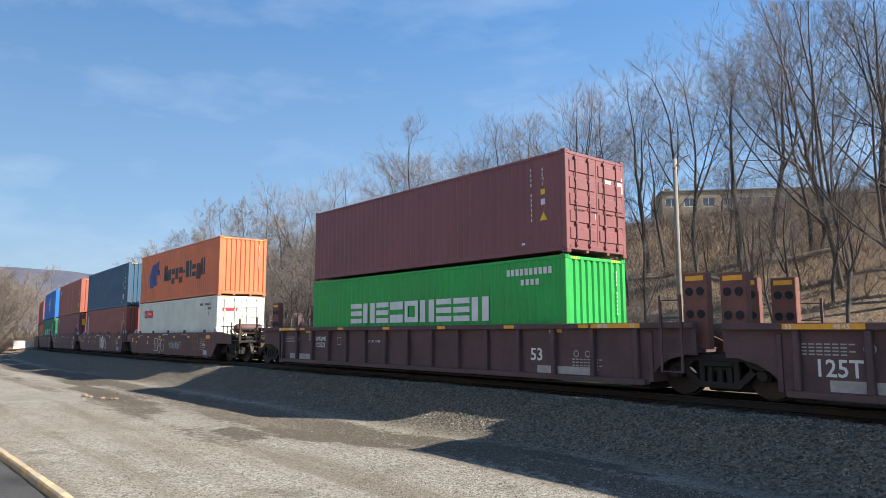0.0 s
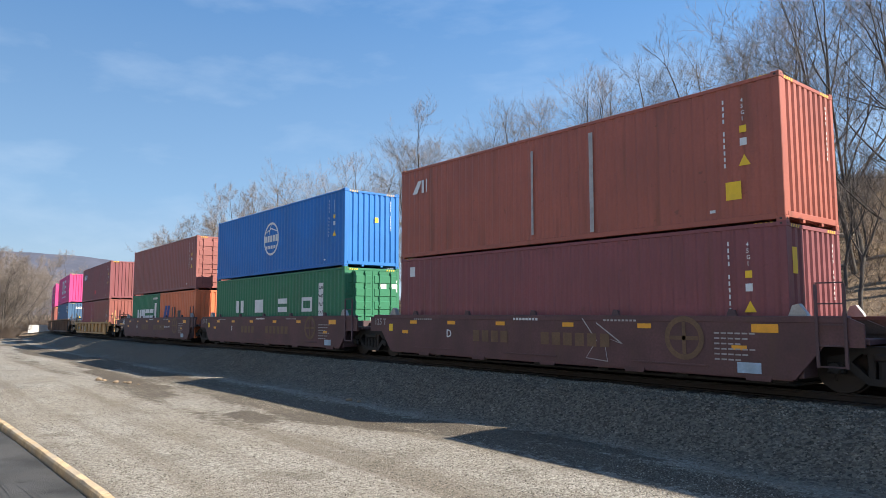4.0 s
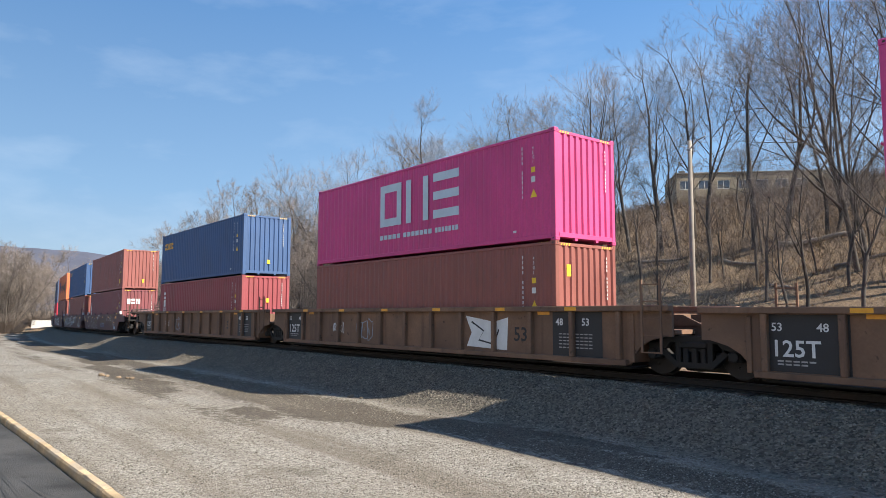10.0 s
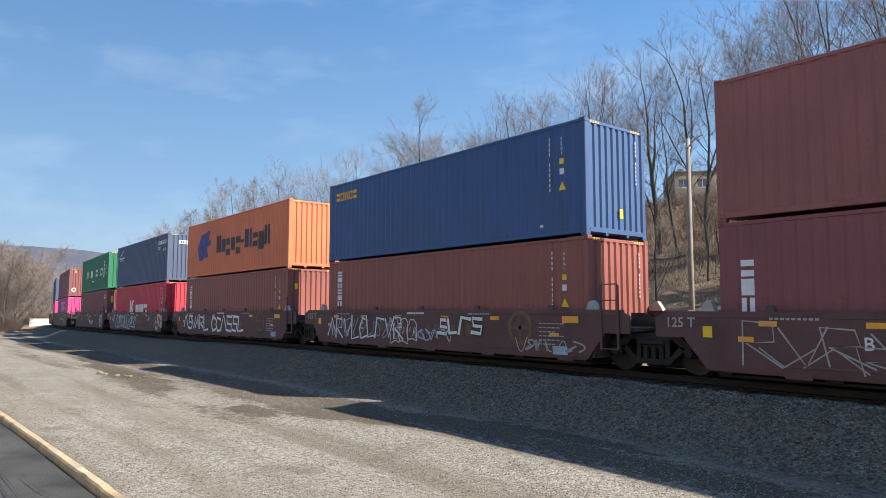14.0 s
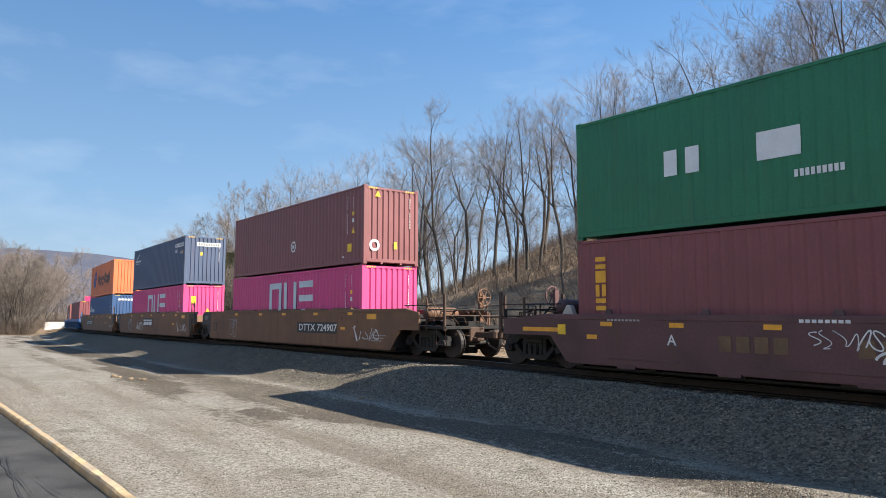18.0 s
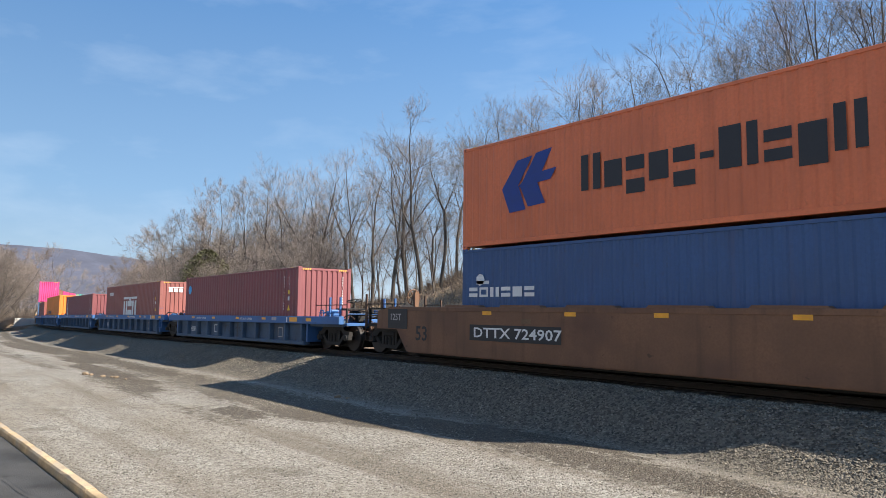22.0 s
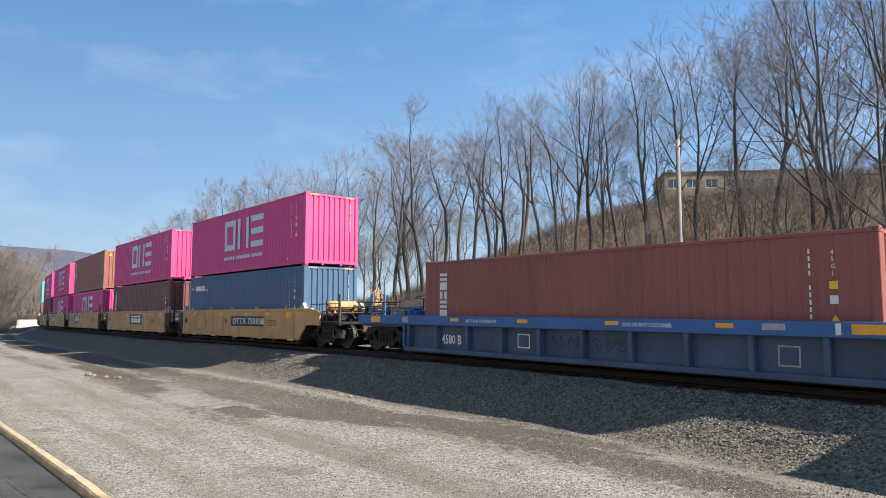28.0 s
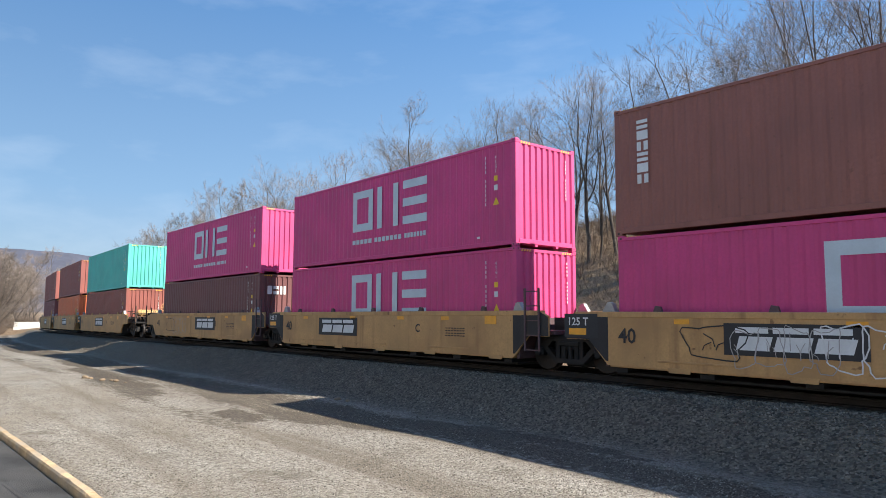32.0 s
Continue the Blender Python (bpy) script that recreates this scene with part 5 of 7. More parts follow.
def well_car(kind, pitch, left, right, label, marks=None, paint=None, tank=True, wheel=True):
    """One unit of a well car; left, right: whether that end couples to another car or shares its truck."""
    top, low, a, ribs, colour, web, tail = KINDS[kind]
    if paint:
        colour, web, tail = paint
    body, plate, dark = CAR[colour], CAR[web], CAR[tail]
    root = thing("well_car", label, "railcar", "cars of the train")
    h = pitch / 2
    reach = 1.0 if kind == "blue45" else 0.72 if kind == "smooth40" else 0.1
    xl, xr = -(h + reach if left == "coupler" else h - 0.30), (h + reach if right == "coupler" else h - 0.30)
    inset = (0.20 if kind == "blue45" else 0.13) if ribs else 0.0
    for s in (-1, 1):
        y0, y1 = sorted((s * (1.49 - inset), s * (1.43 - inset)))
        part("side_wall", kept(("side_wall", kind, left, right, s), lambda: side_plate(kind, xl, xr, y0, y1), plate), plate, root)
        y0, y1 = sorted((s * 1.50, s * 1.29))
        depth = 0.28 if kind == "blue45" else 0.13
        part("top_chord", kept(("top_chord", kind, left, right, s), lambda: Geo().box(xl if ribs else -a - 0.9, xr if ribs else a + 0.9, y0, y1, top - depth, top, 0.015), body), body, root)
        y0, y1 = sorted((s * 1.475, s * 1.25))
        part("bottom_sill", kept(("bottom_sill", kind, s), lambda: Geo().box(-a + 0.05, a - 0.05, y0, y1, low - 0.035, low + 0.09, 0.01), plate), plate, root)
        if ribs:
            y0, y1 = sorted((s * 1.485, s * 1.28))
            for i in range(ribs):
                r = part("rib", kept(("rib", kind, s), lambda: Geo().box(-0.06, 0.06, y0, y1, low + 0.08, top - depth + 0.01, 0.02), plate), plate, root)
                r.location.x = -a + 0.25 + (2 * a - 0.5) * i / (ribs - 1)
        elif kind in ("smooth40", "yellow40"):
            y0, y1 = sorted((s * 1.505, s * 1.485))
            for q in (-4.1, -0.2, 3.7):
                r = part("hatch_ledge", kept(("hatch_ledge", kind, s), lambda: Geo().box(-0.9, 0.9, y0, y1, low + 0.13, low + 0.17, 0.005), plate), plate, root)
                r.location.x = q
    if kind in ("smooth40", "yellow40"):
        for q in (-5.0, -2.6, -0.1, 2.4, 5.1):
            lug = part("lug", kept(("lug",), lambda: Geo().slab([(-0.10, 0), (0.10, 0), (0.07, 0.11), (-0.05, 0.13)], -1.47, -1.40), dark), dark, root)
            lug.location = (q, 0, top - 0.004)
            foot = part("side_foot", kept(("side_foot", kind), lambda: Geo().slab([(-0.24, -0.07), (0.22, -0.07), (0.25, 0.03), (-0.27, 0.03)], -1.50, -1.478), plate), plate, root)
            foot.location = (q + 0.5, 0, low)
    if kind == "smooth53":
        for q in (-5.9, -3.7, -1.5, 0.7, 2.9, 5.1):
            flap = part("chord_flap", kept(("chord_flap",), lambda: Geo().slab([(-0.72, 0), (0.72, 0), (0.66, 0.05), (-0.66, 0.06)], -1.46, -1.22), body), body, root)
            flap.location = (q, 0, top - 0.003)
    if kind in ("yellow40", "smooth53"):
        ends = CAR["black_end"]
        for e in (-1, 1):
            if (left if e < 0 else right) == "coupler":
                continue
            out = -xl if e < 0 else xr
            g = Geo().slab([(a - 0.02, low + 0.09), (a + 0.04, low + 0.09), (a + 0.52, 0.85), (out - 0.004, 0.85), (out - 0.004, top - 0.16), (a + 0.9, top - 0.04), (a + 0.10, top - 0.04), (a - 0.02, top - 0.12)], -1.497, -1.488)
            part("end_panel", Geo().moved(g, mx=e), ends, root, "dull black panel over the shared truck")
    # black plate added to keep the gap below the car as dark as shade
    part("underframe", kept(("underframe", kind), lambda: Geo().box(-a + 0.1, a - 0.1, -1.24, 1.24, 0.095, 0.15, 0.01), black_steel), black_steel, root)
    for i in range(7):
        beam = part("floor_beam", kept(("floor_beam",), lambda: Geo().box(-0.15, 0.15, -1.4, 1.4, 0.152, 0.255, 0.01), black_steel), black_steel, root)
        beam.location.x = -a + 0.3 + (2 * a - 0.6) * i / 6
    for s, end, how in ((-1, -(h + 1.15) if left == "coupler" else xl, left), (1, h + 1.15 if right == "coupler" else xr, right)):
        deck = Geo()
        x0, x1 = sorted((s * (a + 0.12), end))
        deck.box(x0, x1, -1.26, 1.26, 0.88, 0.98, 0.01)
        k0, k1 = sorted((s * (a + 0.05), s * (h + (1.1 if how == "coupler" else 0.12))))
        deck.box(k0, k1, -0.32, 0.32, 0.80, 1.12, 0.02)
        b0, b1 = sorted((s * (a + 0.02), s * (a + 0.12)))
        deck.box(b0, b1, -1.40, 1.40, 0.26, top - 0.18, 0.01)
        part("end_deck", deck, black_steel if how == "coupler" and kind != "blue45" else dark, root)
        for q in (-1, 1) if kind in ("smooth40", "yellow40") else ():
            gd = part("container_guide", kept(("container_guide",), guide, galvanized), galvanized, root)
            gd.matrix_basis = pose(s * (LONG / 2 + 0.02 if a < 7 else LONG / 2 + 0.1), q * 1.30, top - 0.02, 0, 0, 0 if s > 0 else 180)
        if how == "coupler":
            c = part("coupler", kept(("coupler",), coupler, rusty_steel), rusty_steel, root, "rusty knuckle coupler with hanging air hose")
            c.matrix_basis = pose(s * (h + 1.12), 0, 0, 0, 0, 0 if s > 0 else 180)
            truck(root, s * h)
            rail = Geo()
            if kind == "blue45":
                for y in (-1.2, 1.2):
                    for back in (0.55, 1.25):
                        rail.beam((end - s * back, y, 0.95), (end - s * back, y, 1.90), 0.05, 0.08)
                    rail.tube([(end - s * 0.55, y, 1.34), (end - s * 2.0, y, 1.34)], 0.02, 6)
                    rail.tube([(end - s * 1.7, y, 1.2), (end - s * 1.7, y, 1.42), (end - s * 1.9, y, 1.44), (end - s * 2.0, y, 1.2)], 0.03, 6)
                vs = part("brake_valve", kept(("valve_stack",), valve_stack, body), body, root, "blue valve housings on brackets")
                vs.matrix_basis = pose(s * (a + 0.55), -0.55, 1.16)
                vs.scale = (0.75, 0.8, 0.6)
                fw = part("hand_brake", kept(("flat_wheel",), flat_wheel, black_steel), black_steel, root, "black brake wheel on a short stand")
                fw.matrix_basis = pose(s * (a + 0.95), 0.1, 1.3)
            for y in (-1.25, 1.25) if kind != "blue45" else ():
                rail.beam((end - s * 0.06, y, 0.85), (end - s * 0.06, y, 1.95), 0.05, 0.09)
                rail.beam((end - s * 0.95, y, 0.85), (end - s * 0.95, y, 1.80), 0.04, 0.06)
                rail.tube([(end - s * 0.06, y, 1.62), (end - s * 0.95, y, 1.62)], 0.018, 6)
                rail.tube([(end - s * 0.06, y, 1.25), (end - s * 0.95, y, 1.25)], 0.018, 6)
                rail.tube([(end - s * 0.02, y, 0.95), (end - s * 0.02, y, 0.42), (end - s * 0.45, y, 0.42), (end - s * 0.45, y, 0.9)], 0.016, 6)
            rail.tube([(end - s * 0.05, -1.2, 1.30), (end - s * 0.05, 1.2, 1.30)], 0.02, 6)
            part("handrail", rail, dark if kind in ("blue45", "ribbed40") else rusty_steel, root)
            gear = Geo()
            rnd = random.Random(int(h * 10) + len(label))
            for i in range(7):
                gx, gy, gz = rnd.uniform(0.0, 0.9), rnd.uniform(-1.0, 0.6), rnd.uniform(0.98, 1.15)
                gear.box(s * (h + gx) - 0.08, s * (h + gx) + rnd.uniform(0.02, 0.16), gy, gy + rnd.uniform(0.1, 0.4), gz - 0.12, gz + rnd.uniform(0.05, 0.3), 0.02)
            part("brake_gear", gear, black_steel, root, "black brake valves and brackets")
            for i in range(9 if kind != "blue45" else 3):
                gx, gy = rnd.uniform(-0.7, 1.0), rnd.uniform(-1.25, 0.9)
                z0 = rnd.uniform(0.9, 1.2)
                z1 = z0 + rnd.uniform(0.15, 0.55)
                rod = Geo().tube([(s * (h + gx), gy, z0), (s * (h + gx), gy, z1), (s * (h + gx + rnd.uniform(0.15, 0.5)), gy + rnd.uniform(-0.1, 0.25), z1 + 0.02), (s * (h + gx + 0.5), gy + 0.2, z0 + 0.05)], rnd.uniform(0.012, 0.028), 6)
                part("brake_rod", rod, rusty_steel, root)
            pipes = Geo()
            for y, z in ((-1.18, 0.92), (-0.9, 1.18), (-0.3, 1.42)):
                pipes.tube([(s * (a + 0.5), y, z + 0.05), (s * (h + 0.2), y + 0.1, z), (s * (h + 0.7), y, z + 0.08), (end, y - 0.05, z - 0.05)], 0.022, 6)
            pipes.tube([(end, -0.9, 0.74), (end + s * 0.25, -0.6, 0.70), (end + s * 0.45, -0.25, 0.58)], 0.016, 6)
            part("air_pipe", pipes, rusty_steel, root)
            walkway = Geo()
            for i in range(6):
                walkway.box(*sorted((end - s * (0.12 + i * 0.13), end - s * (0.22 + i * 0.13))), -1.2, 1.2, 1.46, 1.50, 0.004)
            walkway.box(*sorted((end - s * 0.12, end - s * 0.2)), -1.2, -1.14, 0.95, 1.47).box(*sorted((end - s * 0.12, end - s * 0.2)), 1.14, 1.2, 0.95, 1.47)
            walkway.tube([(end - s * 0.1, -1.22, 1.62), (end - s * 2.2, -1.22, 1.62)], 0.018, 6).tube([(end - s * 1.5, -1.22, 0.95), (end - s * 1.5, -1.22, 1.62)], 0.018, 6)
            part("walkway", walkway, black_steel, root)
            if tank:
                tk = part("air_reservoir", kept(("air_reservoir",), air_tank, body, True), body, root, "lying cylindrical air reservoir")
                tk.location = (s * (a + 0.85 if a < 7 else a + 0.9), -0.1, 1.12 if a > 7 else 1.30)
                valve = Geo().box(-0.2, 0.2, -0.5, 0.5, 0.98, 1.30, 0.04).tube([(0, -0.4, 1.3), (0.1, -0.2, 1.55), (0.1, 0.3, 1.5), (0, 0.5, 1.2)], 0.025, 6)
                vb = part("brake_valve", valve, black_steel, root)
                vb.location.x = s * (h + 0.35)
            if wheel:
                hb = part("hand_brake", kept(("hand_brake",), hand_brake, body), body, root, "hand brake stand with spoked wheel")
                hb.matrix_basis = pose(s * (h + 0.72), 0.55, 0, 0, 0, 0 if s > 0 else 180)
        else:
            arm = Geo().slab([(0, 0.8), (0.9, 0.8), (0.9, 1.05), (0.35, 1.30), (0, 1.30)], -0.5, -0.44)
            arm.slab([(0, 0.8), (0.9, 0.8), (0.9, 1.05), (0.35, 1.30), (0, 1.30)], 0.44, 0.5)
            arm.box(0.1, 0.8, -0.5, 0.5, 1.02, 1.06, 0.01)
            am = part("articulation_arm", arm, rusty_steel, root)
            am.matrix_basis = pose(s * (h - 0.95), 0, 0, 0, 0, 0 if s > 0 else 180)
            if kind == "blue45":
                vs = part("brake_valve", kept(("valve_stack",), valve_stack, body), body, root, "blue valve housings on brackets")
                vs.matrix_basis = pose(s * (a + 0.62), -0.75, 1.0, 0, 0, 0 if s > 0 else 180)
                vs.scale = (0.8, 0.8, 0.6)
                pipe = Geo().tube([(s * (a + 0.15), -1.1, 1.22), (s * (a + 0.5), -1.1, 1.34), (s * (h - 0.25), -0.9, 1.30), (s * (h - 0.05), -0.7, 1.05)], 0.028, 6)
                pipe.tube([(s * (a + 0.2), -0.2, 1.2), (s * (a + 0.6), -0.3, 1.45), (s * (h - 0.3), -0.3, 1.38)], 0.022, 6)
                part("air_pipe", pipe, black_steel, root)
            if s > 0:
                truck(root, h)
        if how == "coupler" or kind == "ribbed40":
            continue
        if s > 0:
            st = part("ladder", kept(("ladder", kind), lambda: steps(1.0 if kind == "blue45" else top + 0.55), dark), dark, root)
            st.matrix_basis = pose(a + 0.42, -1.52, 0)
        else:
            st = part("ladder", kept(("ladder", kind), lambda: steps(1.0 if kind == "blue45" else top + 0.55), dark), dark, root)
            st.matrix_basis = pose(-a - 0.42, 1.52, 0, 0, 0, 180)
    if kind in ("plum53", "ribbed53"):
        chord = Marks()
        for x in (-6.6, -3.9, -1.2, 1.5, 4.2, 6.6):
            chord.rect("a", x, top - 0.11, 0.36, 0.085)
        if kind == "plum53":
            for x in (-8.3, 6.9):
                chord.rect("a", x, top - 0.115, 1.35, 0.10).text("w", "53", x + (0.05 if x < 0 else 1.1), top - 0.105, 0.085, 2).text("w", "48 45", x + (0.85 if x < 0 else 0.25), top - 0.105, 0.085, 2)
        chord.put(root, -1.503)
    if kind == "plum53":
        for s in (-1, 1):
            for q in (-1.1, 1.1):
                post = part("stacking_post", kept(("stacking_post",), channel_post, post_paint), post_paint, root, "reddish steel post plate with round holes")
                post.location = (s * (a + 1.0), q, 0)
                for hx in (-0.12, 0.12):
                    for hz in (2.12, 1.66):
                        hole = part("round_hole", kept(("post_hole",), post_hole, gap_dark), gap_dark, post)
                        hole.location = (hx, -0.052, hz)
                part("reflector", kept(("post_band",), lambda: Geo().box(-0.20, 0.20, -0.056, -0.052, 2.34, 2.44), mark_amber), mark_amber, post)
    if marks:
        marks.put(root, -1.503 if not ribs else -1.494 + inset)
    return root


def strips(m, xs, z, c="a"):
    for x in xs:
        m.rect(c, x, z, 0.34, 0.10)
    return m


# ---- painted marks ----
def pink_marks():
    m = Marks()
    m.ring("p", -1.76, 1.06, 1.22, 1.40, 0.26)
    m.rect("p", -0.28, 1.06, 0.27, 1.40).rect("p", 0.62, 1.06, 0.27, 1.40)
    m.rect("p", 1.14, 2.20, 1.22, 0.26).rect("p", 1.14, 1.63, 1.22, 0.26).rect("p", 1.14, 1.06, 1.22, 0.26)
    m.bars("p", -1.76, 0.62, 5, 0.19, 0.15, 0.055).bars("p", -0.42, 0.62, 7, 0.17, 0.15, 0.05).bars("p", 1.24, 0.62, 7, 0.12, 0.15, 0.04)
    return m


def blocks(m, c, u, z, h, widths, gap, shapes):
    """A line of plain block shapes in place of a trade name."""
    for w, s in zip(widths, shapes):
        t = min(w, h) * 0.24
        if s == "o":
            m.ring(c, u, z, w, h, t)
        elif s == "=":
            m.rect(c, u, z, w, h * 0.38).rect(c, u, z + h * 0.62, w, h * 0.38)
        elif s == "|":
            m.rect(c, u, z, w * 0.38, h).rect(c, u + w * 0.62, z, w * 0.38, h)
        elif s == "i":
            m.rect(c, u + w * 0.35, z, w * 0.32, h)
        elif s == "e":
            for k in range(3):
                m.rect(c, u, z + k * (h - t) / 2, w, t)
        elif s == "n":
            m.rect(c, u, z, t * 1.1, h).rect(c, u + w - t * 1.1, z, t * 1.1, h).rect(c, u + t * 1.1, z + h - t, w - 2.2 * t, t)
        elif s == "u":
            m.rect(c, u, z, t * 1.1, h).rect(c, u + w - t * 1.1, z, t * 1.1, h).rect(c, u + t * 1.1, z, w - 2.2 * t, t)
        elif s == "v":
            m.poly(c, [(u, z + h), (u + w * 0.5 - t * 0.5, z), (u + w * 0.5 + t * 0.5, z), (u + w, z + h), (u + w - t, z + h), (u + w * 0.5, z + t * 1.6), (u + t, z + h)])
        else:
            m.rect(c, u, z, w, h)
        u += w + gap
    return m


def orange_marks():
    m = Marks()
    for k, up in ((0.0, 0.0), (0.66, 0.10)):
        m.poly("n", [(-4.52 + k, 1.52), (-3.92 + k, 1.56), (-3.42 + k, 2.28 + up), (-3.96 + k, 2.22 + up)], 1)
        m.poly("n", [(-4.24 + k, 0.86 + up), (-3.66 + k, 0.90 + up), (-3.92 + k, 1.56), (-4.52 + k, 1.52)], 2)
    m.poly("n", [(-3.95, 1.50), (-2.82, 1.58), (-2.62, 1.86), (-3.60, 1.78)], 3)
    # the trade name as a row of plain blocks
    u = -1.86
    for w, s, z, h in ((0.56, "|", 1.14, 0.86), (0.48, "b", 1.14, 0.62), (0.48, "=", 0.92, 0.84), (0.48, "b", 1.14, 0.62), (0.50, "=", 0.92, 0.84), (0.30, "b", 1.42, 0.14),
                       (0.46, "b", 1.14, 0.86), (0.22, "b", 1.14, 0.86), (0.52, "=", 1.14, 0.62), (0.50, "b", 0.96, 0.80), (0.54, "|", 1.14, 0.86)):
        blocks(m, "k", u, z, h, (w,), 0, s)
        u += w + 0.11
    return m


def green_marks():
    m = blocks(Marks(), "w", -3.48, 1.30, 0.66, (0.68,) * 9, 0.095, "e|e=o|ee|")
    return m.bars("w", 4.1, 2.44, 10, 0.11, 0.17, 0.05).bars("w", 4.6, 2.18, 4, 0.11, 0.15, 0.06)


def dark_green_marks(base):
    """Four wide-set letters' blocks and a white panel with rows of script."""
    m = Marks()
    for u, s in ((-3.62, "|"), (-1.55, "b"), (0.75, "="), (2.85, "o")):
        blocks(m, "w", u, base, 0.56, (0.84,), 0, s)
    m.rect("w", 4.2, base - 0.2, 0.36, 1.28)
    for k in range(4):
        m.tag("k", 4.22, base - 0.1 + k * 0.31, 0.32, 0.14, 40 + k, 3, 0.025)
    return m.bars("w", -0.85, base - 0.42, 9, 0.07, 0.14, 0.03)


def navy_marks():
    m = Marks()
    m.rect("w", 4.15, 2.29, 1.64, 0.22).bars("k", 4.22, 2.33, 11, 0.07, 0.14, 0.07, False, (4,))
    m.rect("w", 4.15, 1.98, 0.46, 0.18).bars("k", 4.2, 2.01, 4, 0.06, 0.12, 0.05)
    m.rect("w", 5.25, 1.85, 0.16, 0.17).rect("o", 5.56, 1.87, 0.16, 0.17)
    for k in range(4):
        m.stroke("w", [(-5.35 + k * 0.12, 2.18 + k * 0.02), (-4.95 + k * 0.1, 2.34 + k * 0.05), (-4.45, 2.52 + k * 0.02)], 0.035, 1)
    return m.bars("w", -5.56, 1.98, 11, 0.10, 0.13, 0.03).bars("w", -5.4, 1.84, 11, 0.06, 0.07, 0.04)


def stacked_name(m, u, z, n, w=0.30, h=0.22, c="w"):
    """A trade name that runs downwards, as plain blocks."""
    for k in range(n):
        blocks(m, c, u, z - (k + 1) * (h + 0.045), h, (w,), 0, "=b|=b|"[k % 6])
    return m


def plain(*ops):
    m = Marks()
    for op in ops:
        op(m)
    return m


# ---- the train ----
UPPER, LOWER = 3.156, 0.26
TRAIN = []


def put(ob, place, z=0.0):
    TRAIN.append((ob, place, z))
    return ob


def load(place, z, label, paint, **kw):
    return put(shipping_container(label, paint, **kw), place, z)


def car(place, kind, pitch, left, right, label, marks=None, **kw):
    return put(well_car(kind, pitch, left, right, label, marks, **kw), place)


def maroon_marks(seed, letter, joint=True, spray=0):
    m = Marks()
    strips(m, (-5.2, -3.4, -1.4, 0.9, 3.0), 1.10)
    m.rect("a", 5.5, 1.06, 0.50, 0.16).rect("a", -5.6, 0.80, 0.30, 0.10).rect("a", 5.1, 0.72, 0.30, 0.09)
    m.text("w", letter, -3.45, 0.74, 0.22)
    m.disc("d", 4.1, 0.92, 0.44, 1, 28, 0.33).rect("d", 3.78, 0.88, 0.64, 0.08, 2).rect("d", 4.06, 0.60, 0.08, 0.64, 2)
    for k in range(6):
        m.bars("g", 4.75, 1.02 - k * 0.10, 6 - k % 3, 0.11, 0.03, 0.03)
    m.bars("w", -0.75, 1.24, 8, 0.08, 0.06, 0.03).bars("g", 2.1, 1.24, 9, 0.07, 0.04, 0.03).bars("g", -5.0, 1.22, 9, 0.07, 0.04, 0.03)
    if joint:
        m.text("g", "125 T", -7.15, 1.05, 0.20)
        m.rect("y", -6.32, 0.86, 0.2, 0.22)
    rnd = random.Random(seed)
    # the road's name and number, worn away to bars
    m.bars("d", -2.3, 0.66, 4, 0.26, 0.30, 0.10).bars("d", 0.2, 0.66, 6, 0.26, 0.30, 0.10)
    m.rect("c", 5.2, 0.30, 0.46, 0.2)
    if spray == 1:
        m.throw_up("w", rnd.uniform(-2.4, 0.0), 0.36, rnd.uniform(1.3, 1.7), 0.72, seed + 60, 3, 0.03)
    if spray > 1:
        m.throw_up("g", rnd.uniform(-5.4, -3.6), 0.30, rnd.uniform(2.6, 4.2), 0.78, seed + 60, rnd.randint(4, 6), 0.034)
        if spray > 1:
            m.throw_up("w", rnd.uniform(-0.6, 1.2), 0.34, rnd.uniform(1.2, 2.0), 0.66, seed + 61, 4, 0.026)
    for k in range(spray):
        m.tag("w" if k % 2 else "c", rnd.uniform(-5.2, 2.0), rnd.uniform(0.42, 0.62), rnd.uniform(1.0, 2.6), rnd.uniform(0.3, 0.62), seed * 7 + k, rnd.randint(6, 11), rnd.uniform(0.022, 0.042))
    return m


def mural(m, u, seed):
    """A broad sprayed picture of slanting dark shapes with pale edges."""
    rnd = random.Random(seed)
    for k in range(11):
        x, lean = u + k * 0.47, rnd.choice((-0.5, 0.4, 0.7))
        z0, z1 = rnd.uniform(0.32, 0.5), rnd.uniform(1.05, 1.22)
        w = rnd.uniform(0.34, 0.55)
        pts = [(x, z0), (x + w, z0 - 0.06), (x + w + lean * 0.5, (z0 + z1) / 2), (x + w + lean, z1), (x + lean + 0.05, z1 - 0.08), (x + lean * 0.4, (z0 + z1) / 2 + 0.05)]
        m.poly("t", pts, 4 + 2 * (k % 4))
        m.stroke("c" if k % 3 else "w", pts + pts[:1], 0.05, 5 + 2 * (k % 4), m.g.setdefault("sprayw", Geo()))
        if k % 2:
            q = [(x + 0.12 + lean * 0.25, z0 + 0.2), (x + 0.3 + lean * 0.3, z0 + 0.22), (x + 0.28 + lean * 0.45, z0 + 0.42)]
            m.stroke("c", q + q[:1], 0.035, 13, m.g.setdefault("sprayc", Geo()))
    return m


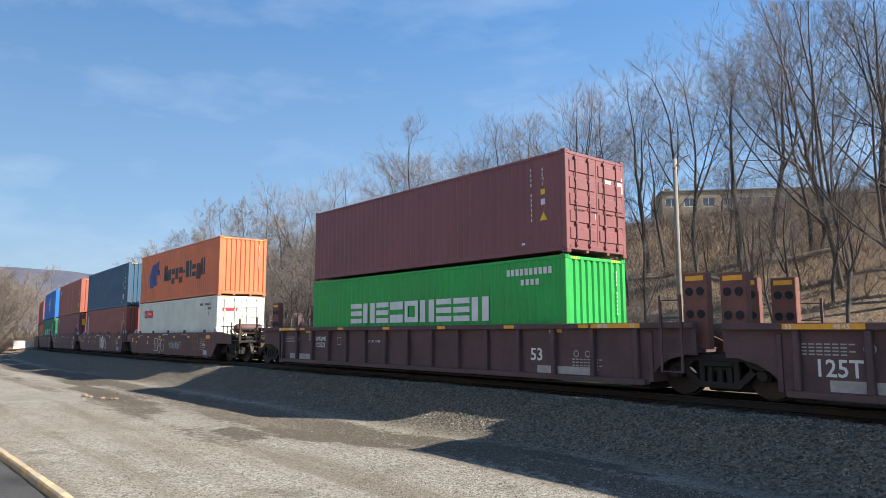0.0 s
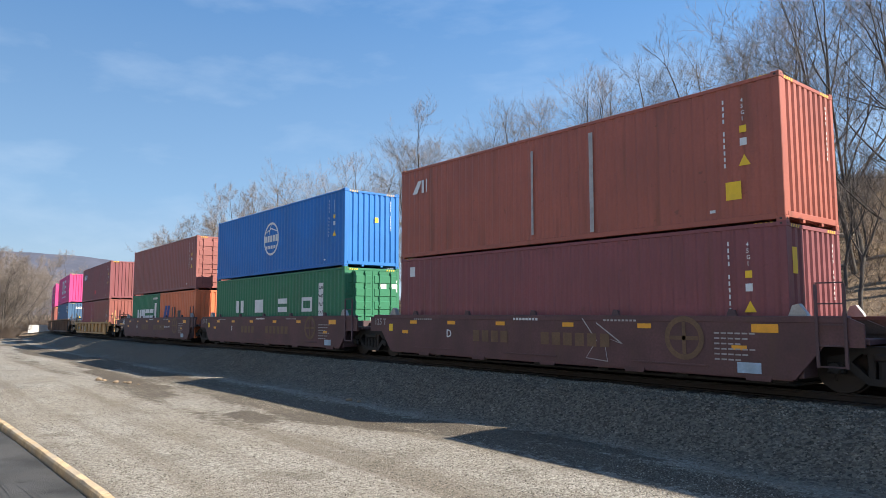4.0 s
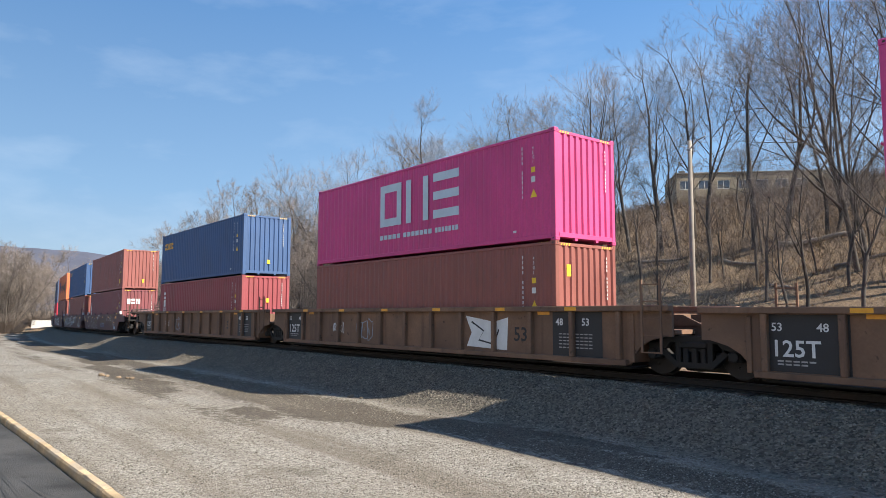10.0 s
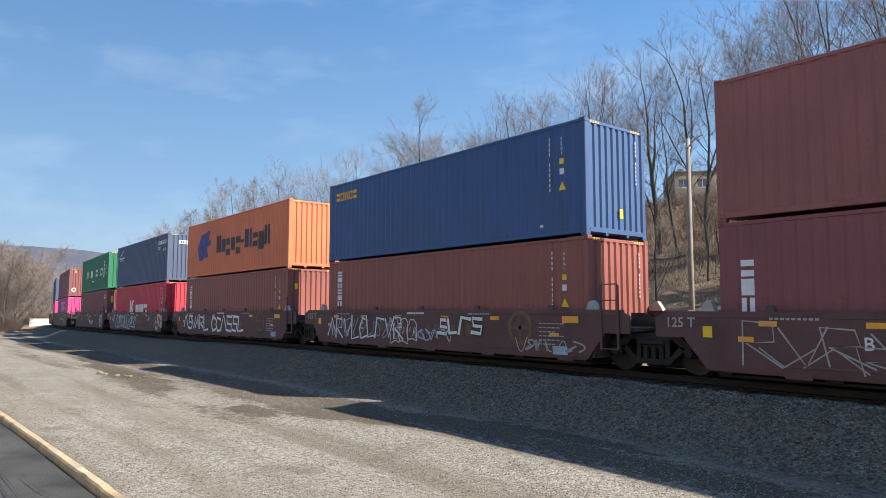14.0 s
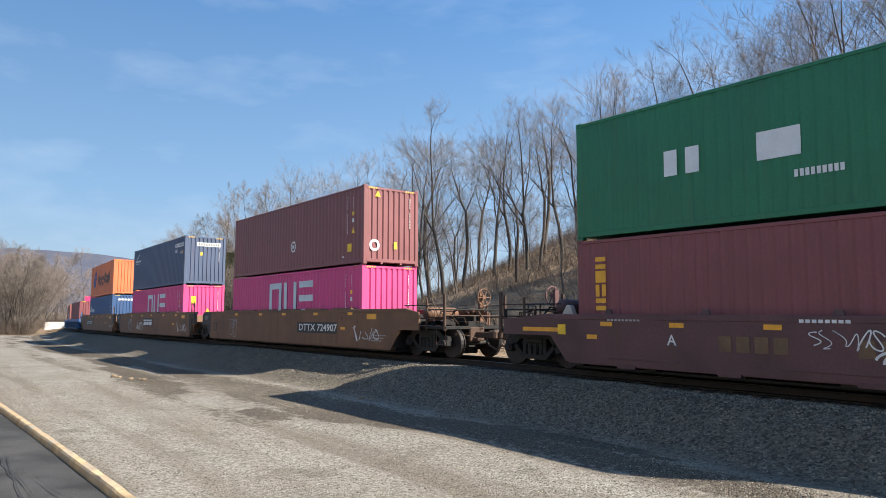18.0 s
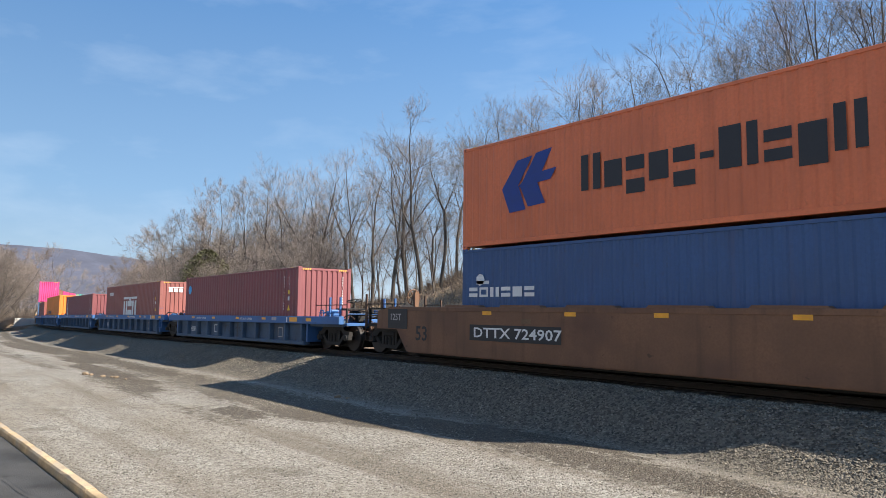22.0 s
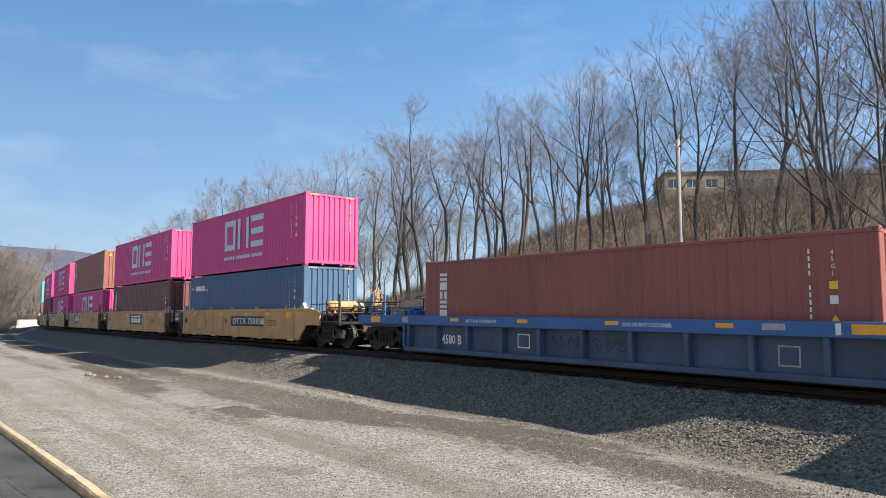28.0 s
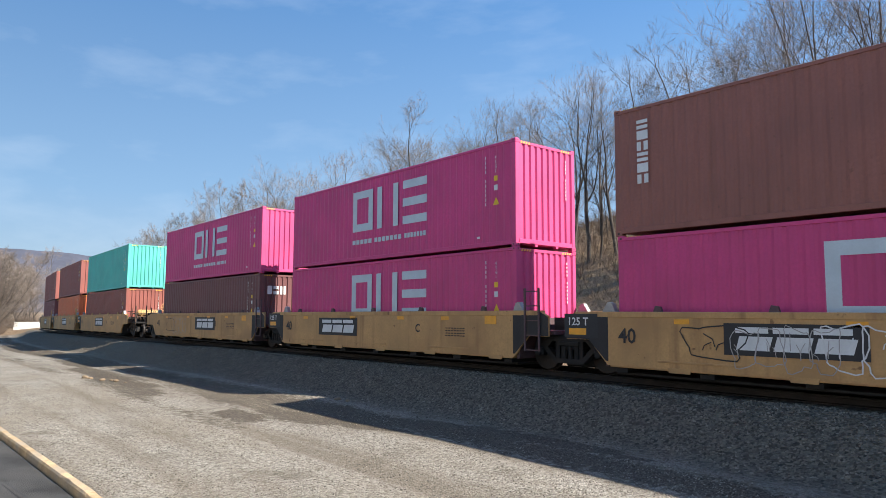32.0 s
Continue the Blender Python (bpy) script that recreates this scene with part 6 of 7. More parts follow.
def yellow_marks(letter, name_at, number="", spray=0, joint=True):
    m = Marks()
    strips(m, (-4.6, -1.4, 1.3, 3.4), 1.22)
    m.rect("a", 5.2, 1.12, 0.44, 0.22)
    m.text("k", letter, 2.2 if number == "" else -0.75, 0.86, 0.24)
    m.text("k", "40", -5.95, 0.80, 0.32)
    if number:
        m.rect("k", -0.05, 0.74, 3.3, 0.42).text("w", number, 0.12, 0.83, 0.26, 2, 1.46)
    else:
        m.rect("k", name_at - 1.25, 0.66, 2.5, 0.60)
        for k in range(3):
            u = name_at - 1.02 + k * 0.70
            m.rect("w", u, 1.08, 0.62, 0.11, 2).rect("w", u, 0.76, 0.62, 0.26, 2, 0.3)
    for k in range(4):
        m.bars("k", 3.6, 0.98 - k * 0.07, 7, 0.09, 0.025, 0.03)
    if joint:
        m.rect("k", -7.45, 0.88, 0.95, 0.54).text("w", "125 T", -7.36, 1.16, 0.18, 2).rect("a", -7.32, 0.94, 0.5, 0.15, 2)
    if spray:
        m.throw_up("g", -3.4, 0.42, 1.9, 0.8, 81 + ord(letter), 4, 0.018)
    for k in range(spray):
        m.throw_up("k" if k % 2 == 0 else "w", -4.3 + k * 2.6, 0.48, 1.1, 0.78, 300 + k + ord(letter), 1 + k % 2, 0.026)
    return m


def ribbed_marks(number="", spray=0, dark_panel=True):
    m = Marks()
    if not dark_panel:
        m.text("w", "53", 4.98, 0.62, 0.30)
        for k in range(4):
            m.bars("g", 6.3, 0.66 - k * 0.07, 8 - k % 2, 0.08, 0.028, 0.03)
            m.bars("g", -8.05, 1.12 - k * 0.06, 7 - k % 2, 0.10, 0.026, 0.03)
        m.disc("g", 6.42, 0.80, 0.08, 1, 16, 0.055).disc("g", 6.75, 0.80, 0.08, 1, 16, 0.055).disc("g", -6.95, 1.06, 0.10, 1, 16, 0.07)
        if number:
            m.text("w", number, -5.66, 1.00, 0.16, 1, 1.0).text("w", "120521", -5.66, 0.78, 0.17, 1, 1.0)
            m.text("w", "LD LMT 117400", -2.22, 0.98, 0.075).ring("g", -4.15, 0.88, 0.26, 0.26, 0.02)
            m.text("w", "20", -6.12, 1.14, 0.11).text("w", "40", -6.12, 1.00, 0.11)
        else:
            m.text("w", "125T", -7.85, 0.58, 0.30, 1, 0.9)
        m.rect("g", -7.6, 0.32, 1.6, 0.20).rect("g", 5.2, 0.32, 1.7, 0.18)
    if dark_panel:
        if dark_panel != "rear":
            m.rect("k", 6.1, 0.30, 1.5, 1.06).text("w", "48", 6.2, 1.04, 0.17, 2).text("w", "53", 7.0, 1.04, 0.17, 2)
            for k in range(5):
                m.bars("g", 6.3, 0.82 - k * 0.08, 8, 0.10, 0.025, 0.03)
        m.rect("k", -8.15, 0.32, 1.5, 1.04).text("w", "125T", -8.02, 0.60, 0.30, 2).text("w", "53", -8.0, 1.06, 0.15, 2).text("w", "48", -7.2, 1.06, 0.15, 2).bars("g", -7.9, 0.50, 5, 0.11, 0.03, 0.03).bars("g", -7.9, 0.44, 4, 0.11, 0.03, 0.03)
    if dark_panel:
        m.text("k", "53", 4.75, 0.62, 0.36)
    m.rect("a", 5.6, 1.29, 0.4, 0.09).rect("a", -6.4, 1.29, 0.4, 0.09)
    if number and dark_panel:
        m.rect("k", 0.10, 0.80, 1.14, 0.18).text("g", number, 0.14, 0.84, 0.11, 2, 0.82)
    if spray:
        m.throw_up("c", -2.9, 0.42, 1.0, 0.7, 71, 3, 0.022)
    for k in range(spray):
        m.tag("w", -4.5 + k * 2.08, 0.62, 0.75, 0.42, 500 + k, 6, 0.026)
    return m


def brown_marks(number, at, name=False, spray=0):
    m = Marks()
    strips(m, (-5.0, -2.2, 0.2, 3.0, 5.6), 1.32)
    m.rect("a", 6.9, 1.18, 0.6, 0.18)
    if name:
        m.rect("k", -1.7, 0.66, 2.5, 0.54)
        for k in range(3):
            m.rect("w", -1.5 + k * 0.7, 1.0, 0.6, 0.10, 2).rect("w", -1.5 + k * 0.7, 0.74, 0.6, 0.22, 2, 0.3)
    else:
        m.rect("k", at, 0.64, 3.2, 0.42).text("w", number, at + 0.14, 0.73, 0.26, 2, 1.42)
    m.text("k", "53", -7.9, 0.55, 0.42)
    m.rect("k", -9.3, 0.86, 1.0, 0.60).text("g", "125T", -9.2, 1.12, 0.2, 2)
    for k in range(3):
        m.bars("g", 7.2, 0.62 - k * 0.09, 7 - k, 0.10, 0.035, 0.03)
    m.rect("d", -3.6, 1.12, 0.35, 0.12).rect("a", 5.1, 0.80, 0.34, 0.09)
    if spray:
        m.throw_up("c", -5.6, 0.34, 0.8, 0.86, 73 + spray, 2, 0.024)
    for k in range(spray):
        m.tag("w", 6.0 - k * 9.4, 0.40, 1.7, 0.55, 600 + k, 5, 0.034)
    return m


BAY = -4.62    # middle of the bay with the number


def blue_marks(letter, joint=True):
    m = Marks()
    m.text("w", "4580 " + letter, BAY - 0.58, 0.42, 0.26, 1, 0.82)
    m.text("w", "45", BAY + 1.32 - 0.2, 0.40, 0.36, 1, 0.9) if letter in "CDE" else m.ring("w", BAY + 2.64 - 0.2, 0.42, 0.42, 0.36, 0.03)
    m.ring("g", BAY + 9.0, 0.38, 0.40, 0.38, 0.03)
    m.tag("k", BAY + 3.6, 0.46, 0.8, 0.34, 700 + ord(letter), 4, 0.018).tag("k", BAY + 4.85, 0.44, 0.9, 0.34, 720 + ord(letter), 4, 0.016)
    return m


def blue_strips():
    """Marks on the deep blue top chord."""
    m = Marks()
    for x in (-4.6, -2.0, 0.7, 3.3):
        m.rect("a", x, 1.06, 0.36, 0.09)
    m.rect("a", 5.7, 1.00, 0.62, 0.17).rect("w", 5.45, 0.98, 0.09, 0.2).rect("a", 7.0, 1.02, 0.4, 0.13)
    m.text("w", "20 FT OR 40 FT CONTAINER", -3.95, 1.04, 0.085, 1, 0.8).text("w", "20 FT OR 40 FT CONTAINER", 1.15, 1.04, 0.085, 1, 0.8)
    m.rect("g", 4.2, 1.04, 0.42, 0.12)
    return m


# -- plum three-part car, its middle and rear units
car(231.8, "plum53", 19.5, "share", "coupler", "dark plum steel well car unit with ribbed sides", ribbed_marks(dark_panel=False), wheel=False)
load(231.8, LOWER, "maroon steel container low in a well car", "maroon")
load(231.8, UPPER, "brown steel container stacked on another", "brown")
car(212.3, "plum53", 19.5, "coupler", "share", "dark plum steel well car unit with white stencilled numbers", ribbed_marks("WRWK", dark_panel=False), tank=False)
load(212.25, LOWER + 0.05, "bright green container with white block lettering", "green", marks=green_marks(), codes=False)
load(212.3, UPPER + 0.07, "brown container with its locked doors facing forward", "brown", H=LOW, doors=1)

# -- maroon five-unit car
car(190.95, "smooth40", 15.4, "share", "coupler", "weathered maroon end unit of an articulated well car", maroon_marks(1, "B", True, 1))
load(190.9, LOWER, "off-white container with red blocks and doors facing forward", "white", doors=1, codes=False,
     marks=blocks(Marks().bars("k", 3.9, 2.42, 4, 0.07, 0.12, 0.03).bars("k", 4.5, 2.42, 7, 0.07, 0.12, 0.04).bars("k", 4.9, 2.22, 4, 0.07, 0.12, 0.04).rect("g", 4.95, 1.92, 0.16, 0.18), "r", -5.0, 2.0, 0.42, (0.36, 0.36, 0.36, 0.3), 0.05, "oo=b"), end_marks=Marks().rect("y", 0.05, 0.95, 0.4, 0.5, 9).rect("r", -0.95, 2.0, 0.75, 0.28, 9))
load(190.95, UPPER - 0.03, "orange container with a dark block name and blue emblem", "orange", marks=orange_marks(), codes=False)
car(175.85, "smooth40", 15.4, "share", "share", "weathered maroon middle unit with sprayed letters", maroon_marks(2, "C").tag("w", 0.2, 0.28, 2.1, 1.0, 21, 8, 0.055))
load(175.82, LOWER, "red-brown container with a white name running down", "rust_brown", marks=stacked_name(Marks(), -5.45, 2.5, 6))
load(175.8, UPPER - 0.05, "dark petrol blue container with pale scratches", "petrol", marks=Marks().rect("y", 4.9, 0.5, 0.30, 0.36), end_marks=Marks().rect("y", 0.42, 0.5, 0.22, 0.4))
car(160.5, "smooth40", 15.4, "share", "share", "weathered maroon middle unit of an articulated well car", maroon_marks(3, "D").stroke("g", [(1.5, 1.3), (1.9, 0.8), (1.6, 0.4), (2.2, 0.35), (2.1, 0.9), (2.6, 0.75), (1.9, 1.2)], 0.03))
load(160.5, LOWER, "maroon container with small white labels", "maroon", marks=Marks().rect("w", -5.6, 2.3, 0.26, 0.3), end_marks=Marks().rect("y", -1.0, 1.9, 0.2, 0.5))
load(160.5, UPPER - 0.03, "faded red-brown container with rust and patched stains", "orange_brown",
     marks=Marks().rect("y", 4.95, 0.52, 0.32, 0.36).poly("w", [(-5.5, 2.04), (-5.2, 2.44), (-5.02, 2.44), (-5.26, 2.04)]).rect("w", -5.02, 2.04, 0.12, 0.4).rect("w", -4.8, 2.04, 0.05, 0.42)
     .rect("g", 1.55, 0.2, 0.12, 2.4).rect("g", -0.35, 0.3, 0.08, 2.2))
car(144.85, "smooth40", 15.4, "share", "share", "weathered maroon middle unit of an articulated well car", maroon_marks(4, "E"))
load(144.85, LOWER, "dark green container with its green doors facing forward", "dark_green", doors=1, marks=dark_green_marks(1.28), codes=False)
load(144.8, UPPER, "royal blue container with a white round emblem", "royal", marks=Marks().disc("w", 0, 1.55, 0.72, 0, 32, 0.63).bars("w", -0.62, 1.42, 5, 0.2, 0.28, 0.06).bars("w", -0.5, 1.12, 7, 0.11, 0.14, 0.05)
     .stroke("w", [(-0.55, 1.85), (0, 2.0), (0.55, 1.85)], 0.05).stroke("w", [(0, 2.2), (-0.2, 1.85), (-0.2, 1.75)], 0.04), end_marks=Marks().rect("y", 0.1, 1.7, 0.16, 0.2))
car(129.4, "smooth40", 15.4, "coupler", "share", "weathered maroon end unit with air brake gear", maroon_marks(5, "A", False).text("w", "LD LMT 124,800 PER UNIT", 1.35, 0.78, 0.12).rect("a", -7.7, 0.94, 1.2, 0.10).tag("w", -6.9, 0.95, 0.6, 0.35, 55, 4, 0.04))
load(126.62, LOWER, "short dark green container with white blocks", "dark_green", L=SHORT, H=LOW, codes=False,
     marks=blocks(Marks(), "w", -1.75, 1.02, 0.62, (0.82, 0.82, 0.82, 0.82), 0.1, "|b==").rect("w", 2.05, 0.8, 0.4, 1.2).bars("w", 1.7, 2.22, 8, 0.08, 0.12, 0.04))
load(132.8, LOWER, "short orange container with blue emblem and rust streaks", "orange", L=SHORT, H=LOW, codes=False,
     marks=Marks().poly("n", [(-2.4, 0.9), (-2.0, 0.9), (-1.6, 1.8), (-2.0, 1.8)], 1).poly("n", [(-1.9, 0.9), (-1.5, 0.9), (-1.1, 1.8), (-1.5, 1.8)], 1).rect("k", -0.8, 1.0, 0.18, 0.7).rect("k", -0.4, 1.0, 0.18, 0.7).rect("k", 0.2, 1.0, 0.5, 0.5))
load(129.75, UPPER - 0.30, "brown container with doors facing forward", "red_brown", doors=1)

# -- lone yellow car
car(110.4, "ribbed40", 15.2, "coupler", "coupler", "faded yellow ribbed well car with side posts", Marks().text("k", "40", -2.6, 0.48, 0.34).rect("k", -6.55, 0.50, 2.3, 0.26).text("w", "DTTX 449879", -6.45, 0.55, 0.17, 2)
    .tag("w", -4.3, 0.32, 1.4, 0.55, 61, 6, 0.06).tag("r", -4.2, 0.36, 1.2, 0.4, 62, 4, 0.04).ring("w", 2.6, 0.50, 0.62, 0.26, 0.03), tank=False)
load(107.35, LOWER, "short maroon container with a white name running down", "wine", L=SHORT, H=LOW, marks=stacked_name(Marks(), -2.5, 2.15, 3, 0.26, 0.32), hazard=False)
load(113.5, LOWER, "short red-brown container beside its twin", "rust_brown", L=SHORT, H=LOW, hazard=False)
load(110.4, UPPER - 0.30, "maroon container with a blue and white name plate", "maroon", marks=Marks().rect("n", -5.3, 1.92, 1.42, 0.44).rect("w", -4.85, 1.92, 0.42, 0.44, 1).bars("w", -5.2, 2.02, 2, 0.26, 0.24, 0.72).rect("r", -0.1, 0.55, 0.55, 0.3))

# -- brown ribbed three-unit car
car(88.5, "ribbed53", 19.4, "share", "coupler", "dusty brown ribbed well car unit with graffiti", ribbed_marks("DTTX 786662", 4, "rear"), tank=False)
load(88.5, LOWER, "steel blue container with a white number panel", "steel_blue", marks=navy_marks(), codes=False, end_marks=Marks().rect("w", -0.5, 2.25, 1.25, 0.2).bars("k", -0.42, 2.29, 8, 0.08, 0.12, 0.06).rect("y", -0.2, 1.35, 0.12, 0.16))
load(88.53, UPPER, "magenta pink container with big pale blocks", "pink", marks=pink_marks())
car(69.05, "ribbed53", 19.4, "share", "share", "dusty brown ribbed well car unit with a white sprayed figure", ribbed_marks("", 1)
    .poly("w", [(2.9, 0.42), (4.5, 0.36), (4.55, 1.22), (4.0, 1.1), (2.85, 1.26), (3.1, 0.8)], 1).stroke("k", [(3.1, 1.1), (3.6, 0.85), (3.4, 0.6), (4.0, 0.5), (4.2, 0.9)], 0.05, 3))
load(69.05, LOWER, "orange-brown container under a pink one", "rust_brown", end_marks=Marks().rect("y", -0.8, 2.0, 0.16, 0.3))
load(69.05, UPPER, "magenta pink container with big pale blocks", "pink", marks=pink_marks())
car(49.7, "ribbed53", 19.4, "coupler", "share", "dusty brown ribbed well car unit", ribbed_marks("", 1), tank=False)
load(49.7, LOWER, "wine red container with white blocks running down", "wine", marks=stacked_name(Marks(), -5.4, 2.4, 4, 0.34, 0.40), end_marks=Marks().rect("y", 0.0, 1.6, 0.14, 0.2))
load(49.7, UPPER, "blue container with a small orange name", "blue", marks=blocks(Marks(), "o", -5.55, 1.98, 0.36, (0.25, 0.25, 0.25, 0.25, 0.25), 0.05, "=o|o="), end_marks=Marks().rect("y", 0.0, 0.55, 0.14, 0.2))

# -- maroon five-unit car with graffiti
car(27.95, "smooth40", 15.4, "share", "coupler", "maroon end unit with grey outline graffiti", maroon_marks(6, "B").wild("g", "k", -5.6, 0.36, 4.6, 0.84, 71, 6, 0.035, 0.0).wild("g", "k", -5.3, 0.30, 4.4, 0.5, 171, 5, 0.028, 0.0).wild("c", "n", 0.3, 0.40, 1.3, 0.36, 72, 5, 0.03, 0.015).tag("w", -1.1, 0.98, 0.9, 0.22, 70, 6, 0.02).wild("w", "g", 2.5, 0.88, 2.0, 0.34, 73, 6, 0.022, 0.0))
load(27.95, LOWER, "maroon container with a white name on its end", "maroon", marks=stacked_name(Marks(), -5.65, 2.15, 3, 0.26, 0.32).rect("y", 4.3, 0.98, 0.5, 0.22).poly("y", [(4.5, 1.5), (4.8, 1.5), (4.65, 1.75)]), end_marks=blocks(Marks(), "w", -0.85, 1.85, 0.36, (0.22, 0.26, 0.26), 0.06, "b=|"))
load(27.95, UPPER, "brown container stacked on a maroon one", "red_brown", marks=Marks().rect("y", 4.95, 0.45, 0.30, 0.30), end_marks=Marks().rect("y", 0.1, 0.5, 0.14, 0.24))
car(12.5, "smooth40", 15.4, "share", "share", "maroon middle unit covered with white and grey graffiti", maroon_marks(7, "C", True, 1).wild("w", "k", -5.6, 0.38, 4.6, 0.84, 74, 9, 0.075, 0.03).tag("c", -5.4, 0.45, 4.2, 0.7, 75, 9, 0.03).wild("w", "k", 0.7, 0.66, 2.0, 0.52, 76, 4, 0.10, 0.035).tag("g", 4.0, 0.3, 2.2, 0.4, 77, 7, 0.04))
load(12.5, LOWER, "orange-brown container with a white name running down", "rust_brown", marks=stacked_name(Marks(), -5.45, 2.55, 6, 0.3, 0.17))
load(12.45, UPPER, "blue container with a small yellow name", "blue", marks=blocks(Marks(), "o", -5.6, 2.22, 0.30, (0.24, 0.24, 0.24, 0.24, 0.24), 0.05, "=o|o="), end_marks=Marks().rect("y", 0.1, 0.5, 0.14, 0.24))
car(-3.05, "smooth40", 15.4, "share", "share", "maroon middle unit covered with white graffiti", maroon_marks(8, "D").wild("w", "t", -5.4, 0.40, 3.4, 0.80, 78, 6, 0.11, 0.035).wild("w", "t", -1.5, 0.40, 3.8, 0.80, 79, 6, 0.12, 0.035))
load(-3.05, LOWER, "brown container under an orange one", "rust_brown", marks=stacked_name(Marks(), -5.45, 2.5, 5, 0.28, 0.2), end_marks=Marks().rect("y", -0.9, 2.0, 0.14, 0.24))
load(-3.08, UPPER, "orange container with a dark block name and blue emblem", "orange", marks=orange_marks(), codes=False)
car(-18.65, "smooth40", 15.4, "share", "share", "maroon middle unit with a grey and white mural", mural(maroon_marks(9, "E"), -4.6, 80).throw_up("c", -5.7, 0.7, 0.8, 0.4, 82, 4, 0.02).tag("w", 3.1, 0.8, 1.0, 0.4, 83, 4, 0.03).tag("w", 5.6, 0.4, 0.9, 0.8, 84, 3, 0.04))
load(-18.65, LOWER, "bright red container with white blocks", "red", marks=blocks(Marks().rect("w", -2.1, 0.98, 0.3, 0.95).poly("w", [(-1.75, 1.35), (-1.45, 0.98), (-1.05, 0.98), (-1.45, 1.5), (-1.05, 1.93), (-1.4, 1.93), (-1.75, 1.6)]), "w", -0.6, 1.02, 0.58, (0.55, 0.4, 0.75, 0.75), 0.1, "b|b="))
load(-18.68, UPPER, "faded navy container with white number panels", "navy", marks=navy_marks(), codes=False, end_marks=Marks().rect("w", -0.55, 2.25, 1.35, 0.22).bars("k", -0.47, 2.29, 9, 0.08, 0.14, 0.06))
car(-34.0, "smooth40", 15.4, "coupler", "share", "maroon end unit with scattered tags", maroon_marks(10, "A", False).tag("w", 0.5, 0.40, 1.7, 0.42, 86, 7, 0.04).tag("w", -0.6, 0.78, 1.2, 0.36, 87, 6, 0.022).tag("w", 4.9, 0.5, 1.2, 0.75, 85, 5, 0.035).rect("a", -7.7, 0.94, 1.2, 0.10).rect("y", -6.5, 0.88, 0.25, 0.24))
load(-34.0, LOWER, "maroon container with yellow letters' blocks running down", "maroon", marks=plain(lambda m: stacked_name(m, -5.55, 2.5, 4, 0.30, 0.28, "o"), lambda m: m.bars("w", 4.95, 2.38, 4, 0.1, 0.12, 0.04), lambda m: m.bars("w", 4.95, 2.2, 7, 0.06, 0.12, 0.02)), codes=False, end_marks=Marks().rect("y", -0.95, 1.9, 0.18, 0.5))
load(-34.0, UPPER, "dark green container with wide-set white blocks", "dark_green", marks=dark_green_marks(1.2))

# -- brown smooth three-unit car
car(-56.15, "smooth53", 19.6, "share", "coupler", "brown smooth-sided well car unit with a number panel", brown_marks("DTTX 724907", 1.62, False, 1))
load(-56.15, LOWER, "magenta pink container with big pale blocks", "pink", marks=pink_marks())
load(-56.1, UPPER, "dark brown container with a small white emblem", "brown", marks=Marks().disc("w", 0.45, 1.05, 0.26, 0, 6, 0.18).rect("w", 0.36, 0.98, 0.18, 0.14, 1).rect("y", 4.95, 0.5, 0.3, 0.3), end_marks=Marks().disc("w", -0.75, 0.7, 0.22, 1, 16, 0.13).rect("y", 0.1, 0.6, 0.14, 0.26).poly("y", [(-0.75, 2.5), (-0.5, 2.5), (-0.62, 2.72)]))
car(-75.9, "smooth53", 19.6, "share", "share", "brown smooth-sided well car unit with a black name panel", brown_marks("", 0, True, 2))
load(-75.9, LOWER, "magenta pink container with big pale blocks", "pink", marks=pink_marks(), end_marks=Marks().rect("y", -0.75, 1.8, 0.28, 0.42).poly("y", [(0.1, 1.3), (0.35, 1.3), (0.22, 1.52)]))
load(-75.93, UPPER, "faded navy container with white number panels", "navy", marks=navy_marks(), codes=False, end_marks=Marks().rect("w", -0.5, 2.3, 1.4, 0.22).bars("k", -0.42, 2.34, 9, 0.08, 0.14, 0.065).rect("y", -0.3, 1.75, 0.12, 0.2))
car(-95.57, "smooth53", 19.6, "coupler", "share", "brown smooth-sided well car unit with white numbers", brown_marks("DTTX 724907", -5.5), tank=False)
load(-95.62, LOWER, "blue container with white name blocks", "blue", marks=blocks(Marks(), "w", -5.8, 1.55, 0.26, (0.34,) * 6, 0.08, "=o|=b=").disc("w", -5.35, 2.02, 0.17, 0, 7).rect("w", -5.5, 1.9, 0.5, 0.09), end_marks=Marks().bars("w", -0.75, 2.4, 6, 0.16, 0.16, 0.07))
load(-95.62, UPPER, "orange container with a dark block name and blue emblem", "orange", marks=orange_marks(), codes=False)

# -- blue five-unit car, one layer
BLUE = [(-117.11, "share", "coupler", "A"), (-133.65, "share", "share", "E"), (-150.5, "share", "share", "D"), (-167.23, "share", "share", "C"), (-183.78, "coupler", "share", "B")]
for where, le, ri, letter in BLUE:
    unit = car(where, "blue45", 16.65, le, ri, "blue well car unit with ribs and a bright deck beam", blue_marks(letter), tank=False, wheel=False)
    strip = blue_strips()
    if letter == "B":
        strip.rect("a", -8.55, 0.99, 0.52, 0.18).rect("g", -6.85, 1.0, 0.3, 0.17)
    strip.put(unit, -1.503)
load(-117.41, LOWER, "maroon container with a small blue round sticker", "maroon", marks=Marks().disc("s", -5.5, 2.24, 0.22))
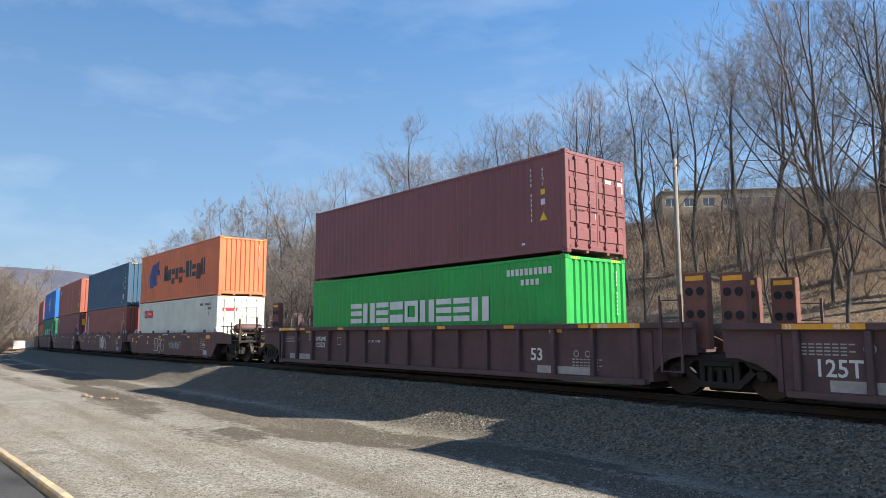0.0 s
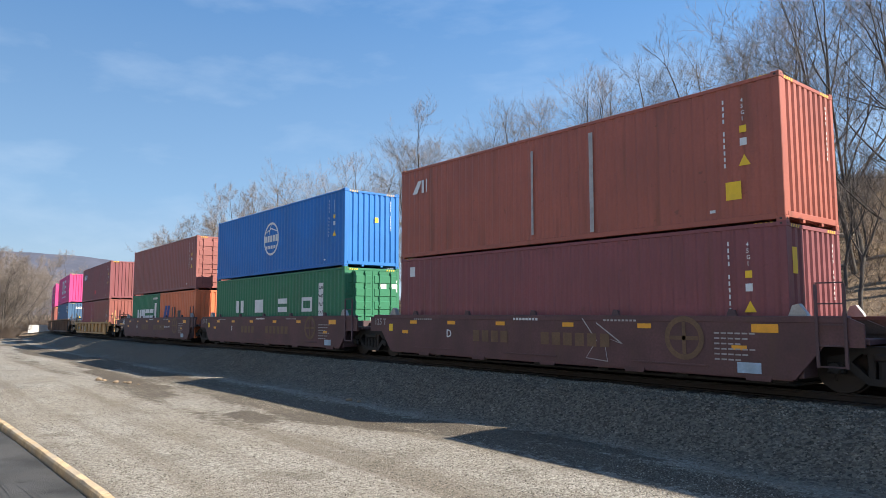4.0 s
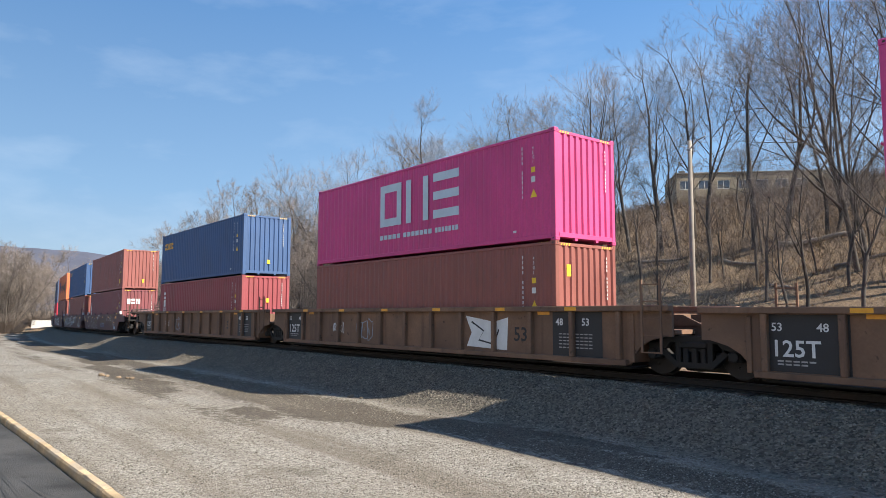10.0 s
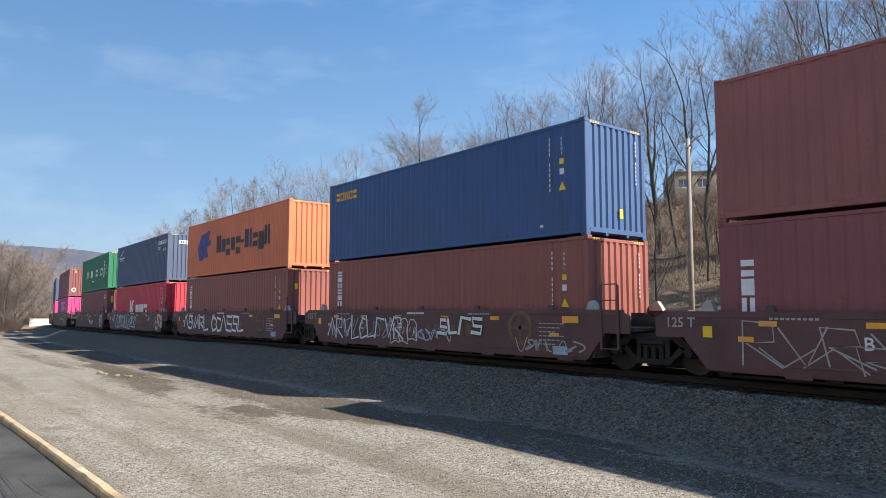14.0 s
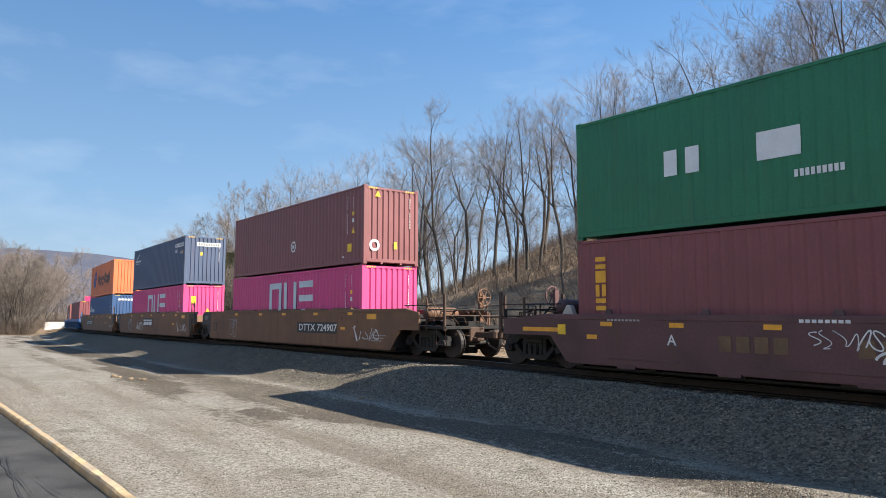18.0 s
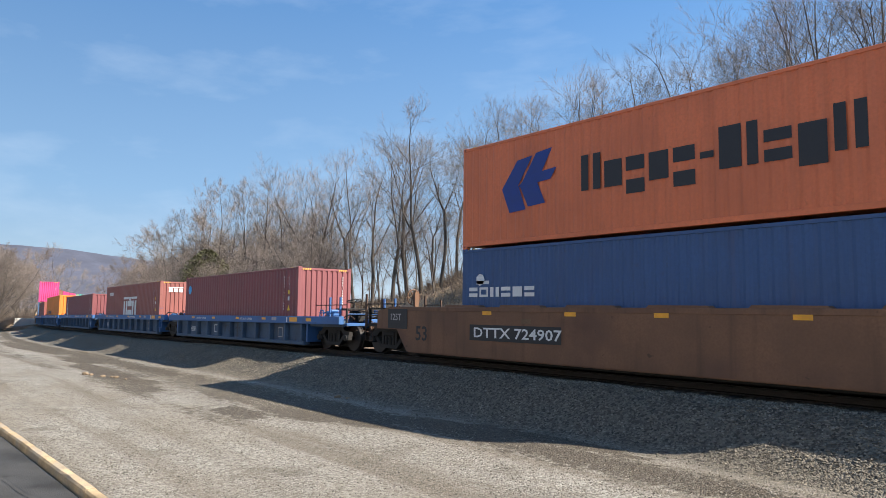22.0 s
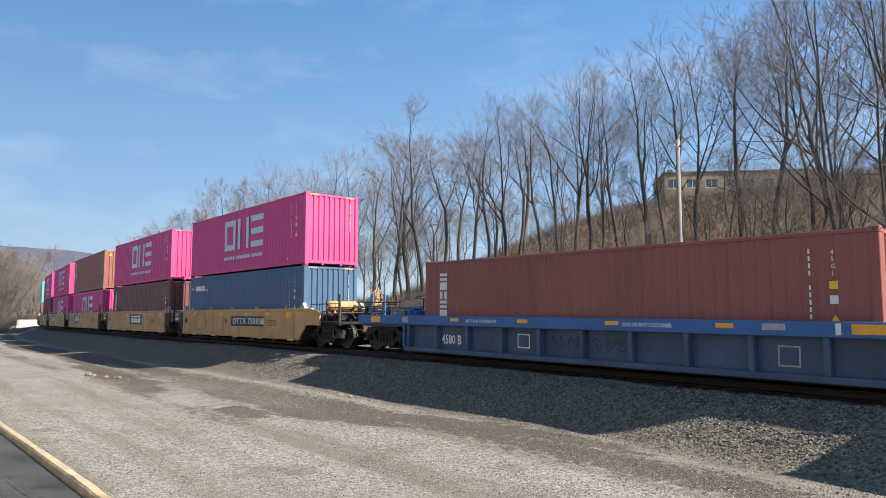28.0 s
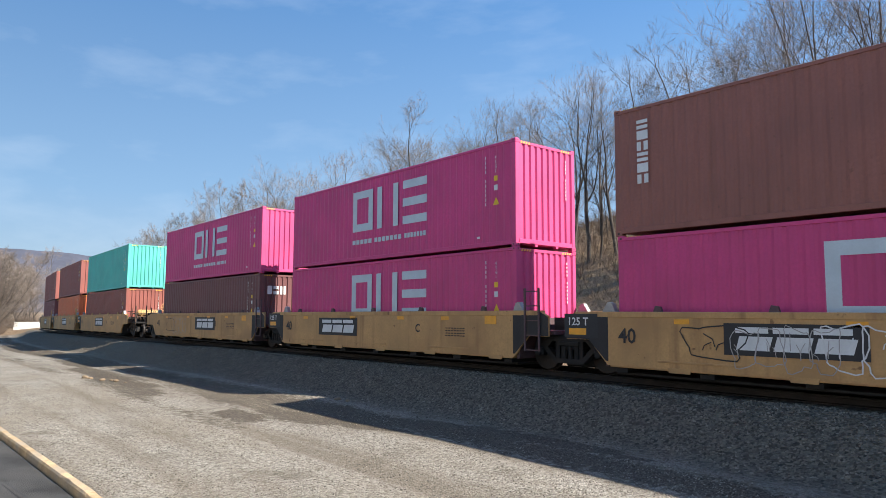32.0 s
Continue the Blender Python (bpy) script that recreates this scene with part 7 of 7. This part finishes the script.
load(-133.65, LOWER, "red-brown container with a big white block emblem", "red_brown",
     marks=blocks(Marks(), "w", -1.5, 0.92, 0.92, (0.85, 0.95, 0.95), 0.08, "|=|").rect("w", -1.55, 1.95, 1.2, 0.14).rect("w", 0.3, 1.95, 1.2, 0.14).poly("w", [(-0.4, 2.09), (0.35, 2.09), (0, 1.7)]).bars("w", -5.2, 2.24, 4, 0.2, 0.22, 0.06), end_marks=Marks().bars("w", -0.72, 2.27, 3, 0.22, 0.20, 0.06).rect("w", -0.74, 2.50, 0.86, 0.05))
load(-150.55, LOWER - 0.02, "maroon container with a white upright panel", "maroon", H=LOW, marks=Marks().rect("w", -5.4, 0.9, 0.34, 1.45).bars("k", -5.33, 2.0, 3, 0.2, 0.26, 0.15, True))
load(-167.57, LOWER, "plain orange container with a small blue emblem", "amber", marks=Marks().poly("n", [(-5.0, 1.0), (-4.75, 1.0), (-4.45, 1.6), (-4.7, 1.6)]).poly("n", [(-4.65, 1.0), (-4.4, 1.0), (-4.1, 1.6), (-4.35, 1.6)]).bars("k", -3.7, 1.1, 8, 0.28, 0.34, 0.09), codes=False)
load(-183.78, LOWER - 0.02, "red-brown container with a white name running down", "rust_brown", H=LOW, marks=stacked_name(Marks(), -5.4, 2.25, 5, 0.32, 0.22))

# -- yellow five-unit car
YELLOW = [(-203.48, "share", "coupler", yellow_marks("A", 0, "DTTX 750938", 1)), (-218.67, "share", "share", yellow_marks("E", 0.6, "", 2)), (-234.12, "share", "share", yellow_marks("D", -2.3, "", 2)),
          (-249.48, "share", "share", yellow_marks("C", -2.2)), (-264.78, "coupler", "share", yellow_marks("B", 1.0, "", 1, False))]
for where, le, ri, mk in YELLOW:
    car(where, "yellow40", 15.4, le, ri, "faded yellow well car unit with black lettering panels", mk, paint=("yellow_car", "yellow_car", "yellow_car" if ri == "coupler" else "plum_car"))
load(-203.48, LOWER, "steel blue container with a small white name", "steel_blue", marks=Marks().rect("r", -5.85, 2.18, 0.34, 0.05).rect("w", -5.85, 2.26, 0.34, 0.05).rect("r", -5.85, 2.34, 0.34, 0.05).bars("w", -5.3, 2.16, 4, 0.26, 0.24, 0.05).bars("w", -4.1, 2.16, 5, 0.06, 0.07, 0.03))
load(-203.46, UPPER, "magenta pink container with big pale blocks", "pink", marks=pink_marks())
load(-218.67, LOWER, "dark brown container with a white name running down", "dark_brown", marks=stacked_name(Marks(), -5.5, 2.5, 5, 0.28, 0.2))
load(-218.71, UPPER, "magenta pink container with big pale blocks", "pink", marks=pink_marks())
load(-234.16, LOWER, "magenta pink container with big pale blocks", "pink", marks=pink_marks())
load(-234.21, UPPER, "brown container with a white name running down", "sun_brown", marks=stacked_name(Marks(), -5.5, 2.6, 6, 0.28, 0.2), end_marks=Marks().rect("y", 0.5, 0.45, 0.24, 0.42).poly("y", [(-0.9, 2.45), (-0.7, 2.45), (-0.8, 2.7)]))
load(-249.48, LOWER, "magenta pink container with big pale blocks", "pink", marks=pink_marks())
load(-249.5, UPPER, "magenta pink container with big pale blocks", "pink", marks=pink_marks())
load(-264.59, LOWER, "dark brown container with a white name on its end", "dark_brown", end_marks=blocks(Marks(), "w", -0.85, 2.0, 0.36, (0.22, 0.26, 0.26), 0.06, "b=|"))
load(-264.54, UPPER, "magenta pink container with big pale blocks", "pink", marks=pink_marks())

# -- the next yellow car, far down the line
for where, le, ri, mk, lo, up, what in ((-284.33, "share", "coupler", yellow_marks("A", 0, "", 0), "rust_brown", "teal", "pale teal container stacked on a brown one"),
                                        (-299.62, "share", "share", yellow_marks("E", 0.5), "orange", "red_brown", "red-brown container stacked on an orange one"),
                                        (-314.88, "share", "share", yellow_marks("D", 0.5), "brown", "red_brown", "red-brown container stacked on a brown one")):
    car(where, "yellow40", 15.4, le, ri, "faded yellow well car unit down the line", mk)
    load(where, LOWER, "container riding low in a yellow well car", lo)
    load(where, UPPER, what, up)


# ---- the train runs ----
def motions():
    for ob, place, z in TRAIN:
        walk(ob, [(t / 2, on_track(place + gone(t / 2), z)) for t in range(0, 65)])
    where = {ob.name: place for ob, place, z in TRAIN}
    for w in WHEELSETS:
        # wheels turn frame by frame while they pass the yard
        spot = where[w.parent.parent.name] + w.parent.location.x
        rows, base = [], w.location.copy()
        for k in range(0, 32 * FPS + 1):
            s = spot + gone(k / FPS)
            if -38 < s < 7:
                rows.append((k / FPS, pose(*base, 0, math.degrees(s / 0.46) % 360, 0)))
        if rows:
            first, last = rows[0][1], rows[-1][1]
            if rows[0][0] > 0:
                rows.insert(0, (0.0, first))
            if rows[-1][0] < 32:
                rows.append((32.0, last))
            walk(w, rows)


# ---- loose stones and dead grass ----
def scatter_stones(name, label, mat, count, area, sizes, seed, keep):
    rnd = random.Random(seed)
    base = [(1, 0, 0), (-1, 0, 0), (0, 1, 0), (0, -1, 0), (0, 0, 1), (0, 0, -1)]
    tri = [(0, 2, 4), (2, 1, 4), (1, 3, 4), (3, 0, 4), (2, 0, 5), (1, 2, 5), (3, 1, 5), (0, 3, 5)]
    v, f = [], []
    x0, x1, y0, y1 = area
    made = 0
    while made < count:
        x = x1 - (x1 - x0) * rnd.random() ** 1.3
        y = rnd.uniform(y0, y1)
        if rnd.random() > keep(x, y):
            continue
        s = rnd.uniform(*sizes)
        z = ground_z(x, y) + s * 0.25
        a = rnd.uniform(0, 6.28)
        ca, sa = math.cos(a), math.sin(a)
        k = len(v)
        for p in base:
            q = [p[i] * s * rnd.uniform(0.6, 1.1) * (0.7 if i == 2 else 1) + rnd.uniform(-0.25, 0.25) * s for i in range(3)]
            v.append((x + q[0] * ca - q[1] * sa, y + q[0] * sa + q[1] * ca, z + q[2]))
        f += [(a0 + k, b0 + k, c0 + k) for a0, b0, c0 in tri]
        made += 1
    me = bpy.data.meshes.new(name)
    me.from_pydata(v, [], f)
    me.materials.append(mat)
    tagged(new(name, me), label, "stones", kind="stuff")


scatter_stones("ballast_stones", "coarse crushed stone on the track bed's shoulder", stone_mat, 25000, (-34, 3, 9.6, 12.9), (0.014, 0.036), 21, lambda x, y: smooth(10.0, 11.2, y + 0.5 * noise.noise((x * 0.3, y * 0.4, 4.0))) * 0.95 + 0.04)
scatter_stones("gravel_pebbles", "loose pale gravel over the yard", gravel_mat, 30000, (-26, -3, 2.3, 9.8), (0.008, 0.019), 22, lambda x, y: (0.35 + 0.65 * smooth(-0.2, 0.3, noise.noise((x * 0.4, y * 0.5, 2)))) * (1 - 0.85 * dirt(x, y)))


def scatter_grass():
    rnd = random.Random(31)
    g, h = Geo(), Geo()
    for k in range(52000):
        az = rnd.uniform(10, 60)
        y = rnd.uniform(25, 62) if k % 3 else rnd.uniform(25, 36)
        x = -y * math.tan(radians(az))
        z = ground_z(x, y)
        t = rnd.uniform(0.2, 0.7) * smooth(23, 33, y) * 0.5 * (1.3 if noise.noise((x * 0.12, y * 0.12, 6)) > 0 else 0.7)
        a = rnd.uniform(0, 6.28)
        w = 0.03
        dx, dy = math.cos(a) * w, math.sin(a) * w
        g.add([(x - dx, y - dy, z - 0.05), (x + dx, y + dy, z - 0.05), (x + rnd.uniform(-0.3, 0.3), y + rnd.uniform(-0.3, 0.3), z + t)], [(0, 1, 2)])
    for k in range(10500):
        az = rnd.uniform(12, 68)
        y = 37 + 25 * rnd.random() ** 0.5
        x = -y * math.tan(radians(az))
        if k % 3 == 0:
            az = rnd.uniform(76, 90)
            d = rnd.uniform(118, 150) if az > 82.3 else rnd.uniform(166, 200)
            x, y = -d * math.sin(radians(az)), d * math.cos(radians(az))
            if abs(y - line_y(x)[0]) < 6:
                continue
        z = ground_z(x, y)
        t = rnd.uniform(0.6, 1.9) * (2.2 if k % 3 == 0 else 1)
        for j in range(6):
            p = Vector((x, y, z - 0.05))
            d = Vector((rnd.uniform(-1.1, 1.1), rnd.uniform(-1.1, 1.1), 1)).normalized()
            q = p + d * t * 0.55
            e = q + (d + Vector((rnd.uniform(-0.6, 0.6), rnd.uniform(-0.6, 0.6), -0.1))).normalized() * t * 0.5
            s = Vector((0.009, 0.006, 0))
            h.add([tuple(p - s), tuple(p + s), tuple(q + s * 0.7), tuple(q - s * 0.7)], [(0, 1, 2, 3)])
            h.add([tuple(q - s * 0.7), tuple(q + s * 0.7), tuple(e)], [(0, 1, 2)])
    tagged(new("dead_grass", g.mesh("dead_grass", straw_mat)), "dry straw-coloured grass over the bank", "grass", kind="stuff")
    tagged(new("brush", h.mesh("brush", brush_mat)), "bare brown brush stems on the slope", "brush", kind="stuff")


scatter_grass()


def build_logs():
    """Fallen trunks on the slope."""
    rnd = random.Random(9)
    for az, y, long, turn, r in ((22.2, 46.0, 4.6, 8, 0.20), (27.5, 44.0, 3.0, -14, 0.11), (19.0, 43.0, 3.4, 24, 0.10), (33.0, 45.0, 3.6, 10, 0.12), (24.4, 40.0, 2.6, -28, 0.08)):
        x = -y * math.tan(radians(az))
        pts, rr = [], []
        for i in range(8):
            q = (i / 7 - 0.5) * long
            px, py = x + q * math.cos(radians(turn)), y + q * math.sin(radians(turn))
            pts.append((px, py, ground_z(px, py) + r * 0.8 + rnd.uniform(-0.03, 0.03)))
            rr.append(r * (1.15 - 0.06 * i))
        ob = new("fallen_log", Geo().tube(pts, rr, 9).mesh("fallen_log", pole_mat, True))
        tagged(ob, "pale fallen tree trunk lying on the slope", "log", "fallen logs")


build_logs()


def build_sleepers():
    g = lambda: Geo().box(-0.11, 0.11, -1.28, 1.28, -0.36, -0.165, 0.012)
    me = kept(("sleeper",), g, sleeper_mat)
    for k in range(190):
        s = 14 - k * 0.53
        ob = new("sleeper", me)
        ob.parent = TRACK
        ob.matrix_basis = on_track(s)


build_sleepers()


def build_rocks():
    """A few broken stones and bricks lying on the yard."""
    rnd = random.Random(44)
    for k, (x, y, s) in enumerate(((-28.4, 6.5, 0.17), (-28.1, 6.62, 0.10), (-27.1, 6.75, 0.13), (-26.6, 6.95, 0.08), (-26.2, 7.0, 0.12), (-25.4, 7.1, 0.07), (-16.6, 10.2, 0.13), (-16.2, 10.3, 0.07))):
        bm = bmesh.new()
        bmesh.ops.create_icosphere(bm, subdivisions=2, radius=s)
        for v in bm.verts:
            v.co *= 0.75 + 0.5 * noise.noise(v.co * 4 + Vector((k * 3.1, 0, 0)))
            v.co.z *= 0.65
        me = bpy.data.meshes.new("rock")
        bm.to_mesh(me)
        bm.free()
        me.materials.append(rock_mat)
        ob = tagged(new("rock", me), "broken pale stone lying on the gravel", "rock", "loose rocks")
        ob.location = (x, y, ground_z(x, y) + s * 0.25)
        ob.rotation_euler = (0, 0, rnd.uniform(0, 6))


build_rocks()

motions()
